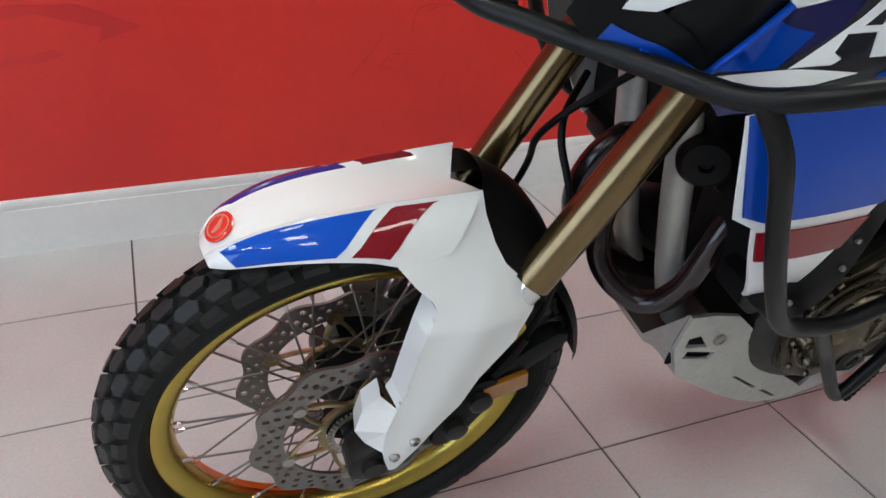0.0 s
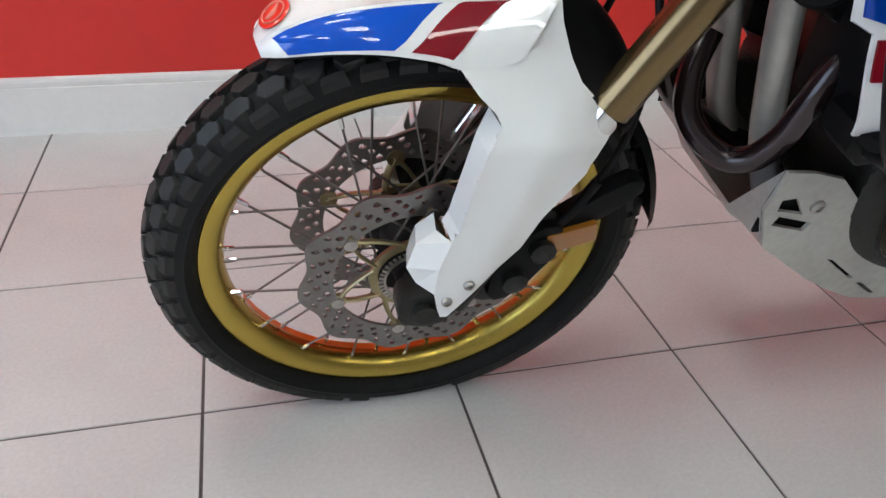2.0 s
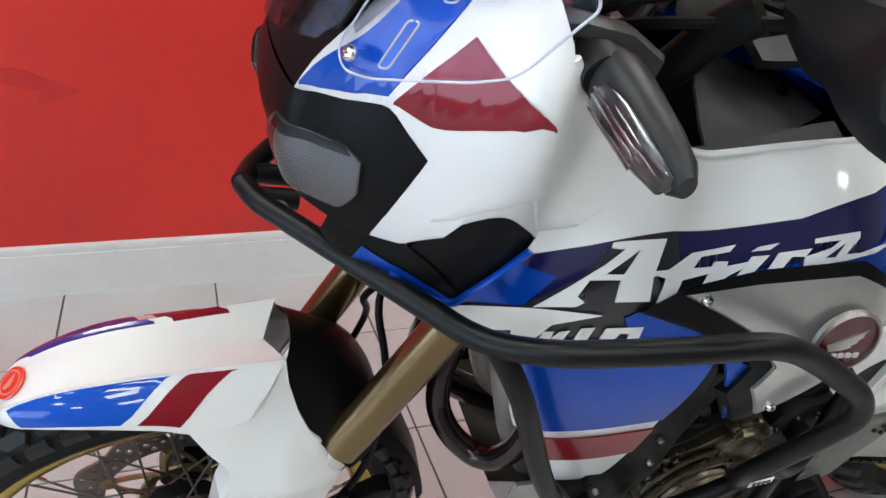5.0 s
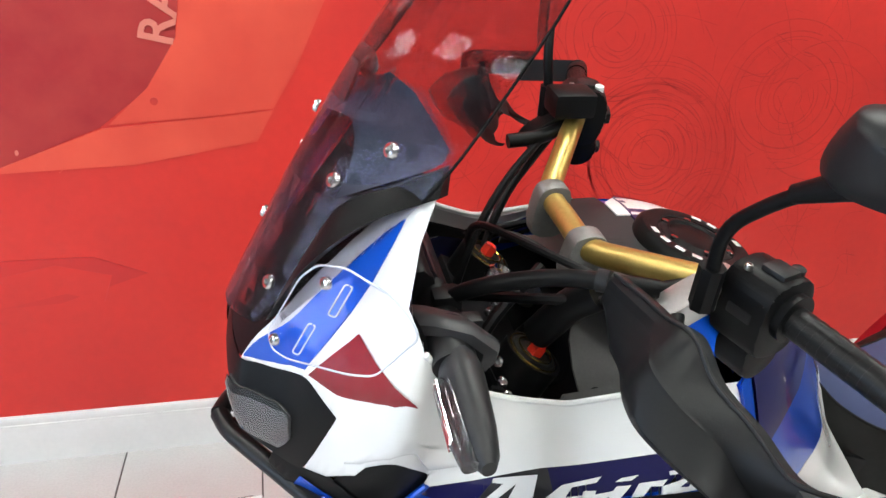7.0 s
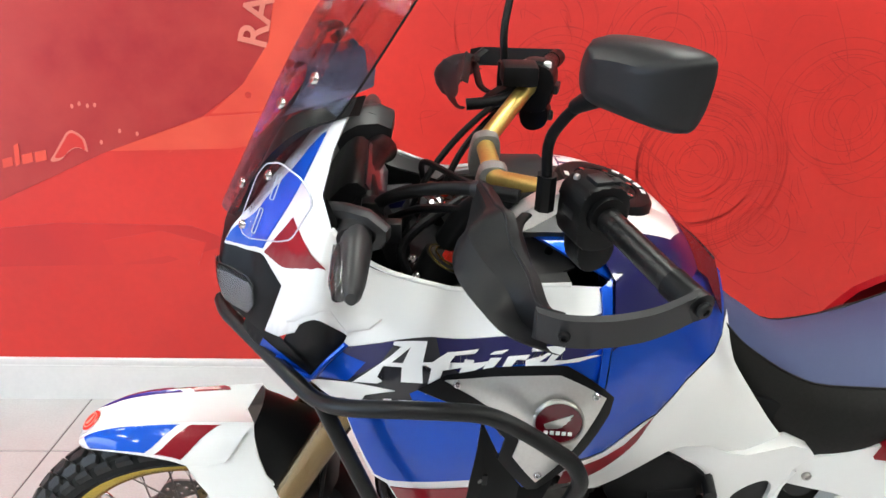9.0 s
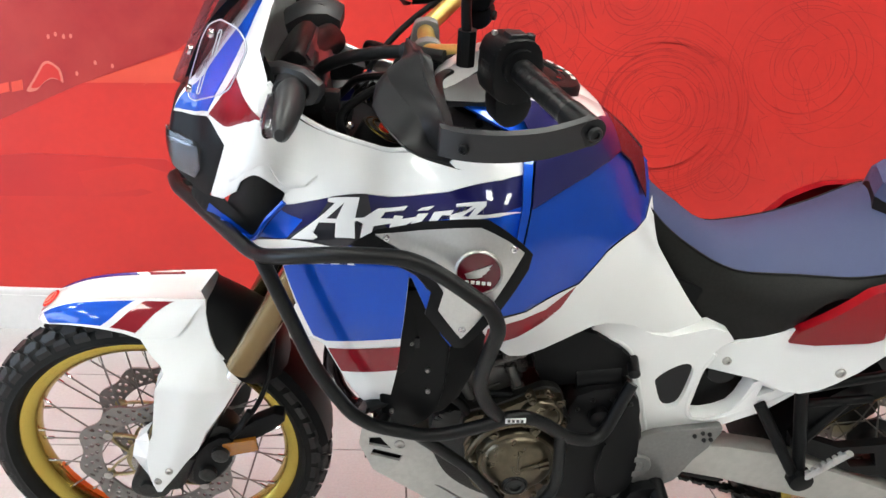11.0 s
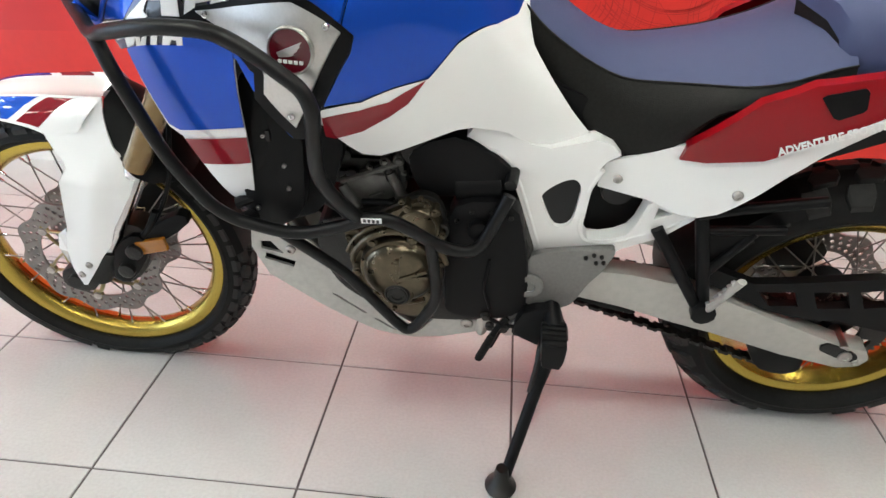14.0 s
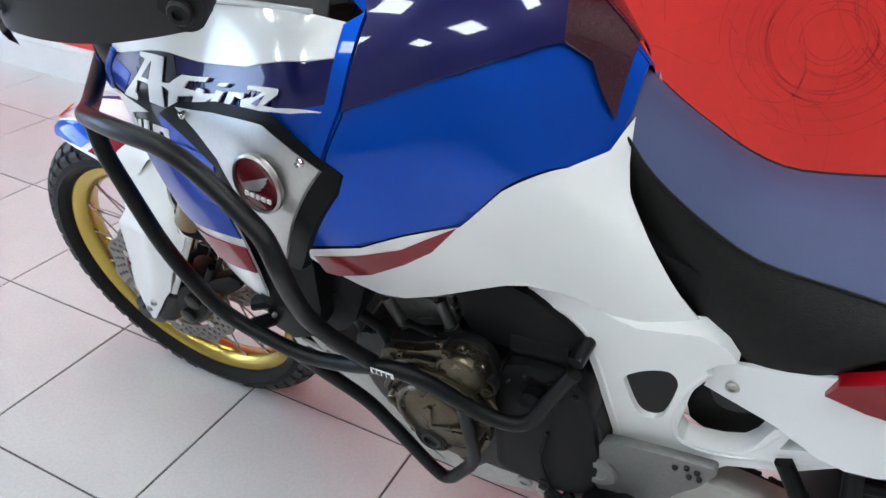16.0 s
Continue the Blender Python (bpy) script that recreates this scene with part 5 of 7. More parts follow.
    # faceted hood that the stalk comes out of
    hood = [(0.264, 0.153, 1.208), (0.284, 0.168, 1.218), (0.302, 0.180, 1.2235), (0.336, 0.195, 1.2215), (0.3605, 0.208, 1.2065), (0.3605, 0.204, 1.190), (0.352, 0.200, 1.175), (0.328, 0.198, 1.168), (0.2955, 0.188, 1.160), (0.272, 0.165, 1.172)]
    mid = Vector((0.316, 0.205, 1.194))
    cov = []
    for k, dy, dz in ((0.92, -0.045, -0.016), (1.03, -0.012, -0.003), (1.0, 0.0, 0.0), (0.90, 0.008, 0.0), (0.62, 0.006, 0.0), (0.52, -0.004, 0.0)):
        ring4 = []
        for h in hood:
            v = mid + (Vector(h) - mid) * k
            ring4.append((v.x, side * (v.y + dy), v.z + dz))
        cov.append(ring4)
    part("signal_base", loft(cov, closed=True), M["guard"], sig, "dark faceted hood behind the signal")

dash = part("dashboard", loft([[(x + 0.022 * math.cos(a), y, z - 0.008 + 0.024 * math.sin(a)) for a in np.linspace(0, 2 * math.pi, 14, endpoint=False)] for y, x, z in ((-0.12, 0.335, 1.160), (-0.08, 0.325, 1.178), (0, 0.315, 1.184), (0.08, 0.328, 1.182), (0.13, 0.340, 1.178), (0.15, 0.345, 1.165))], closed=True), M["plastic"], bike, "black instrument housing")
part("display", plate([(-0.075, -0.028), (0.075, -0.028), (0.075, 0.028), (-0.075, 0.028)], -0.002, 0.002, 0.001), M["black_film"], dash, at=Matrix.Translation((0.338, 0, 1.178)) @ pose(0, 0, 0, -30, 0, 90))
# black sheet added so the open cockpit reads dark instead of showing the tiles
part("cockpit_floor", loft([[(x, y, z - 0.03 * (1 - (y / w) ** 2)) for y in np.linspace(-w, w, 7)] for x, w, z in ((0.24, 0.10, 1.05), (0.34, 0.15, 1.045), (0.45, 0.165, 1.055), (0.60, 0.17, 1.09))]), M["plastic"], bike, "added black fill below the open cockpit")
part("cockpit_block", plate(smooth_loop([(0.25, 1.02), (0.25, 1.13), (0.29, 1.20), (0.325, 1.20), (0.35, 1.10), (0.38, 1.02), (0.34, 0.96)], 3), -0.085, 0.085, 0.006), M["plastic"], bike, "black cockpit housing")

# handlebar group
BAR = [(0.505, 0.0, 1.208), (0.500, 0.065, 1.210), (0.578, 0.195, 1.252), (0.606, 0.245, 1.257), (0.655, 0.385, 1.247)]
for side in (-1, 1):
    if side < 0:
        handlebar = part("handlebar", tube([(x, -y, z) for x, y, z in reversed(BAR[1:4])] + [BAR[0]] + BAR[1:4], 0.0142, 0.05, 18), M["gold_bar"], bike, "gold tapered handlebar")
    grip = part("grip", tube([(0.612, side * 0.262, 1.256), (0.655, side * 0.386, 1.247)], 0.0152, 0, 18), M["tube"], handlebar, "black ribbed rubber grip")
    for k in range(13):
        c = Vector((0.612, side * 0.262, 1.256)).lerp(Vector((0.655, side * 0.386, 1.247)), (k + 0.5) / 13)
        d = Vector((0.043, side * 0.124, -0.009)).normalized() * 0.0033
        part("grip_rib", tube([c - d, c + d], 0.0155, 0, 16), M["tube"], grip)
    part("bar_end", tube([(0.654, side * 0.383, 1.2472), (0.667, side * 0.412, 1.244)], 0.0172, 0, 18, r_end=0.0165), M["plastic"], handlebar)
    bolt(handlebar, (0.673, side * 0.427, 1.243), 0.009, "grey_plastic", normal=(0.3, side, 0))
    part("clamp", plate(smooth_loop([(0.480, 1.165), (0.482, 1.216), (0.494, 1.229), (0.514, 1.229), (0.524, 1.216), (0.521, 1.165)], 3), side * 0.044, side * 0.070, 0.003), M["heel"], handlebar, "grey cast handlebar clamp")
    sw = part("switch_box", plate(smooth_loop([(-0.030, -0.034), (-0.034, 0.014), (-0.020, 0.036), (0.018, 0.036), (0.034, 0.012), (0.026, -0.036), (0.0, -0.046)], 3), -0.028, 0.028, 0.006), M["plastic"], handlebar, "black switch housing", at=Matrix.Translation((0.602, side * 0.232, 1.254)) @ pose(0, 0, 0, 0, 0, -18 * side))
    part("switch", box(-0.036, -0.018, -0.016, 0.012, -0.006, 0.006, 0.003), M["grey_plastic"], sw)
    part("switch", box(0.010, 0.030, -0.020, 0.004, -0.030, -0.014, 0.003), M["grey_plastic"], sw)
    part("switch", box(-0.012, 0.012, -0.020, 0.006, 0.033, 0.043, 0.003), M["grey_plastic"], sw)
    part("switch", lathe([(0.007, 0), (0.007, 0.008), (0.004, 0.010)], "z", 14), M["letter"] if side > 0 else M["grey_plastic"], sw, at=Matrix.Translation((0.018, -0.012, 0.032)))
    part("switch", box(0.030, 0.041, -0.018, 0.014, -0.012, 0.004, 0.003), M["grey_plastic"], sw)
    part("switch_pod", plate(smooth_loop([(-0.020, -0.036), (0.020, -0.034), (0.030, -0.052), (0.022, -0.074), (0.0, -0.082), (-0.018, -0.070)], 3), -0.018, 0.020, 0.006), M["plastic"], sw)
    part("horn_button", lathe([(0.009, 0), (0.009, 0.006), (0.006, 0.008), (0.001, 0.008)], "x", 14), M["grey_plastic"], sw, at=Matrix.Translation((0.028, 0.0, -0.055)))
    part("clamp_band", tube([(-0.0, side * 0.026, 0.004), (-0.0, side * 0.036, 0.004)], 0.024, 0, 20), M["plastic"], sw)
    bolt(sw, (-0.02, -0.012 * side, 0.036), 0.004, "steel", normal=(0, 0, 1))
    part("lever_perch", plate(smooth_loop([(0.508, 1.226), (0.535, 1.250), (0.575, 1.272), (0.592, 1.262), (0.566, 1.240), (0.522, 1.212)], 3), side * 0.188, side * 0.222, 0.004), M["alu"] if side < 0 else M["plastic"], handlebar, "lever perch")
    part("lever", tube([(0.535, side * 0.205, 1.236), (0.508, side * 0.25, 1.236), (0.510, side * 0.38, 1.238)], 0.007, 0.03, 10, flat=0.6), M["plastic"], handlebar, "black hand lever")
    # hand guard: an angular shell with a fold along it
    top_e = spline([(0.470, 0.190, 1.266), (0.476, 0.235, 1.272), (0.479, 0.272, 1.277), (0.486, 0.303, 1.282), (0.492, 0.335, 1.261), (0.505, 0.375, 1.250), (0.511, 0.420, 1.243), (0.530, 0.447, 1.250)], 40)
    fold_e = spline([(0.466, 0.186, 1.250), (0.466, 0.235, 1.256), (0.464, 0.276, 1.264), (0.446, 0.314, 1.265), (0.457, 0.345, 1.252), (0.483, 0.377, 1.233), (0.500, 0.402, 1.208), (0.522, 0.437, 1.212)], 40)
    bot_e = spline([(0.466, 0.190, 1.228), (0.452, 0.240, 1.226), (0.442, 0.285, 1.236), (0.4312, 0.318, 1.235), (0.434, 0.348, 1.227), (0.4545, 0.390, 1.218), (0.478, 0.430, 1.214), (0.520, 0.455, 1.212)], 40)
    upper_rows, lower_rows = [], []
    for p, c, q in zip(top_e, fold_e, bot_e):
        p, c, q = (Vector((v.x, side * v.y, v.z)) for v in (p, c, q))
        upper_rows.append([p + Vector((0.012, 0, -0.004)), p + Vector((0.002, 0, 0)), p.lerp(c, 0.08), p.lerp(c, 0.5) + Vector((-0.002, 0, 0.002)), c + (p - c) * 0.10, c])
        b = math.sin(math.pi * min(1.0, 1.15 * len(lower_rows) / 39)) ** 0.7 if len(lower_rows) < 33 else 0.0
        lower_rows.append([c, c + (q - c) * 0.12, c.lerp(q, 0.55) + Vector((-0.004, 0, 0)), q, q + Vector((0.004, -side * 0.012 * b, -0.004 - 0.010 * b)), q + Vector((0.014, -side * 0.024 * b, -0.006 - 0.020 * b))])
    bm = loft(upper_rows)
    loft(lower_rows, bm=bm)
    bmesh.ops.solidify(bm, geom=list(bm.faces), thickness=0.004)
    gd = part("hand_guard", bm, M["guard"], bike, "black plastic hand guard with a folded shell")
    part("guard_rim", tube([(p.x, side * p.y, p.z) for p in top_e], 0.0022, 0, 8), M["grey_plastic"], gd)
    strap = []
    for p in spline([(0.505, 0.438, 1.232), (0.530, 0.452, 1.233), (0.570, 0.453, 1.233), (0.612, 0.445, 1.235), (0.645, 0.432, 1.239), (0.672, 0.418, 1.243)], 20):
        h, d = 0.0185, Vector((0.25, 1.0, 0)).normalized() * 0.0035
        q = Vector((p.x, p.y, p.z))
        strap.append([Vector((v.x, side * v.y, v.z)) for v in (q - d + Vector((0, 0, h)), q + d + Vector((0, 0, h * 0.85)), q + d - Vector((0, 0, h * 0.85)), q - d - Vector((0, 0, h)))])
    part("guard_arm", loft(strap, closed=True), M["guard"], gd)
    part("guard_end", tube([(0.667, side * 0.411, 1.244), (0.672, side * 0.424, 1.243)], 0.0165, 0, 20), M["grey_plastic"], gd)
    bolt(gd, (0.530, side * 0.459, 1.233), 0.006, "plastic", normal=(-0.4, side, 0))
    part("guard_mount", tube([(0.480, side * 0.18, 1.23), (0.53, side * 0.18, 1.235), (0.570, side * 0.195, 1.250)], 0.010, 0.02, 10), M["plastic"], gd)
    # mirror
    mir_ob = part("mirror", tube([(0.546, side * 0.222, 1.245), (0.545, side * 0.224, 1.285), (0.538, side * 0.230, 1.338), (0.552, side * 0.275, 1.392), (0.570, side * 0.318, 1.425)], 0.0066, 0.03, 12), M["plastic"], bike, "black rear-view mirror on a bent stem")
    part("stem_nut", tube([(0.546, side * 0.222, 1.246), (0.545, side * 0.223, 1.292)], 0.0125, 0, 8), M["plastic"], mir_ob)
    part("stem_boot", tube([(0.553, side * 0.278, 1.395), (0.573, side * 0.325, 1.430)], 0.0080, 0, 14, r_end=0.0140), M["plastic"], mir_ob)
    face = smooth_loop([(0.0, 0.040), (0.055, 0.050), (0.110, 0.052), (0.122, 0.034), (0.116, -0.020), (0.100, -0.041), (0.04, -0.046), (-0.008, -0.044), (-0.024, -0.020), (-0.014, 0.026)], 4)
    rows = []
    for dx, sc_, ox in ((-0.040, 0.30, 0.045), (-0.038, 0.52, 0.045), (-0.026, 0.80, 0.045), (-0.006, 0.97, 0.045), (0.004, 1.0, 0.045), (0.010, 0.98, 0.045)):
        rows.append([Vector((dx - 0.010 * max(0.0, w - 0.35 * (u - 0.045)) / 0.05 * sc_ * (dx < 0), side * ((u - ox) * sc_ + ox), w * sc_ + 0.008 * (1 - sc_))) for u, w in face])
    bm = loft(rows, closed=True)
    mm = Matrix.Translation((0.572, side * 0.304, 1.445)) @ pose(0, 0, 0, 0, 0, -32 * side) @ Matrix.Diagonal((0.9, 1.0, 0.82, 1))
    bm.transform(mm)
    part("housing", bm, M["grey_plastic"], mir_ob)
    bm = bmesh.new()
    bm.faces.new([bm.verts.new((0.0108, side * ((u - 0.045) * 0.93 + 0.045), w * 0.93)) for u, w in face])
    bm.transform(mm)
    part("mirror_glass", bm, M["mirror_glass"], mir_ob, smooth=False)
# fluid reservoir and cables
part("wiring_hose", tube([(0.330, -0.085, 1.155), (0.345, -0.10, 1.190), (0.3817, -0.12, 1.214), (0.4337, -0.14, 1.2317), (0.4723, -0.17, 1.244), (0.52, -0.19, 1.245)], 0.0092, 0.03, 12), M["plastic"], bike, "thick black sleeve over the wiring")
part("riser_tube", tube([(0.440, -0.11, 1.135), (0.462, -0.13, 1.188), (0.482, -0.148, 1.214)], 0.0185, 0.02, 14), M["plastic"], bike)
part("connector", box(0.320, 0.352, -0.108, -0.080, 1.150, 1.190, 0.005), M["plastic"], bike)
part("connector", box(0.352, 0.376, -0.112, -0.092, 1.128, 1.160, 0.004), M["grey_plastic"], bike)
part("cable_tie", tube([(0.467, -0.166, 1.243), (0.476, -0.174, 1.2455)], 0.0118, 0, 12), M["grey_plastic"], bike)
for x, y, z in ((0.392, -0.128, 1.115), (0.398, -0.135, 1.092), (0.405, -0.138, 1.075), (0.40, -0.06, 1.13), (0.412, -0.045, 1.125)):
    bolt(bike, (x, y, z), 0.0065, "chrome", normal=(-0.3, -0.8, 0.5))
part("ignition_barrel", lathe([(0.020, -0.02), (0.020, 0.012), (0.016, 0.016), (0.013, 0.012), (0.004, 0.012)], "z", 24), M["chrome"], bike, "bright ignition barrel", at=Matrix.Translation((0.418, -0.025, 1.145)) @ pose(0, 0, 0, 0, 28, 0))
part("reservoir", box(0.535, 0.595, 0.165, 0.215, 1.265, 1.300, 0.008), M["plastic"], handlebar, "black brake fluid reservoir")
for pts, r in (([(0.54, 0.19, 1.24), (0.46, 0.13, 1.19), (0.40, 0.06, 1.13), (0.37, 0.03, 1.02)], 0.0055), ([(0.55, 0.20, 1.23), (0.47, 0.15, 1.16), (0.43, 0.10, 1.07)], 0.006), ([(0.55, -0.20, 1.23), (0.46, -0.14, 1.20), (0.40, -0.10, 1.18), (0.36, 0.02, 1.10)], 0.006), ([(0.52, -0.16, 1.215), (0.44, -0.06, 1.215), (0.40, 0.05, 1.19), (0.42, 0.12, 1.08)], 0.005), ([(0.58, -0.20, 1.24), (0.50, -0.10, 1.17), (0.44, -0.05, 1.10), (0.43, -0.03, 1.0)], 0.0045), ([(0.47, -0.02, 1.16), (0.40, -0.08, 1.14), (0.37, -0.11, 1.12), (0.40, -0.13, 1.06)], 0.007)):
    part("cable", tube(pts, r, 0.05, 8), M["plastic"], bike)
part("ignition_lock", lathe([(0.022, 0), (0.022, 0.02), (0.012, 0.024)], "z", 20), M["steel"], bike, at=Matrix.Translation((0.455, 0.0, 1.105)) @ pose(0, 0, 0, 0, 28, 0))
# filler cap
cap = part("filler_cap", lathe([(0.062, 0), (0.062, 0.006), (0.048, 0.010), (0.044, 0.006), (0.030, 0.008), (0.002, 0.009)], "z", 40), M["plastic"], bike, "black fuel filler cap with ring of slots", at=Matrix.Translation((0.680, 0, 1.171)) @ pose(0, 0, 0, 0, 13, 0) @ Matrix.Scale(0.79, 4))
ringp = part("ring_plate", lathe([(0.064, -0.01), (0.064, 0.007), (0.070, 0.009), (0.090, 0.007), (0.097, 0.0), (0.099, -0.016)], "z", 48), M["plastic"], cap, "black ring round the cap")
for k in [j for j in range(18) if j % 9 < 4]:
    a = 2 * math.pi * k / 18
    part("slot", box(-0.0045, 0.0045, -0.008, 0.008, 0.0, 0.0012, 0.0004), M["letter"], ringp, at=Matrix.Translation((0.0785 * math.cos(a), 0.0785 * math.sin(a), 0.0083)) @ pose(0, 0, 0, 0, 0, math.degrees(a)))
for k in range(6):
    a = k * math.pi / 3 + 0.3
    part("cap_screw", lathe([(0.006, 0), (0.006, 0.004), (0.002, 0.005)], "z", 10), M["chrome"], cap, at=Matrix.Translation((0.055 * math.cos(a), 0.055 * math.sin(a), 0.007)))

# seat
SEAT = [(0.880, 1.006, 0.056, 0.980, 0.950, 0.060), (0.895, 0.998, 0.064, 0.966, 0.920, 0.068), (0.925, 0.971, 0.074, 0.937, 0.865, 0.076), (0.965, 0.944, 0.080, 0.909, 0.800, 0.088), (1.015, 0.909, 0.084, 0.880, 0.762, 0.104), (1.065, 0.890, 0.090, 0.863, 0.742, 0.124), (1.115, 0.889, 0.097, 0.864, 0.745, 0.140), (1.165, 0.895, 0.106, 0.869, 0.780, 0.150), (1.21, 0.903, 0.117, 0.874, 0.832, 0.150), (1.25, 0.916, 0.129, 0.881, 0.848, 0.150), (1.30, 0.937, 0.138, 0.896, 0.856, 0.150), (1.36, 0.967, 0.143, 0.925, 0.866, 0.150), (1.39, 0.98, 0.144, 0.935, 0.87, 0.15)]
srows = [spline([s for s in SEAT_COL], 28) for SEAT_COL in ([(a, b, c) for a, b, c, d, e, g in SEAT], [(d, e, g) for a, b, c, d, e, g in SEAT])]
top_rows, side_rows = [], []
for (x, zt, w), (zs, zl, wl) in zip((tuple(v) for v in srows[0]), (tuple(v) for v in srows[1])):
    half = [(q * w, zt - (zt - zs) * q * q) for q in (0, 0.25, 0.5, 0.7, 0.87, 1)]
    top_rows.append([(x, -y, z) for y, z in reversed(half)] + [(x, y, z) for y, z in half[1:]])
    side_rows.append([(x, w, zs), (x, w + (wl - w) * 0.45, zs - (zs - zl) * 0.16), (x, w + (wl - w) * 0.85, zs - (zs - zl) * 0.42), (x, wl, zs - (zs - zl) * 0.75), (x, wl * 0.95, zl), (x, wl * 0.6, zl - 0.003)])
seat = part("seat", loft(top_rows), M["seat_blue"], bike, "rider seat with blue-grey top and black sides")
for side in (-1, 1):
    part("seat_side", loft([[(x, side * y, z) for x, y, z in r] for r in side_rows]), M["seat_black"], seat)
    part("seam", tube([(x, side * (y + 0.0012), z) for (x, y, z) in (r[0] for r in side_rows)], 0.0022, 0, 6), M["seat_black"], seat)
    f = top_rows[0]
part("seat_front", loft([top_rows[0], [(p[0] - 0.004, p[1] * 0.9, p[2] - 0.03) for p in top_rows[0]], [(p[0] + 0.0, p[1] * 0.9, p[2] - 0.09) for p in top_rows[0]]]), M["seat_black"], seat)
prows = []
for x, zt, w, zl in ((0, 0.975, 0.118, 0.885), (0.006, 1.003, 0.128, 0.885), (0.03, 1.016, 0.136, 0.885), (0.12, 1.022, 0.138, 0.885), (0.24, 1.026, 0.125, 0.92), (0.34, 1.022, 0.10, 0.95), (0.38, 1.008, 0.08, 0.97)):
    h = [(0, zt), (0.6 * w, zt - 0.004), (0.88 * w, zt - 0.02), (w, zt - 0.055), (0.97 * w, zl)]
    prows.append([(1.322 + x + 0.42 * y * (1 - x / 0.38), -y, z) for y, z in reversed(h)] + [(1.322 + x + 0.42 * y * (1 - x / 0.38), y, z) for y, z in h[1:]])
pillion = part("pillion_seat", loft(prows), M["seat_blue"], bike, "raised passenger seat with blue-grey cover")
part("pillion_front", loft([prows[0], [(p[0] + 0.01, p[1] * 0.9, max(p[2] - 0.06, 0.88)) for p in prows[0]]]), M["seat_black"], pillion)
for side in (-1, 1):
    part("grab_rail", tube([(1.455, side * 0.140, 0.965), (1.50, side * 0.155, 0.992), (1.62, side * 0.150, 1.010), (1.72, side * 0.11, 1.012)], 0.011, 0.04, 12), M["white_satin"], bike, "pale passenger grab rail")

# tail panels
def tail(x, z, off=0.0):
    return (x, -(0.122 + 0.19 * min(max(x - 1.04, 0), 0.26) - 0.10 * max(0, x - 1.35)) - off, z)


TAILW = [(1.046, 0.670), (1.047, 0.700), (1.055, 0.722), (1.069, 0.730), (1.12, 0.754), (1.172, 0.781), (1.30, 0.79), (1.362, 0.825), (1.449, 0.868), (1.60, 0.93), (1.60, 0.91), (1.458, 0.842), (1.382, 0.79), (1.341, 0.752), (1.273, 0.677), (1.25, 0.656), (1.22, 0.6415), (1.19, 0.640), (1.133, 0.660)]
TAILR = [(1.166, 0.755), (1.173, 0.787), (1.206, 0.822), (1.235, 0.853), (1.26, 0.881), (1.329, 0.916), (1.421, 0.93), (1.55, 0.955), (1.66, 0.97), (1.66, 0.94), (1.55, 0.915), (1.443, 0.870), (1.40, 0.848), (1.322, 0.806), (1.287, 0.781), (1.207, 0.757)]
for mir in (True, False):
    tw = part("tail_panel", skin(TAILW, lambda x, z, o: tail(x, z, o), 0.02, 0.02, 0.0, 0.006, mir), M["white"], bike, "white tail panel")
    part("red_panel", skin(TAILR, lambda x, z, o: tail(x, z, o + 0.016 * math.sin(math.pi * min(max((z - 0.74) / 0.2, 0), 1))), 0.02, 0.02, 0.003, 0.02, mir), M["red"], tw, "gloss red upper tail panel")
    for x, z, r in ((1.077, 0.693, 0.0085), (1.271, 0.702, 0.0095)):
        p = tail(x, z, 0.001)
        bolt(tw, (p[0], -p[1] if mir else p[1], p[2]), r, "steel", normal=(0, 1 if mir else -1, 0))
tp = tail(1.35, 0.76, 0.016)
lettering("ADVENTURE SPORTS", 0.0205, 0.0006, M["letter"], tw, Matrix.Translation((1.303, tp[1] - 0.004, 0.799)) @ pose(0, 0, 0, 90, 0, -1) @ pose(0, 0, 0, 0, 0, 23.6), bold=0.0007, space=1.0, width=0.80)
part("grip_recess", skin([(1.338, 0.899), (1.345, 0.904), (1.398, 0.915), (1.405, 0.910), (1.409, 0.884), (1.404, 0.879), (1.372, 0.866), (1.362, 0.870)], lambda x, z, o: tail(x, z, o + 0.016 * math.sin(math.pi * min(max((z - 0.74) / 0.2, 0), 1))), 0.01, 0.01, 0.0045, 0.004), M["plastic"], tw, "dark hand recess in the red panel")
part("undertail", plate(smooth_loop([(1.08, 0.74), (1.10, 0.82), (1.25, 0.86), (1.60, 0.93), (1.70, 0.95), (1.62, 0.85), (1.40, 0.74), (1.25, 0.66), (1.12, 0.66)], 3), -0.11, 0.11, 0.006), M["plastic"], bike, "black inner tail section")
part("battery_box", plate(smooth_loop([(1.04, 0.55), (1.03, 0.72), (1.20, 0.74), (1.22, 0.66), (1.12, 0.56)], 3), -0.09, 0.09, 0.006), M["plastic"], bike)
part("shock_reservoir", lathe([(0.028, -0.03), (0.03, -0.025), (0.03, 0.025), (0.024, 0.03)], n=24), M["grey_plastic"], bike, at=Matrix.Translation((1.085, -0.085, 0.655)))

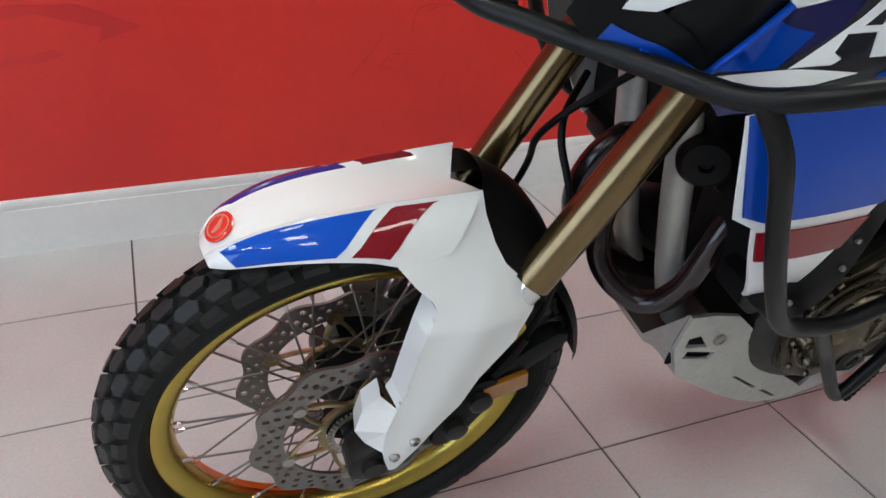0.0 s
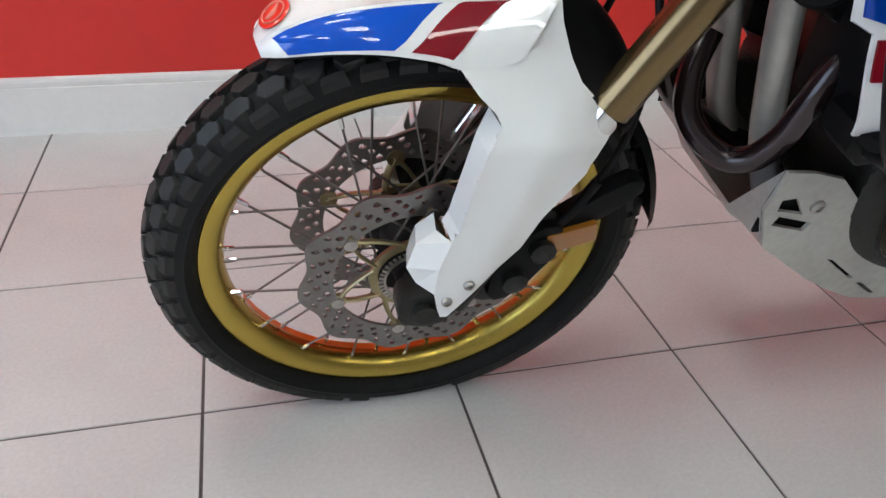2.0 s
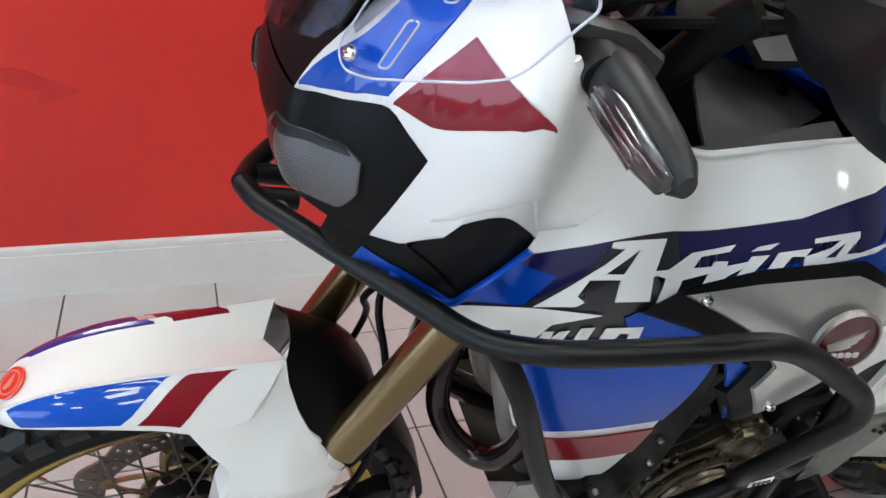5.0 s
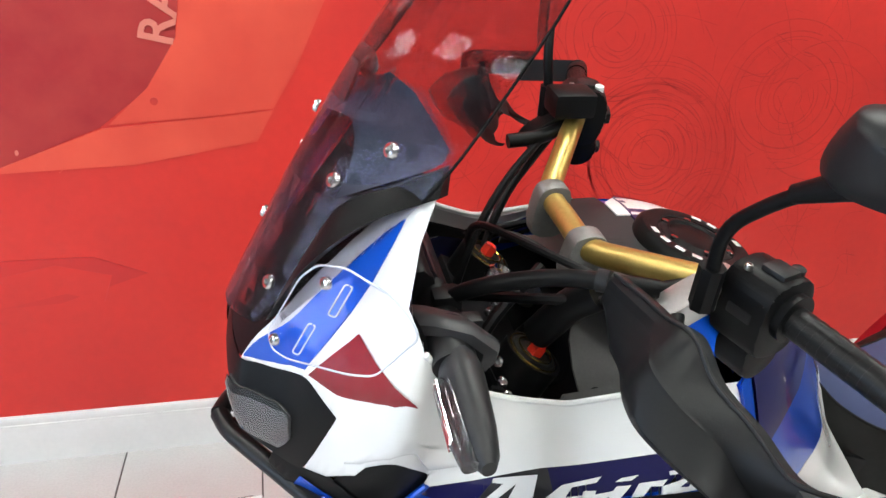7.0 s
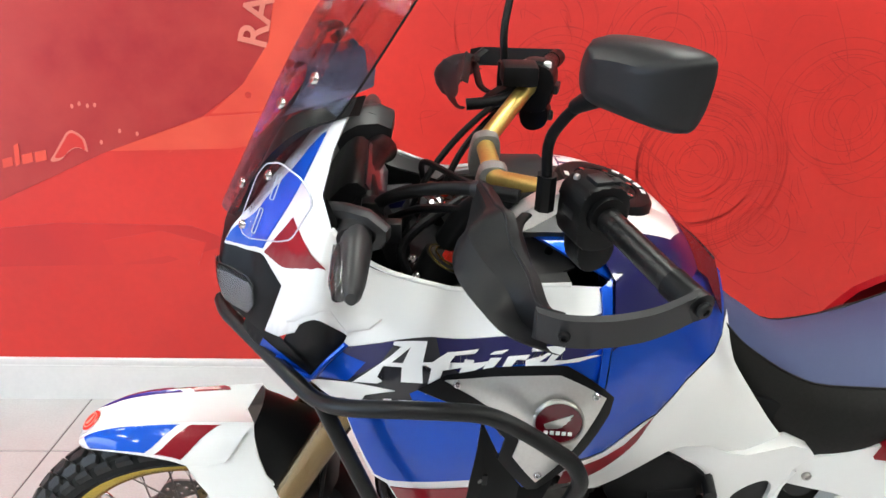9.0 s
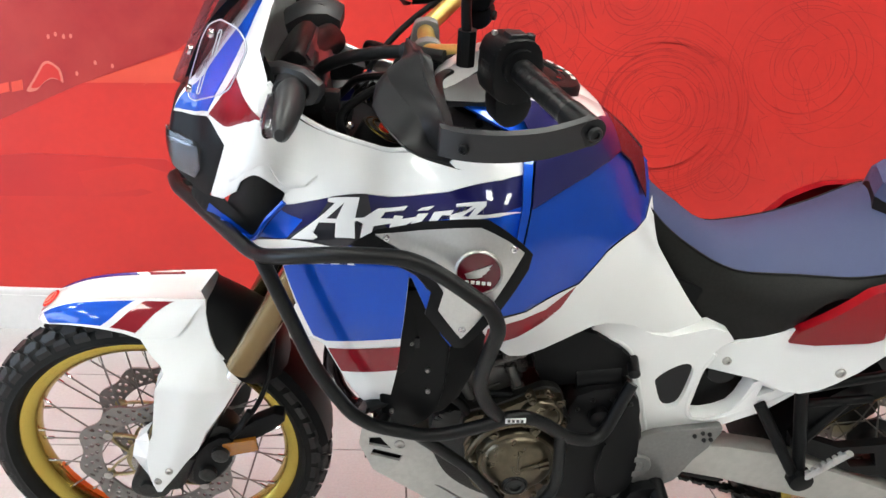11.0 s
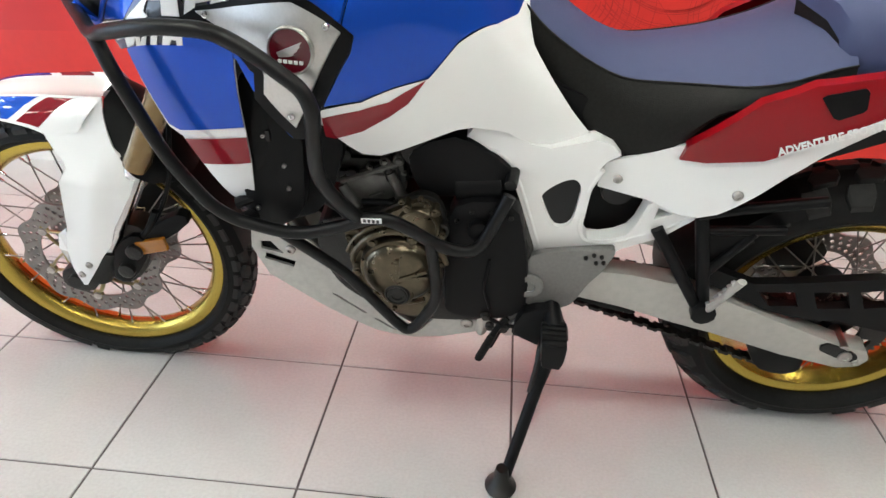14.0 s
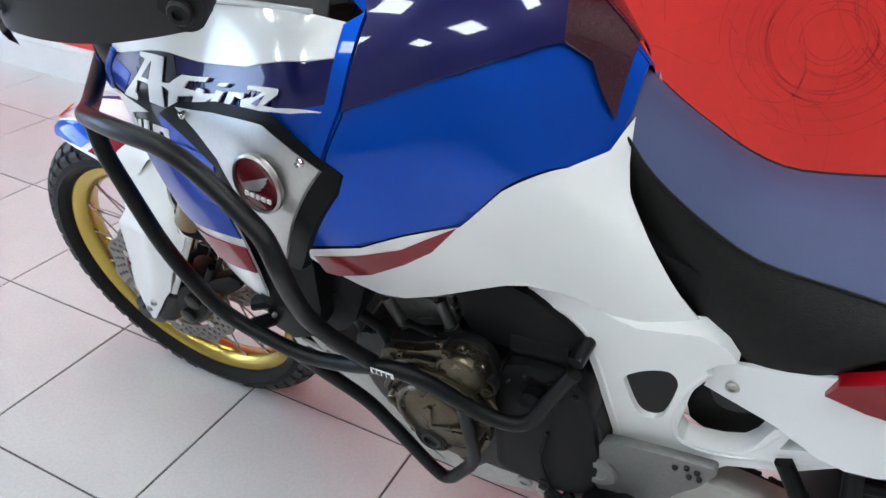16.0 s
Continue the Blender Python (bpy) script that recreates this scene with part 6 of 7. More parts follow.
# white angular shapes of the fairing's logo, and the band below it
for mir in (False, True):
    def mark(outline, mat="letter", off=0.0014):
        panel("logo_shape", outline, mat, shoulders[mir], off=off + 0.0012, thick=0.002, mirror=mir)
    mark([(0.312, 50.9), (0.364, 54.8), (0.378, 56.1), (0.367, 56.5), (0.368, 57.0), (0.412, 56.6), (0.407, 53.5), (0.406, 52.5), (0.407, 49.8), (0.378, 50.2), (0.379, 52.8), (0.354, 53.3), (0.346, 51.5), (0.353, 50.6), (0.346, 50.2)])
    mark([(0.366, 53.7), (0.390, 55.8), (0.380, 53.4)], "black_film", 0.0022)
    mark([(0.411, 47.7), (0.418, 52.3), (0.396, 53.3), (0.419, 53.3), (0.439, 54.9), (0.480, 55.3), (0.475, 54.6), (0.449, 54.4), (0.442, 53.2), (0.466, 53.1), (0.460, 52.4), (0.433, 51.9), (0.429, 50.0)])
    mark([(0.451, 50.3), (0.462, 53.7), (0.474, 53.5), (0.473, 53.0), (0.495, 53.2), (0.486, 52.4), (0.473, 51.7), (0.468, 50.4)])
    mark([(0.478, 50.8), (0.495, 53.7), (0.509, 53.6), (0.492, 51.2), (0.498, 50.9)])
    mark([(0.494, 54.3), (0.500, 54.7), (0.517, 54.8), (0.509, 54.2)])
    mark([(0.506, 51.3), (0.517, 53.7), (0.544, 53.7), (0.539, 52.9), (0.528, 53.1), (0.519, 51.7), (0.537, 51.9), (0.541, 51.5), (0.525, 51.0)])
    mark([(0.538, 51.7), (0.539, 52.9), (0.561, 53.5), (0.570, 54.2), (0.547, 54.2), (0.547, 54.7), (0.588, 54.9), (0.588, 54.2), (0.574, 52.6), (0.590, 52.6), (0.640, 53.9), (0.606, 52.4), (0.575, 51.9)])
    mark([(0.556, 52.5), (0.573, 53.8), (0.564, 52.4)], "navy", 0.0022)
    mark([(0.248, 53.1), (0.371, 48.6), (0.330, 48.1), (0.318, 46.0), (0.302, 46.0), (0.301, 47.9), (0.281, 48.4), (0.262, 51.0)])
    mark([(0.322, 45.1), (0.325, 47.2), (0.333, 47.1), (0.332, 45.9), (0.338, 47.0), (0.346, 47.0), (0.340, 45.0)])
    mark([(0.350, 45.1), (0.355, 47.2), (0.366, 47.1), (0.361, 44.9)])
    mark([(0.371, 44.6), (0.376, 46.8), (0.408, 46.5), (0.406, 44.3), (0.397, 44.5), (0.397, 45.7), (0.389, 45.9), (0.383, 44.6)])

# ---------------------------------------------------------------- frame, engine and running gear
FRAME = [(0.810, 0.755), (0.826, 0.782), (0.883, 0.776), (0.9226, 0.755), (0.956, 0.750), (1.028, 0.772), (1.058, 0.764), (1.074, 0.7455), (1.055, 0.733), (1.043, 0.7154), (1.0344, 0.661), (1.030, 0.590), (1.033, 0.570), (1.0420, 0.561), (1.064, 0.560), (1.089, 0.5667), (1.112, 0.5796), (1.1235, 0.600), (1.137, 0.650), (1.153, 0.656), (1.2317, 0.632), (1.173, 0.578), (1.103, 0.542), (1.05, 0.47), (0.985, 0.42), (0.945, 0.44), (0.922, 0.452), (0.926, 0.478), (0.951, 0.504), (0.949, 0.529), (0.911, 0.6435), (0.883, 0.713), (0.862, 0.726), (0.8408, 0.732)]
HOLE = smooth_loop([(0.9515, 0.6534), (0.9736, 0.6774), (1.0012, 0.6906), (1.0155, 0.6776), (1.0162, 0.6508), (1.0084, 0.5975), (0.9895, 0.5842), (0.9732, 0.5941), (0.9557, 0.6327)], 3)
GAP = [(1.1515, 0.6150), (1.1560, 0.6430), (1.1825, 0.6315)]
for side in (-1, 1):
    fr = part("frame_plate", plate(FRAME, side * 0.105, side * 0.138, holes=[HOLE, GAP]), M["white_satin"], bike, "white painted steel frame beside the footrest")
    # dark grey plate added to fill the hole, in place of what lies behind
    part("frame_inset", plate(HOLE, side * 0.108, side * 0.128), M["grey_plastic"], fr, "added dark grey fill in the frame hole")
    for edge, r in (([(0.842, 0.742), (0.866, 0.737), (0.893, 0.717), (0.920, 0.646), (0.957, 0.532), (0.958, 0.506)], 0.0055), ([(1.048, 0.712), (1.0265, 0.661), (1.022, 0.590), (1.034, 0.556), (1.064, 0.552), (1.095, 0.559), (1.165, 0.592), (1.222, 0.630)], 0.0055), ([(1.119, 0.585), (1.1325, 0.608), (1.146, 0.645)], 0.005)):
        part("frame_edge", tube([(x, side * 0.134, z) for x, z in edge], r, 0.02, 10), M["white_satin"], fr)
    heel = part("heel_plate", plate([(0.930, 0.481), (0.936, 0.516), (0.944, 0.534), (0.966, 0.544), (1.03, 0.556), (1.088, 0.565), (1.093, 0.560), (1.093, 0.549), (1.077, 0.508), (1.055, 0.474), (1.040, 0.438), (1.030, 0.418), (0.995, 0.396), (0.962, 0.397), (0.944, 0.412), (0.934, 0.440)], side * 0.150, side * 0.166, 0.004), M["heel"], bike, "grey metal heel guard")
    part("pivot_cap", lathe([(0.029, 0.0), (0.029, -0.007), (0.026, -0.010), (0.014, -0.010), (0.012, -0.008), (0.002, -0.008)], n=32), M["heel"], heel, at=Matrix.Translation((0.944, side * 0.164, 0.462)) @ (Matrix() if side < 0 else Matrix.Diagonal((1, -1, 1, 1))))
    for x, z in ((1.056, 0.548), (1.070, 0.545), (1.062, 0.530), (1.075, 0.532), (1.042, 0.540)):
        bolt(heel, (x, side * 0.166, z), 0.0042, "engine_grey", normal=(0, side, 0))
    peg = part("footrest", plate([(-0.018, -0.050), (0.016, -0.052), (0.022, -0.030), (0.024, 0.008), (-0.024, 0.008), (-0.022, -0.030)], side * 0.0, side * 0.072, 0.004), M["plastic"], bike, "ribbed black rider footrest", at=Matrix.Translation((1.000, side * 0.194, 0.392)))
    for k in range(5):
        part("rib", box(-0.023, 0.023, side * (0.010 + 0.013 * k) - 0.004, side * (0.010 + 0.013 * k) + 0.004, 0.007, 0.0115, 0.001), M["rubber"], peg)
    part("peg_bracket", tube([(-0.010, side * -0.060, 0.028), (-0.005, side * -0.015, 0.013), (0.0, side * 0.010, 0.0)], 0.017, 0.02, 10), M["plastic"], peg)
    # passenger footrest hanger
    hang = part("footrest_hanger", tube([(1.160, side * 0.143, 0.602), (1.268, side * 0.175, 0.436)], 0.0115, 0, 12), M["plastic"], bike, "black passenger footrest hanger")
    part("strut", tube([(1.231, side * 0.140, 0.640), (1.274, side * 0.170, 0.440)], 0.0125, 0, 12), M["plastic"], hang)
    part("strut", tube([(1.240, side * 0.142, 0.604), (1.39, side * 0.12, 0.601)], 0.009, 0, 10), M["plastic"], hang)
    part("strut", tube([(1.266, side * 0.150, 0.514), (1.335, side * 0.13, 0.598)], 0.009, 0, 10), M["plastic"], hang)
    part("web", plate([(1.245, 0.602), (1.34, 0.600), (1.268, 0.512)], side * 0.132, side * 0.136), M["plastic"], hang, smooth=False)
    part("strut", tube([(1.225, side * 0.145, 0.640), (1.30, side * 0.138, 0.655), (1.44, side * 0.12, 0.670)], 0.010, 0.02, 10), M["plastic"], hang)
    pp = part("passenger_footrest", tube([(1.274, side * 0.180, 0.440), (1.300, side * 0.235, 0.572)], 0.0085, 0, 12, flat=0.7), M["alu"], bike, "folded silver passenger footrest")
    for k in range(7):
        t = 0.2 + 0.11 * k
        p = Vector((1.274, side * 0.180, 0.440)).lerp(Vector((1.300, side * 0.235, 0.572)), t)
        part("tooth", box(-0.004, 0.004, -0.004, 0.004, -0.003, 0.013, 0.001), M["alu"], pp, at=Matrix.Translation(p) @ pose(0, 0, 0, 0, -40, 0))
    part("hanger_foot", plate(smooth_loop([(1.250, 0.432), (1.255, 0.462), (1.288, 0.462), (1.294, 0.435), (1.272, 0.420)], 2), side * 0.165, side * 0.192, 0.003), M["plastic"], hang)
    # swingarm
    sw = part("swingarm", plate([(0.985, 0.47), (1.02, 0.484), (1.055, 0.484), (1.14, 0.480), (1.228, 0.466), (1.343, 0.427), (1.464, 0.380), (1.575, 0.338), (1.625, 0.330), (1.640, 0.305), (1.625, 0.282), (1.584, 0.274), (1.466, 0.298), (1.321, 0.342), (1.24, 0.362), (1.134, 0.393), (1.03, 0.414), (0.99, 0.43)], side * 0.092, side * 0.136, 0.006), M["swing"], bike, "silver painted swingarm")
    part("axle_slot", plate(smooth_loop([(1.535, 0.325), (1.60, 0.300), (1.612, 0.312), (1.60, 0.325), (1.545, 0.345)], 2), side * 0.133, side * 0.141, 0.001), M["engine_grey"], sw)
    bolt(sw, (1.585, side * 0.143, 0.316), 0.014, "steel", "axle_nut", normal=(0, side, 0))
    bolt(sw, (1.612, side * 0.138, 0.300), 0.008, "steel", normal=(0, side, 0))
part("rear_axle", tube([(WB, -0.14, 0.33), (WB, 0.14, 0.33)], 0.012, 0, 16), M["steel"], bike)
# chain with its guards
link = part("chain_link", plate(smooth_loop([(-0.0095, -0.0045), (0.0, -0.003), (0.0095, -0.0045), (0.0125, 0), (0.0095, 0.0045), (0.0, 0.003), (-0.0095, 0.0045), (-0.0125, 0)], 1), -0.009, 0.009), M["engine_grey"], rear_wheel)
RUN = [((0.985, 0.385), (1.49, 0.216)), ((0.985, 0.488), (1.52, 0.405))]
made = False
for (xa, za), (xb, zb) in RUN:
    n = int(math.hypot(xb - xa, zb - za) / 0.0165)
    ang = math.degrees(math.atan2(zb - za, xb - xa))
    for k in range(n):
        t = (k + 0.5) / n
        m = Matrix.Translation((xa + (xb - xa) * t - WB, -0.088 + (0.003 if k % 2 else -0.003), za + (zb - za) * t - 0.004 * math.sin(math.pi * t) * (za < 0.45) - R_AXLE.z)) @ pose(0, 0, 0, 0, -ang, 0)
        if not made:
            link.matrix_basis, made = m, True
        else:
            like(link, m)
sprocket = polar_plate(0.045, 0.098, lambda a, r: (r > 0.078 and (r < 0.090 or math.cos(42 * a) > 0)) or r < 0.055 or math.cos(5 * a) > 0.3, 210, 8, 0.008)
sprocket.transform(Matrix.Translation((0, -0.088, 0)))
part("sprocket", sprocket, M["engine_grey"], rear_wheel)
part("chain_slider", plate(smooth_loop([(0.99, 0.42), (1.15, 0.365), (1.16, 0.348), (1.06, 0.372), (0.985, 0.40)], 2), -0.105, -0.070, 0.002), M["plastic"], bike, "black chain slider")
part("chain_guide", plate(smooth_loop([(1.40, 0.315), (1.44, 0.322), (1.52, 0.285), (1.53, 0.235), (1.505, 0.215), (1.45, 0.225), (1.42, 0.265)], 2), -0.112, -0.062, 0.004), M["plastic"], bike, "black chain guide under the swingarm")
hugger = loft([[(WB + q * 0.350 * math.cos(a), y, 0.335 + q * 0.350 * math.sin(a)) for y, q in ((-0.105, 0.93), (-0.10, 1.02), (-0.05, 1.05), (0, 1.06), (0.05, 1.05), (0.10, 1.02), (0.105, 0.93), (0.09, 1.0), (0.0, 1.045), (-0.09, 1.0))] for a in np.linspace(radians(118), radians(172), 14)], closed=True)
part("rear_hugger", hugger, M["plastic"], bike, "black rear wheel hugger")
CUTS = [[(1.383, 0.4524), (1.449, 0.460), (1.466, 0.424), (1.412, 0.4195)], [(1.484, 0.4615), (1.545, 0.4708), (1.562, 0.430), (1.502, 0.4225)], [(1.566, 0.4731), (1.610, 0.482), (1.6265, 0.440), (1.586, 0.4325)]]
part("chain_guard", plate([(1.262, 0.500), (1.298, 0.497), (1.37, 0.472), (1.439, 0.481), (1.595, 0.508), (1.66, 0.50), (1.70, 0.44), (1.690, 0.372), (1.656, 0.374), (1.555, 0.3905), (1.466, 0.3936), (1.407, 0.4071), (1.34, 0.440), (1.27, 0.470)], -0.124, -0.104, holes=CUTS), M["plastic"], bike, "black chain guard with cut-outs")
part("rear_brake_caliper", plate(smooth_loop([(1.46, 0.37), (1.45, 0.42), (1.50, 0.45), (1.56, 0.44), (1.57, 0.40), (1.52, 0.36)], 2), 0.055, 0.10, 0.005), M["engine_grey"], bike)
part("rear_mudguard", loft([[(1.40 + 0.33 * t, y, 0.80 + 0.10 * math.sin(1.8 * t) - 0.02 * (abs(y) / 0.09) ** 2) for y in np.linspace(-0.09, 0.09, 7)] for t in np.linspace(0, 1, 8)]), M["plastic"], bike, "black rear inner mudguard")

# crash bars: one welded frame on each side
UP = [(0.088, 0.0, 0.955), (0.100, -0.030, 0.953), (0.263, -0.241, 0.955), (0.305, -0.282, 0.980), (0.394, -0.320, 1.012), (0.484, -0.327, 1.014), (0.536, -0.329, 0.985), (0.600, -0.341, 0.943), (0.613, -0.347, 0.915), (0.606, -0.334, 0.863), (0.598, -0.310, 0.783), (0.619, -0.285, 0.718), (0.648, -0.262, 0.668)]
DOWN = [(0.272, -0.250, 0.960), (0.296, -0.271, 0.918), (0.352, -0.281, 0.773), (0.405, -0.277, 0.684), (0.438, -0.270, 0.652), (0.537, -0.265, 0.623), (0.618, -0.265, 0.649), (0.677, -0.265, 0.678), (0.721, -0.247, 0.647), (0.787, -0.228, 0.587), (0.845, -0.210, 0.567), (0.894, -0.174, 0.672)]
LOOP = [(0.510, -0.264, 0.630), (0.610, -0.235, 0.520), (0.700, -0.229, 0.395), (0.720, -0.228, 0.375), (0.736, -0.228, 0.385), (0.776, -0.226, 0.455), (0.774, -0.233, 0.520), (0.764, -0.236, 0.606)]
for side in (-1, 1):
    flip = Matrix.Diagonal((1, -side, 1, 1))
    for i, (path, bend, r) in enumerate(((UP, 0.05, 0.0115), (DOWN, 0.045, 0.0113), (LOOP, 0.03, 0.0104))):
        bm = tube(path, r, bend, 16)
        bm.transform(flip)
        if i == 0:
            cb = part("crash_bar", bm, M["tube"], bike, "black tubular crash bar round the fairing")
        else:
            part("bar_tube", bm, M["tube"], cb)
    for p, q in (((0.445, -0.270, 0.650), (0.48, -0.17, 0.61)), ((0.894, -0.174, 0.692), (0.90, -0.12, 0.70)), ((0.14, -0.02, 0.945), (0.10, -0.02, 0.952))):
        bm = tube([p, q], 0.011, 0, 10)
        bm.transform(flip)
        part("bar_mount", bm, M["tube"], cb)
    bm = plate([(-0.017, -0.005), (0.017, -0.005), (0.017, 0.005), (-0.017, 0.005)], -0.0006, 0.0006)
    bm.transform(flip @ Matrix.Translation((0.672, -0.2782, 0.677)) @ pose(0, 0, 0, 0, -4, 0))
    part("maker_label", bm, M["letter"], cb, "small white label on the bar", smooth=False)
    for k in range(4):
        bm = plate([(-0.0022, -0.0028), (0.0022, -0.0028), (0.0022, 0.0028), (-0.0022, 0.0028)], -0.0012, 0.0)
        bm.transform(flip @ Matrix.Translation((0.672 - 0.011 + 0.0072 * k, -0.2788, 0.677)) @ pose(0, 0, 0, 0, -4, 0))
        part("label_bar", bm, M["letter_dark"], cb, smooth=False)
bolt(cb, (0.122, -0.032, 0.946), 0.009, "steel", normal=(-0.6, -0.8, 0))

# engine
crank = part("crankcase", plate(smooth_loop([(0.545, 0.56), (0.585, 0.588), (0.70, 0.602), (0.78, 0.605), (0.86, 0.635), (0.93, 0.58), (0.95, 0.44), (0.88, 0.36), (0.72, 0.345), (0.60, 0.40), (0.55, 0.48)], 4), -0.165, 0.165, 0.012), M["engine_grey"], bike, "dark cast engine block")
cyl = part("cylinder", plate(smooth_loop([(0.575, 0.63), (0.562, 0.70), (0.590, 0.80), (0.66, 0.83), (0.735, 0.80), (0.735, 0.66)], 2), -0.118, 0.118, 0.008), M["engine_grey"], bike, "grey cast cylinder and head")
for k, z in enumerate((0.66, 0.69, 0.72)):
    part("casting_rib", box(0.575 + 0.003 * k, 0.725, -0.127, -0.115, z, z + 0.006, 0.002), M["engine_grey"], cyl)
for x, z in ((0.60, 0.70), (0.655, 0.715), (0.70, 0.73), (0.61, 0.66), (0.69, 0.69)):
    part("casting_boss", lathe([(0.012, 0.006), (0.011, -0.012), (0.006, -0.014)], n=12), M["engine_grey"], cyl, at=Matrix.Translation((x, -0.118, z)))
part("casting_web", tube([(0.69, -0.124, 0.74), (0.705, -0.128, 0.66)], 0.010, 0, 8), M["engine_grey"], cyl)
part("casting_web", tube([(0.665, -0.124, 0.735), (0.68, -0.128, 0.655)], 0.008, 0, 8), M["engine_grey"], cyl)
cover = part("clutch_cover", lathe([(0.074, 0.03), (0.074, -0.008), (0.071, -0.014), (0.066, -0.016), (0.064, -0.022), (0.056, -0.028), (0.040, -0.032), (0.020, -0.034), (0.004, -0.0345)], n=56), M["engine_bronze"], bike, "bronze coloured clutch cover", at=Matrix.Translation((0.704, -0.190, 0.503)))
part("cover_cap", lathe([(0.024, 0.0), (0.024, -0.010), (0.021, -0.013), (0.0185, -0.011), (0.017, -0.013), (0.011, -0.014), (0.010, -0.010), (0.002, -0.010)], n=28), M["engine_grey"], cover, "dark round inspection cap", at=Matrix.Translation((-0.002, -0.024, -0.040)))
part("cap_ring", lathe([(0.031, 0.004), (0.031, -0.006), (0.0285, -0.008), (0.026, -0.006), (0.026, 0.004)], n=28), M["engine_bronze"], cover, at=Matrix.Translation((-0.002, -0.024, -0.040)))
for a in (18, 72, 128, 188, 236, 318):
    lug = part("cover_lug", lathe([(0.0105, 0.02), (0.0105, -0.010), (0.009, -0.012), (0.0065, -0.012), (0.0065, -0.016), (0.003, -0.017)], n=14), M["engine_bronze"], cover, at=Matrix.Translation((0.079 * math.cos(radians(a)), 0, 0.079 * math.sin(radians(a)))))
for turn, length in ((0, 0.046), (66, 0.058), (80, 0.056)):
    part("cover_spoke", plate([(-0.0025, 0.002), (0.0025, 0.002), (0.0038, length), (-0.0038, length)], -0.037, -0.028, 0.001), M["engine_bronze"], cover, at=pose(0, 0, 0, 0, turn, 0))
GEAR = smooth_loop([(0.603, 0.582), (0.606, 0.53), (0.611, 0.475), (0.632, 0.411), (0.675, 0.381), (0.728, 0.366), (0.767, 0.406), (0.782, 0.462), (0.776, 0.534), (0.783, 0.590), (0.766, 0.638), (0.735, 0.648), (0.705, 0.632), (0.66, 0.606)], 3)
gear = part("engine_side_cover", plate(GEAR, -0.182, -0.150, 0.007), M["engine_bronze"], bike, "bronze coloured engine side cover")
part("cover_flange", plate([(0.69 + (x - 0.69) * 1.05, 0.51 + (z - 0.51) * 1.05) for x, z in GEAR], -0.168, -0.150, 0.003), M["engine_grey"], gear)
for r, y, a0, a1, w in ((0.088, -0.196, 14, 172, 0.0062), (0.101, -0.188, 28, 165, 0.0045), (0.090, -0.190, 196, 300, 0.005)):
    part("cover_arch", tube([(0.704 + r * math.cos(radians(a)), y, 0.503 + r * math.sin(radians(a))) for a in np.linspace(a0, a1, 22)], w, 0, 8), M["engine_bronze"], gear)
for k, (x0, z0, x1, z1) in enumerate(((0.622, 0.585, 0.648, 0.560), (0.612, 0.545, 0.636, 0.535), (0.617, 0.500, 0.640, 0.497), (0.775, 0.548, 0.790, 0.535))):
    part("cover_rib", tube([(x0, -0.186, z0), (x1, -0.190, z1)], 0.0035, 0, 8), M["engine_bronze"], gear)
upper = part("generator_cover", lathe([(0.040, 0.03), (0.040, -0.006), (0.037, -0.011), (0.033, -0.012), (0.031, -0.009), (0.026, -0.010), (0.012, -0.012), (0.002, -0.012)], n=36), M["engine_bronze"], bike, "small round bronze engine cover", at=Matrix.Translation((0.738, -0.182, 0.600)))
for a in (-20, 50, 118, 190):
    part("cover_lug", lathe([(0.008, 0.02), (0.008, -0.006), (0.0055, -0.008), (0.0055, -0.011), (0.002, -0.012)], n=12), M["engine_bronze"], upper, at=Matrix.Translation((0.044 * math.cos(radians(a)), -0.002, 0.044 * math.sin(radians(a)))))
part("pump_neck", tube([(0.700, -0.172, 0.646), (0.735, -0.178, 0.655), (0.768, -0.172, 0.640), (0.776, -0.160, 0.615)], 0.0125, 0.02, 12), M["engine_bronze"], upper, "bronze water pump neck")
for x, z in ((0.708, 0.652), (0.742, 0.660), (0.772, 0.634)):
    bolt(upper, (x - 0.738, -0.004, z - 0.600), 0.0062, "engine_bronze")
part("oil_pipe_union", lathe([(0.0175, 0.02), (0.0175, -0.010), (0.0145, -0.012), (0.012, -0.010), (0.011, -0.004), (0.002, -0.004)], n=20), M["engine_grey"], upper, "dark hose clamp", at=Matrix.Translation((0.037, 0.006, -0.010)))
part("cover_fin", plate([(0.768, 0.590), (0.781, 0.592), (0.789, 0.540), (0.785, 0.538)], -0.192, -0.176, 0.001), M["engine_bronze"], gear)
part("casting_face", plate([(0.594, 0.652), (0.668, 0.690), (0.700, 0.692), (0.709, 0.640), (0.704, 0.622), (0.622, 0.584), (0.600, 0.600), (0.590, 0.635)], -0.126, -0.110, 0.004), M["cast"], cyl, "grey cast cylinder face")
part("head_flange", tube([(0.590, -0.129, 0.646), (0.640, -0.130, 0.668), (0.694, -0.129, 0.692)], 0.0062, 0, 8), M["cast"], cyl)
for xa, za, xb, zb in ((0.591, 0.638, 0.622, 0.583), (0.680, 0.672, 0.702, 0.618)):
    part("head_stud", tube([(xa, -0.130, za), (xb, -0.133, zb)], 0.0092, 0, 12), M["cast"], cyl)
    part("stud_foot", tube([(xb - 0.004, -0.133, zb + 0.010), (xb + 0.001, -0.134, zb - 0.003)], 0.0125, 0, 8), M["cast"], cyl)
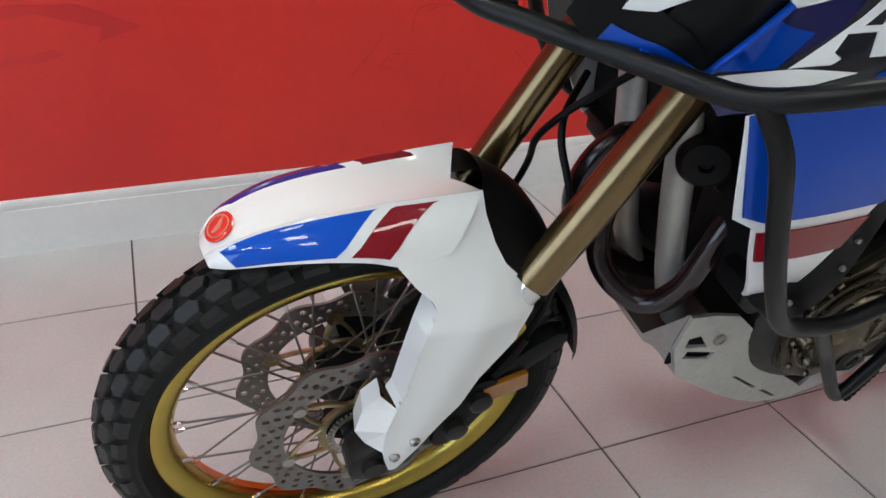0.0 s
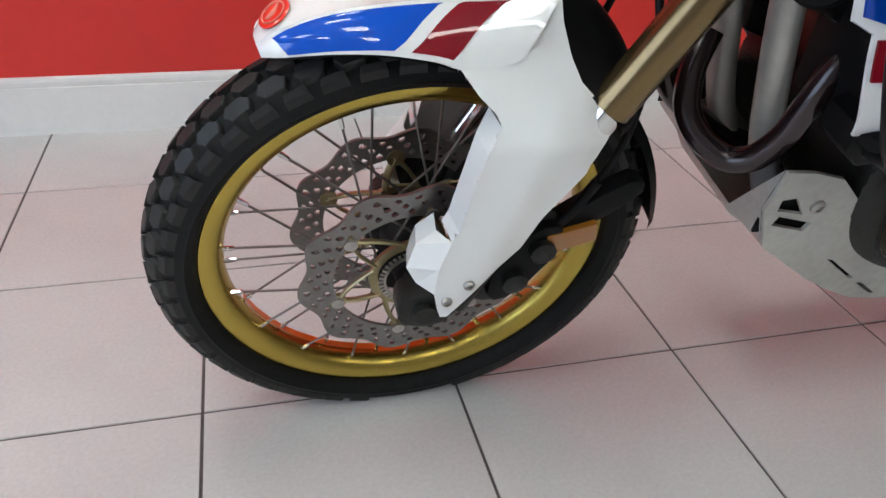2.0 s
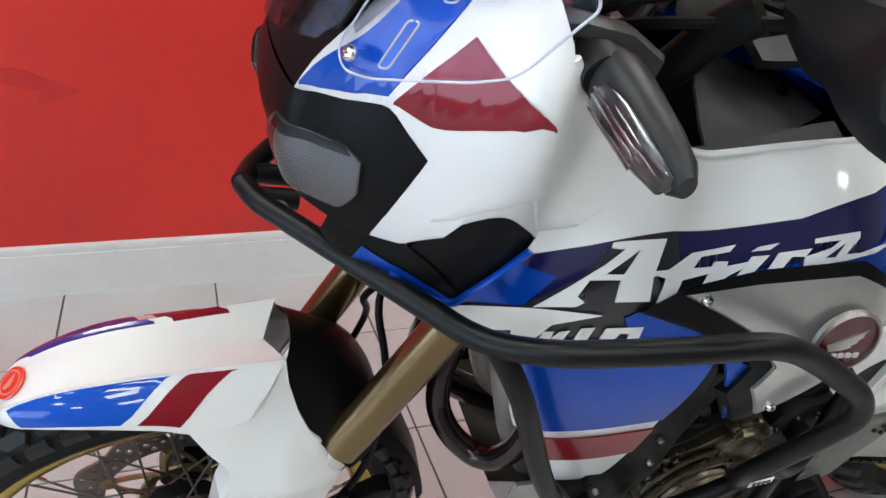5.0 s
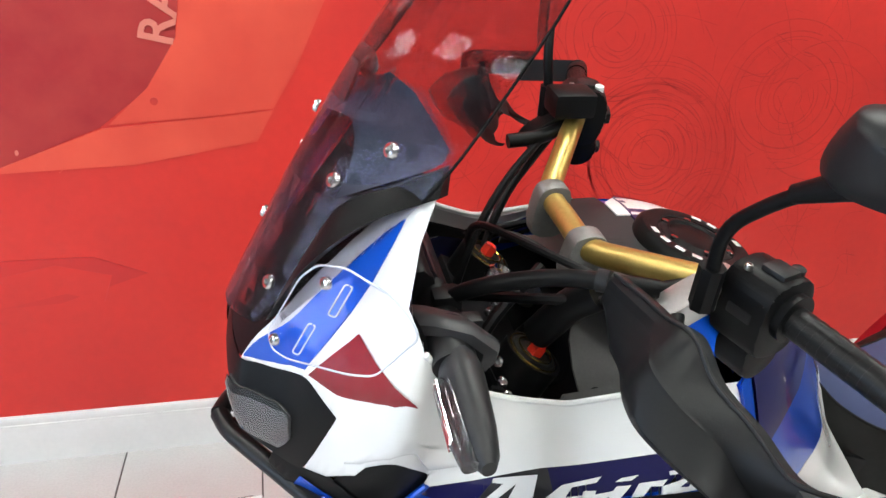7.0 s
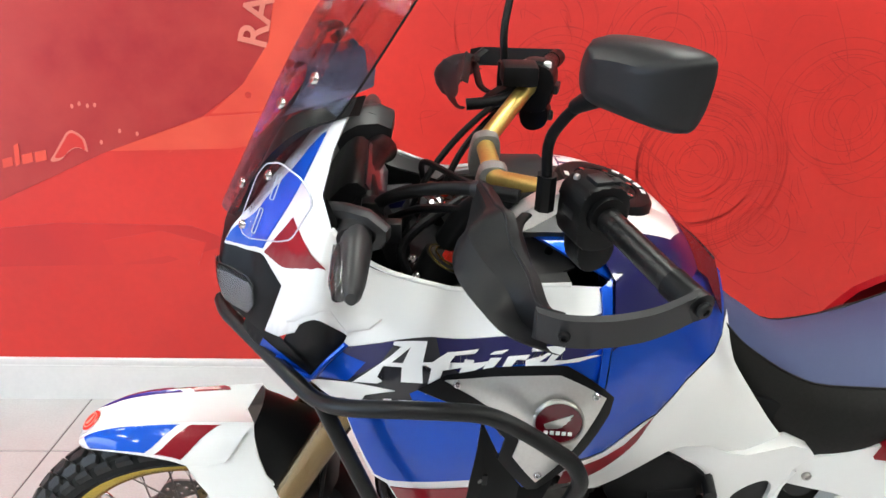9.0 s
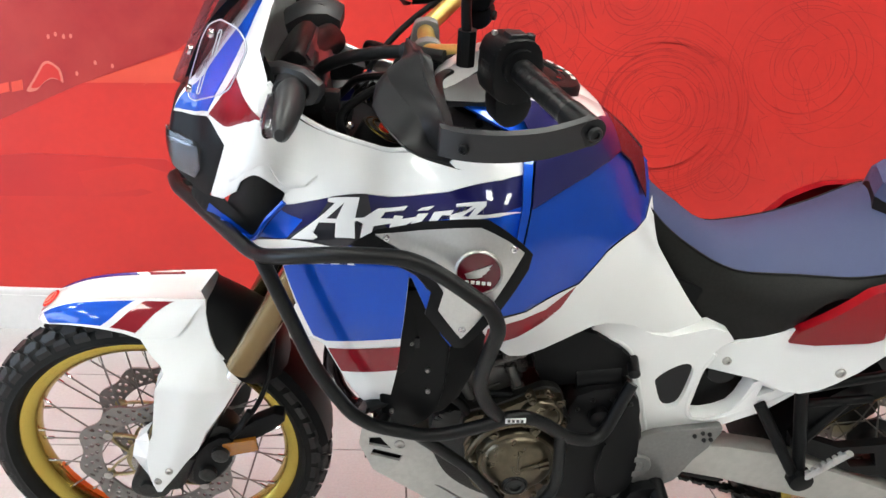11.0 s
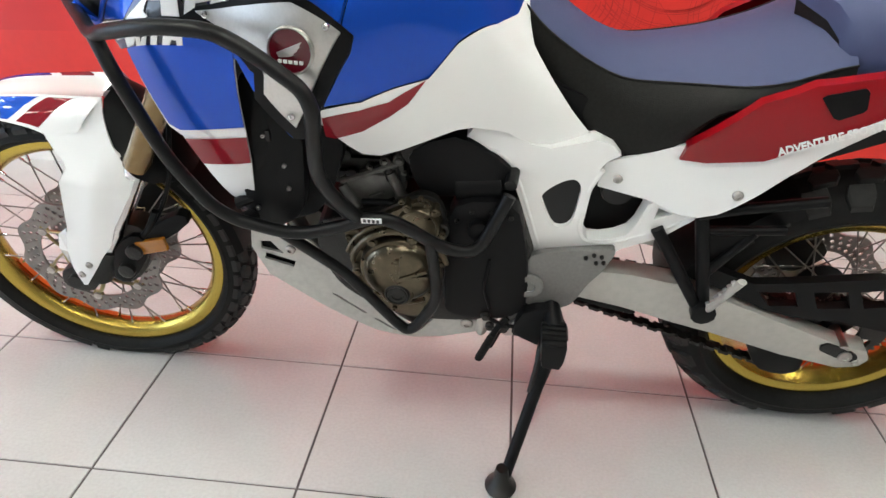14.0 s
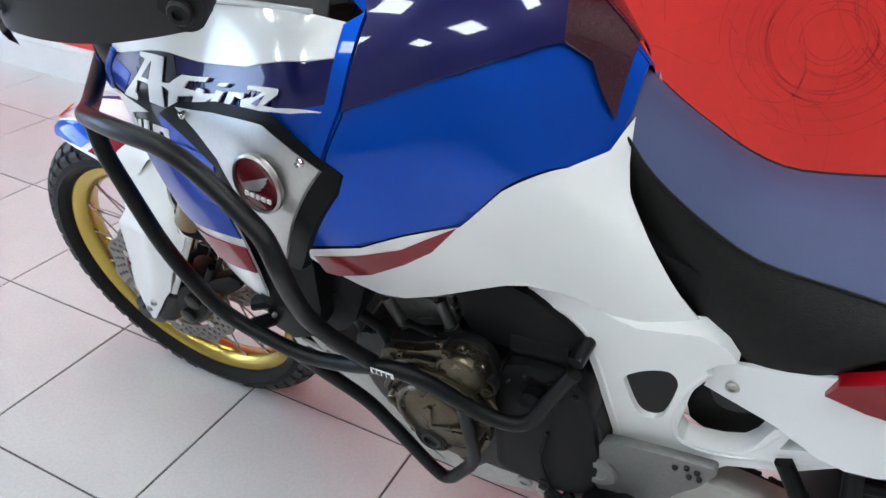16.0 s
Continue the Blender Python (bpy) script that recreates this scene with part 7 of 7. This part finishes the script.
for x, z, r in ((0.672, 0.697, 0.010), (0.697, 0.702, 0.011), (0.645, 0.684, 0.007), (0.706, 0.676, 0.006)):
    part("head_bolt", lathe([(r, 0.008), (r, -0.006), (r * 0.8, -0.008), (r * 0.5, -0.006), (r * 0.45, -0.010), (0.001, -0.010)], n=12), M["cast"], cyl, at=Matrix.Translation((x, -0.130, z)))
part("casting_rib", tube([(0.640, -0.127, 0.612), (0.668, -0.128, 0.626)], 0.003, 0, 8), M["cast"], cyl)
for x, z in ((0.805, 0.610), (0.83, 0.632), (0.865, 0.635), (0.90, 0.625)):
    bolt(crank, (x, -0.175, z), 0.0045, "engine_grey")
for pts, r in (([(0.63, -0.14, 0.61), (0.68, -0.155, 0.625), (0.73, -0.165, 0.615), (0.77, -0.17, 0.625)], 0.006), ([(0.56, -0.17, 0.64), (0.60, -0.16, 0.60), (0.62, -0.17, 0.56)], 0.009)):
    part("engine_hose", tube(pts, r, 0.02, 10), M["plastic"], bike, "black rubber hose")
part("pivot_casting", plate(smooth_loop([(0.847, 0.353), (0.876, 0.359), (0.877, 0.325), (0.863, 0.300), (0.848, 0.317)], 2), -0.158, -0.135, 0.004), M["alu"], bike, "bright cast pivot under the engine")
part("pivot_casting", plate(smooth_loop([(0.906, 0.337), (0.930, 0.361), (0.953, 0.357), (0.946, 0.329), (0.920, 0.306), (0.901, 0.312)], 2), -0.156, -0.132, 0.004), M["alu"], bike)
part("cover_line", tube([(0.875, -0.182, 0.405), (0.86, -0.184, 0.46), (0.868, -0.182, 0.53)], 0.003, 0.02, 6), M["plastic"], bike)
part("throttle_body", lathe([(0.036, 0.02), (0.038, 0.0), (0.034, -0.022), (0.020, -0.026), (0.002, -0.027)], n=28), M["engine_grey"], bike, at=Matrix.Translation((0.735, -0.118, 0.728)))
for x, z in ((0.609, 0.560), (0.640, 0.592), (0.773, 0.52), (0.777, 0.463), (0.752, 0.395), (0.690, 0.388), (0.640, 0.420), (0.617, 0.48)):
    bolt(gear, (x, -0.184, z), 0.0058, "engine_bronze")
part("side_box", plate(smooth_loop([(0.716, 0.700), (0.722, 0.735), (0.793, 0.768), (0.846, 0.744), (0.890, 0.712), (0.906, 0.674), (0.86, 0.655), (0.775, 0.638), (0.732, 0.655)], 2), -0.150, -0.06, 0.012), M["plastic"], bike, "smooth black airbox side")
part("sprocket_cover", plate(smooth_loop([(0.785, 0.53), (0.80, 0.64), (0.90, 0.65), (0.93, 0.57), (0.945, 0.42), (0.90, 0.372), (0.80, 0.372), (0.785, 0.42)], 3), -0.175, -0.12, 0.010), M["plastic"], bike, "black sprocket cover")
part("starter", tube([(0.80, -0.13, 0.655), (0.88, -0.13, 0.665)], 0.03, 0, 16), M["plastic"], bike)
part("sensor", lathe([(0.018, 0), (0.02, -0.02), (0.012, -0.024)], n=16), M["plastic"], bike, at=Matrix.Translation((0.845, -0.172, 0.60)))
pedal = part("gear_pedal", tube([(0.912, -0.170, 0.372), (0.893, -0.176, 0.350), (0.884, -0.177, 0.322)], 0.0068, 0.015, 10), M["plastic"], bike, "black gear shift pedal with ribbed rubber")
part("pedal_rubber", tube([(0.886, -0.178, 0.330), (0.8605, -0.176, 0.254)], 0.0092, 0, 12, flat=0.8), M["rubber"], pedal)
part("pedal_rubber", tube([(0.903, -0.168, 0.352), (0.882, -0.164, 0.282)], 0.0062, 0, 10), M["rubber"], pedal)
for k in range(6):
    c = Vector((0.886, -0.178, 0.330)).lerp(Vector((0.8605, -0.176, 0.254)), (k + 0.8) / 6.6)
    part("pedal_rib", tube([c, c + Vector((-0.0014, 0, -0.004))], 0.0100, 0, 12, flat=0.85), M["rubber"], pedal)
linkage = part("shift_linkage", tube([(0.902, -0.160, 0.347), (0.925, -0.160, 0.378), (0.942, -0.155, 0.405)], 0.0085, 0.01, 10), M["heel"], bike, "worn silver shift linkage")
part("link_arm", plate(smooth_loop([(0.858, 0.392), (0.878, 0.398), (0.892, 0.376), (0.886, 0.352), (0.872, 0.340), (0.862, 0.356)], 2), -0.172, -0.158, 0.003), M["alu"], linkage)
part("link_arm", plate(smooth_loop([(0.918, 0.352), (0.945, 0.380), (0.952, 0.372), (0.934, 0.336), (0.920, 0.335)], 2), -0.166, -0.154, 0.003), M["alu"], linkage)
part("link_rod", tube([(0.868, -0.176, 0.378), (0.905, -0.176, 0.356), (0.940, -0.172, 0.352)], 0.0042, 0, 8), M["plastic"], linkage)
for x, z, r in ((0.868, 0.380, 0.010), (0.878, 0.352, 0.009), (0.906, 0.350, 0.0105), (0.932, 0.345, 0.010)):
    part("link_joint", lathe([(r, 0.012), (r, -0.006), (r * 0.7, -0.009), (r * 0.7, -0.012), (r * 0.3, -0.013)], n=12), M["engine_grey"], linkage, at=Matrix.Translation((x, -0.172, z)))
# radiators and their shrouds
for side in (-1, 1):
    rad = part("radiator", plate(smooth_loop([(0.455, 0.62), (0.445, 0.86), (0.505, 0.90), (0.555, 0.86), (0.555, 0.70), (0.53, 0.63)], 2), side * 0.06, side * 0.235, 0.008), M["plastic"], bike, "black radiator with ribbed shroud")
    lower_edge = [(0.486, 0.218, 0.925), (0.480, 0.243, 0.80), (0.474, 0.228, 0.70), (0.462, 0.205, 0.640)]
    rear_edge = [(0.575, 0.205, 0.93), (0.590, 0.190, 0.83), (0.575, 0.170, 0.72), (0.540, 0.165, 0.635)]
    sheet = []
    for p, q in zip(spline(lower_edge, 10), spline(rear_edge, 10)):
        sheet.append([Vector((v.x, side * v.y, v.z)) for v in (p, p.lerp(q, 0.12) + Vector((0, 0.006, 0)), p.lerp(q, 0.5) + Vector((0, 0.004, 0)), p.lerp(q, 0.9), q, q + Vector((0, -0.03, 0)))])
    part("side_shroud", loft(sheet), M["plastic"], rad, "smooth black radiator shroud")
    for x, y, z in ((0.505, 0.236, 0.80), (0.51, 0.228, 0.745), (0.52, 0.216, 0.70)):
        part("clip", box(-0.004, 0.004, -0.003, 0.003, -0.010, 0.010, 0.001), M["grey_plastic"], rad, at=Matrix.Translation((x, side * y, z)))
    part("shroud_brace", tube([(0.43, side * 0.23, 0.655), (0.52, side * 0.20, 0.685), (0.60, side * 0.18, 0.73)], 0.016, 0.02, 10, flat=0.6), M["plastic"], rad)
    part("shroud_lower", plate(smooth_loop([(0.43, 0.66), (0.46, 0.60), (0.56, 0.625), (0.60, 0.70), (0.62, 0.80), (0.56, 0.80), (0.52, 0.70)], 2), side * 0.15, side * 0.205, 0.006), M["plastic"], rad)
    for x, z in ((0.497, 0.80), (0.525, 0.745), (0.528, 0.70), (0.47, 0.655)):
        bolt(rad, (x, side * 0.237, z), 0.004, "steel", normal=(0, side, 0))
    part("down_tube", tube([(0.375, side * 0.062, 0.83), (0.405, side * 0.062, 0.70), (0.455, side * 0.062, 0.53), (0.50, side * 0.062, 0.44)], 0.021, 0.05, 14, flat=0.8), M["swing"], bike, "silver frame down tube")
    if side > 0:
        part("exhaust_header", tube([(0.56, 0.045, 0.72), (0.44, 0.045, 0.75), (0.352, 0.05, 0.70), (0.328, 0.05, 0.62), (0.365, 0.052, 0.54), (0.47, 0.055, 0.455), (0.62, 0.05, 0.40)], 0.0185, 0.08, 16), M["pipe"], bike, "heat stained exhaust header pipe")
part("exhaust_header", tube([(0.374, 0.020, 0.647), (0.352, 0.000, 0.604), (0.351, -0.020, 0.557), (0.366, -0.050, 0.531), (0.396, -0.080, 0.516), (0.416, -0.100, 0.531), (0.433, -0.115, 0.573), (0.442, -0.118, 0.632), (0.462, -0.112, 0.690), (0.510, -0.100, 0.730), (0.580, -0.085, 0.735)], 0.0175, 0.06, 16), M["pipe"], bike, "heat stained exhaust header pipe")
part("horn", lathe([(0.036, 0.012), (0.036, -0.008), (0.028, -0.016), (0.010, -0.018), (0.008, -0.012), (0.002, -0.012)], n=28), M["plastic"], bike, "round black horn", at=Matrix.Translation((0.400, -0.092, 0.775)) @ pose(0, 0, 0, 0, 0, -35))
part("front_block", plate(smooth_loop([(0.36, 0.92), (0.40, 0.78), (0.47, 0.70), (0.56, 0.80), (0.60, 1.0), (0.46, 1.05), (0.36, 1.0)], 2), -0.10, 0.10, 0.01), M["plastic"], bike, "black ducting behind the fork")
part("mid_block", plate(smooth_loop([(0.55, 0.80), (0.58, 1.02), (0.80, 1.02), (0.90, 0.88), (0.86, 0.76), (0.72, 0.74)], 2), -0.115, 0.115, 0.01), M["plastic"], bike)
part("seat_base", plate(smooth_loop([(0.90, 0.80), (0.92, 0.86), (1.05, 0.815), (1.20, 0.82), (1.25, 0.80), (1.10, 0.745), (0.98, 0.745)], 2), -0.10, 0.10, 0.005), M["plastic"], bike)
# skid plate
rows = []
for y in np.linspace(-0.155, 0.155, 21):
    k = min(1.0, (1 - abs(y) / 0.155) * 2.0)
    edge = [(0.420 + 0.015 * k, 0.560 - 0.125 * k), (0.413 + 0.030 * k, 0.500 - 0.085 * k), (0.440 + 0.030 * k, 0.432 - 0.036 * k), (0.546, 0.354 - 0.014 * k), (0.600, 0.322 - 0.010 * k), (0.649, 0.298 - 0.006 * k), (0.725, 0.287 - 0.006 * k), (0.849, 0.318 - 0.006 * k)]
    rows.append([(x, y, z) for x, z in edge])
skid = part("skid_plate", loft(rows), M["skid"], bike, "worn aluminium skid plate under the engine")
for side in (-1, 1):
    wing = [(0.420, 0.560), (0.413, 0.500), (0.440, 0.432), (0.546, 0.354), (0.600, 0.322), (0.649, 0.298), (0.70, 0.289), (0.725, 0.287), (0.776, 0.294), (0.849, 0.318), (0.852, 0.350), (0.815, 0.356), (0.775, 0.360), (0.740, 0.310), (0.672, 0.365), (0.611, 0.419), (0.575, 0.450), (0.553, 0.474), (0.548, 0.505), (0.508, 0.542), (0.46, 0.556)]
    slots = [[(0.432, 0.515), (0.452, 0.517), (0.474, 0.487), (0.432, 0.497)], [(0.440, 0.487), (0.496, 0.470), (0.490, 0.455), (0.435, 0.472)], [(0.560, 0.393), (0.571, 0.390), (0.630, 0.345), (0.622, 0.345)], [(0.642, 0.332), (0.652, 0.331), (0.690, 0.303), (0.682, 0.303)]]
    part("skid_wing", plate(wing, side * 0.156, side * 0.162, holes=slots), M["skid"], skid)
    # black sheets added behind the slots, standing in for the shade inside
    part("slot_backing", box(0.424, 0.505, side * 0.148 - 0.002, side * 0.148 + 0.002, 0.450, 0.524), M["plastic"], skid, smooth=False)
    part("slot_backing", plate([(0.552, 0.392), (0.575, 0.396), (0.700, 0.312), (0.640, 0.315)], side * 0.146, side * 0.150), M["plastic"], skid, smooth=False)
    bolt(skid, (0.489, side * 0.163, 0.500), 0.010, "steel", normal=(0, side, 0))
    bolt(skid, (0.832, side * 0.163, 0.340), 0.013, "steel", normal=(0, side, 0))
# side stand
st = part("side_stand", tube([(1.000, -0.172, 0.365), (0.990, -0.215, 0.275), (0.930, -0.362, 0.106)], 0.0215, 0.03, 14, r_end=0.0115), M["plastic"], bike, "black side stand with worn foot")
part("stand_bracket", plate(smooth_loop([(0.940, 0.405), (0.985, 0.42), (1.010, 0.405), (1.022, 0.368), (1.036, 0.338), (1.012, 0.338), (0.985, 0.318), (0.955, 0.330), (0.925, 0.352)], 2), -0.188, -0.150, 0.004), M["plastic"], st)
foot = lathe([(0.004, 0.0), (0.030, 0.001), (0.032, 0.006), (0.026, 0.012), (0.016, 0.030), (0.012, 0.05)], "z", 24)
foot.transform(LEANING.inverted() @ Matrix.Translation((0.821, -0.361, 0.0)) @ Matrix.Diagonal((1.0, 1.25, 1, 1)))
part("stand_foot", foot, M["engine_grey"], st)
part("stand_spring", tube([(0.985, -0.196, 0.335), (0.968, -0.245, 0.245)], 0.006, 0, 10), M["engine_grey"], st)
bolt(st, (0.992, -0.189, 0.345), 0.010, "steel")
# reflector and hoses at the front
part("side_reflector", plate([(0.150, 0.447), (0.214, 0.463), (0.219, 0.433), (0.156, 0.415)], -0.122, -0.112, 0.002), M["amber"], bike, "amber side reflector")
part("reflector_bracket", plate(smooth_loop([(0.145, 0.44), (0.18, 0.475), (0.25, 0.52), (0.27, 0.50), (0.21, 0.45), (0.155, 0.42)], 2), -0.111, -0.085, 0.003), M["plastic"], bike)
part("brake_hose", tube([(0.16, -0.10, 0.44), (0.235, -0.095, 0.55), (0.255, -0.06, 0.70), (0.24, 0.0, 0.78), (0.30, 0.05, 0.82)], 0.005, 0.06, 10), M["plastic"], bike)
part("brake_hose", tube([(0.16, 0.10, 0.44), (0.235, 0.095, 0.55), (0.26, 0.07, 0.68), (0.235, 0.035, 0.74), (0.25, 0.0, 0.80), (0.32, -0.02, 0.86)], 0.005, 0.05, 10), M["plastic"], bike)

# ---------------------------------------------------------------- floor tiles
g, T = 0.0026, FLOOR_GAP
tile_mesh = {}


def tile(x0, x1, y0, y1):
    w, d = round(x1 - x0, 3), round(y1 - y0, 3)
    if (w, d) not in tile_mesh:
        bm = bmesh.new()
        lo = [bm.verts.new((x, y, -0.004)) for x, y in ((g, g), (w - g, g), (w - g, d - g), (g, d - g))]
        mi = [bm.verts.new((x, y, -0.0006)) for x, y in ((g, g), (w - g, g), (w - g, d - g), (g, d - g))]
        k = g + 0.001
        hi = [bm.verts.new((x, y, 0.0)) for x, y in ((k, k), (w - k, k), (w - k, d - k), (k, d - k))]
        for a, b in ((lo, mi), (mi, hi)):
            for i in range(4):
                bm.faces.new((a[i], a[(i + 1) % 4], b[(i + 1) % 4], b[i]))
        bm.faces.new(hi)
        o = part("floor_tile", bm, M["tile"], floor, smooth=False, at=Matrix.Translation((x0, y0, 0)))
        tile_mesh[(w, d)] = o
    else:
        like(tile_mesh[(w, d)], Matrix.Translation((x0, y0, 0)), floor)


for i in range(-10, 10):
    for j in range(-9, 3):
        tile(i * T, (i + 1) * T, max(j * T, Y0), min((j + 1) * T, Y1 - 0.002))
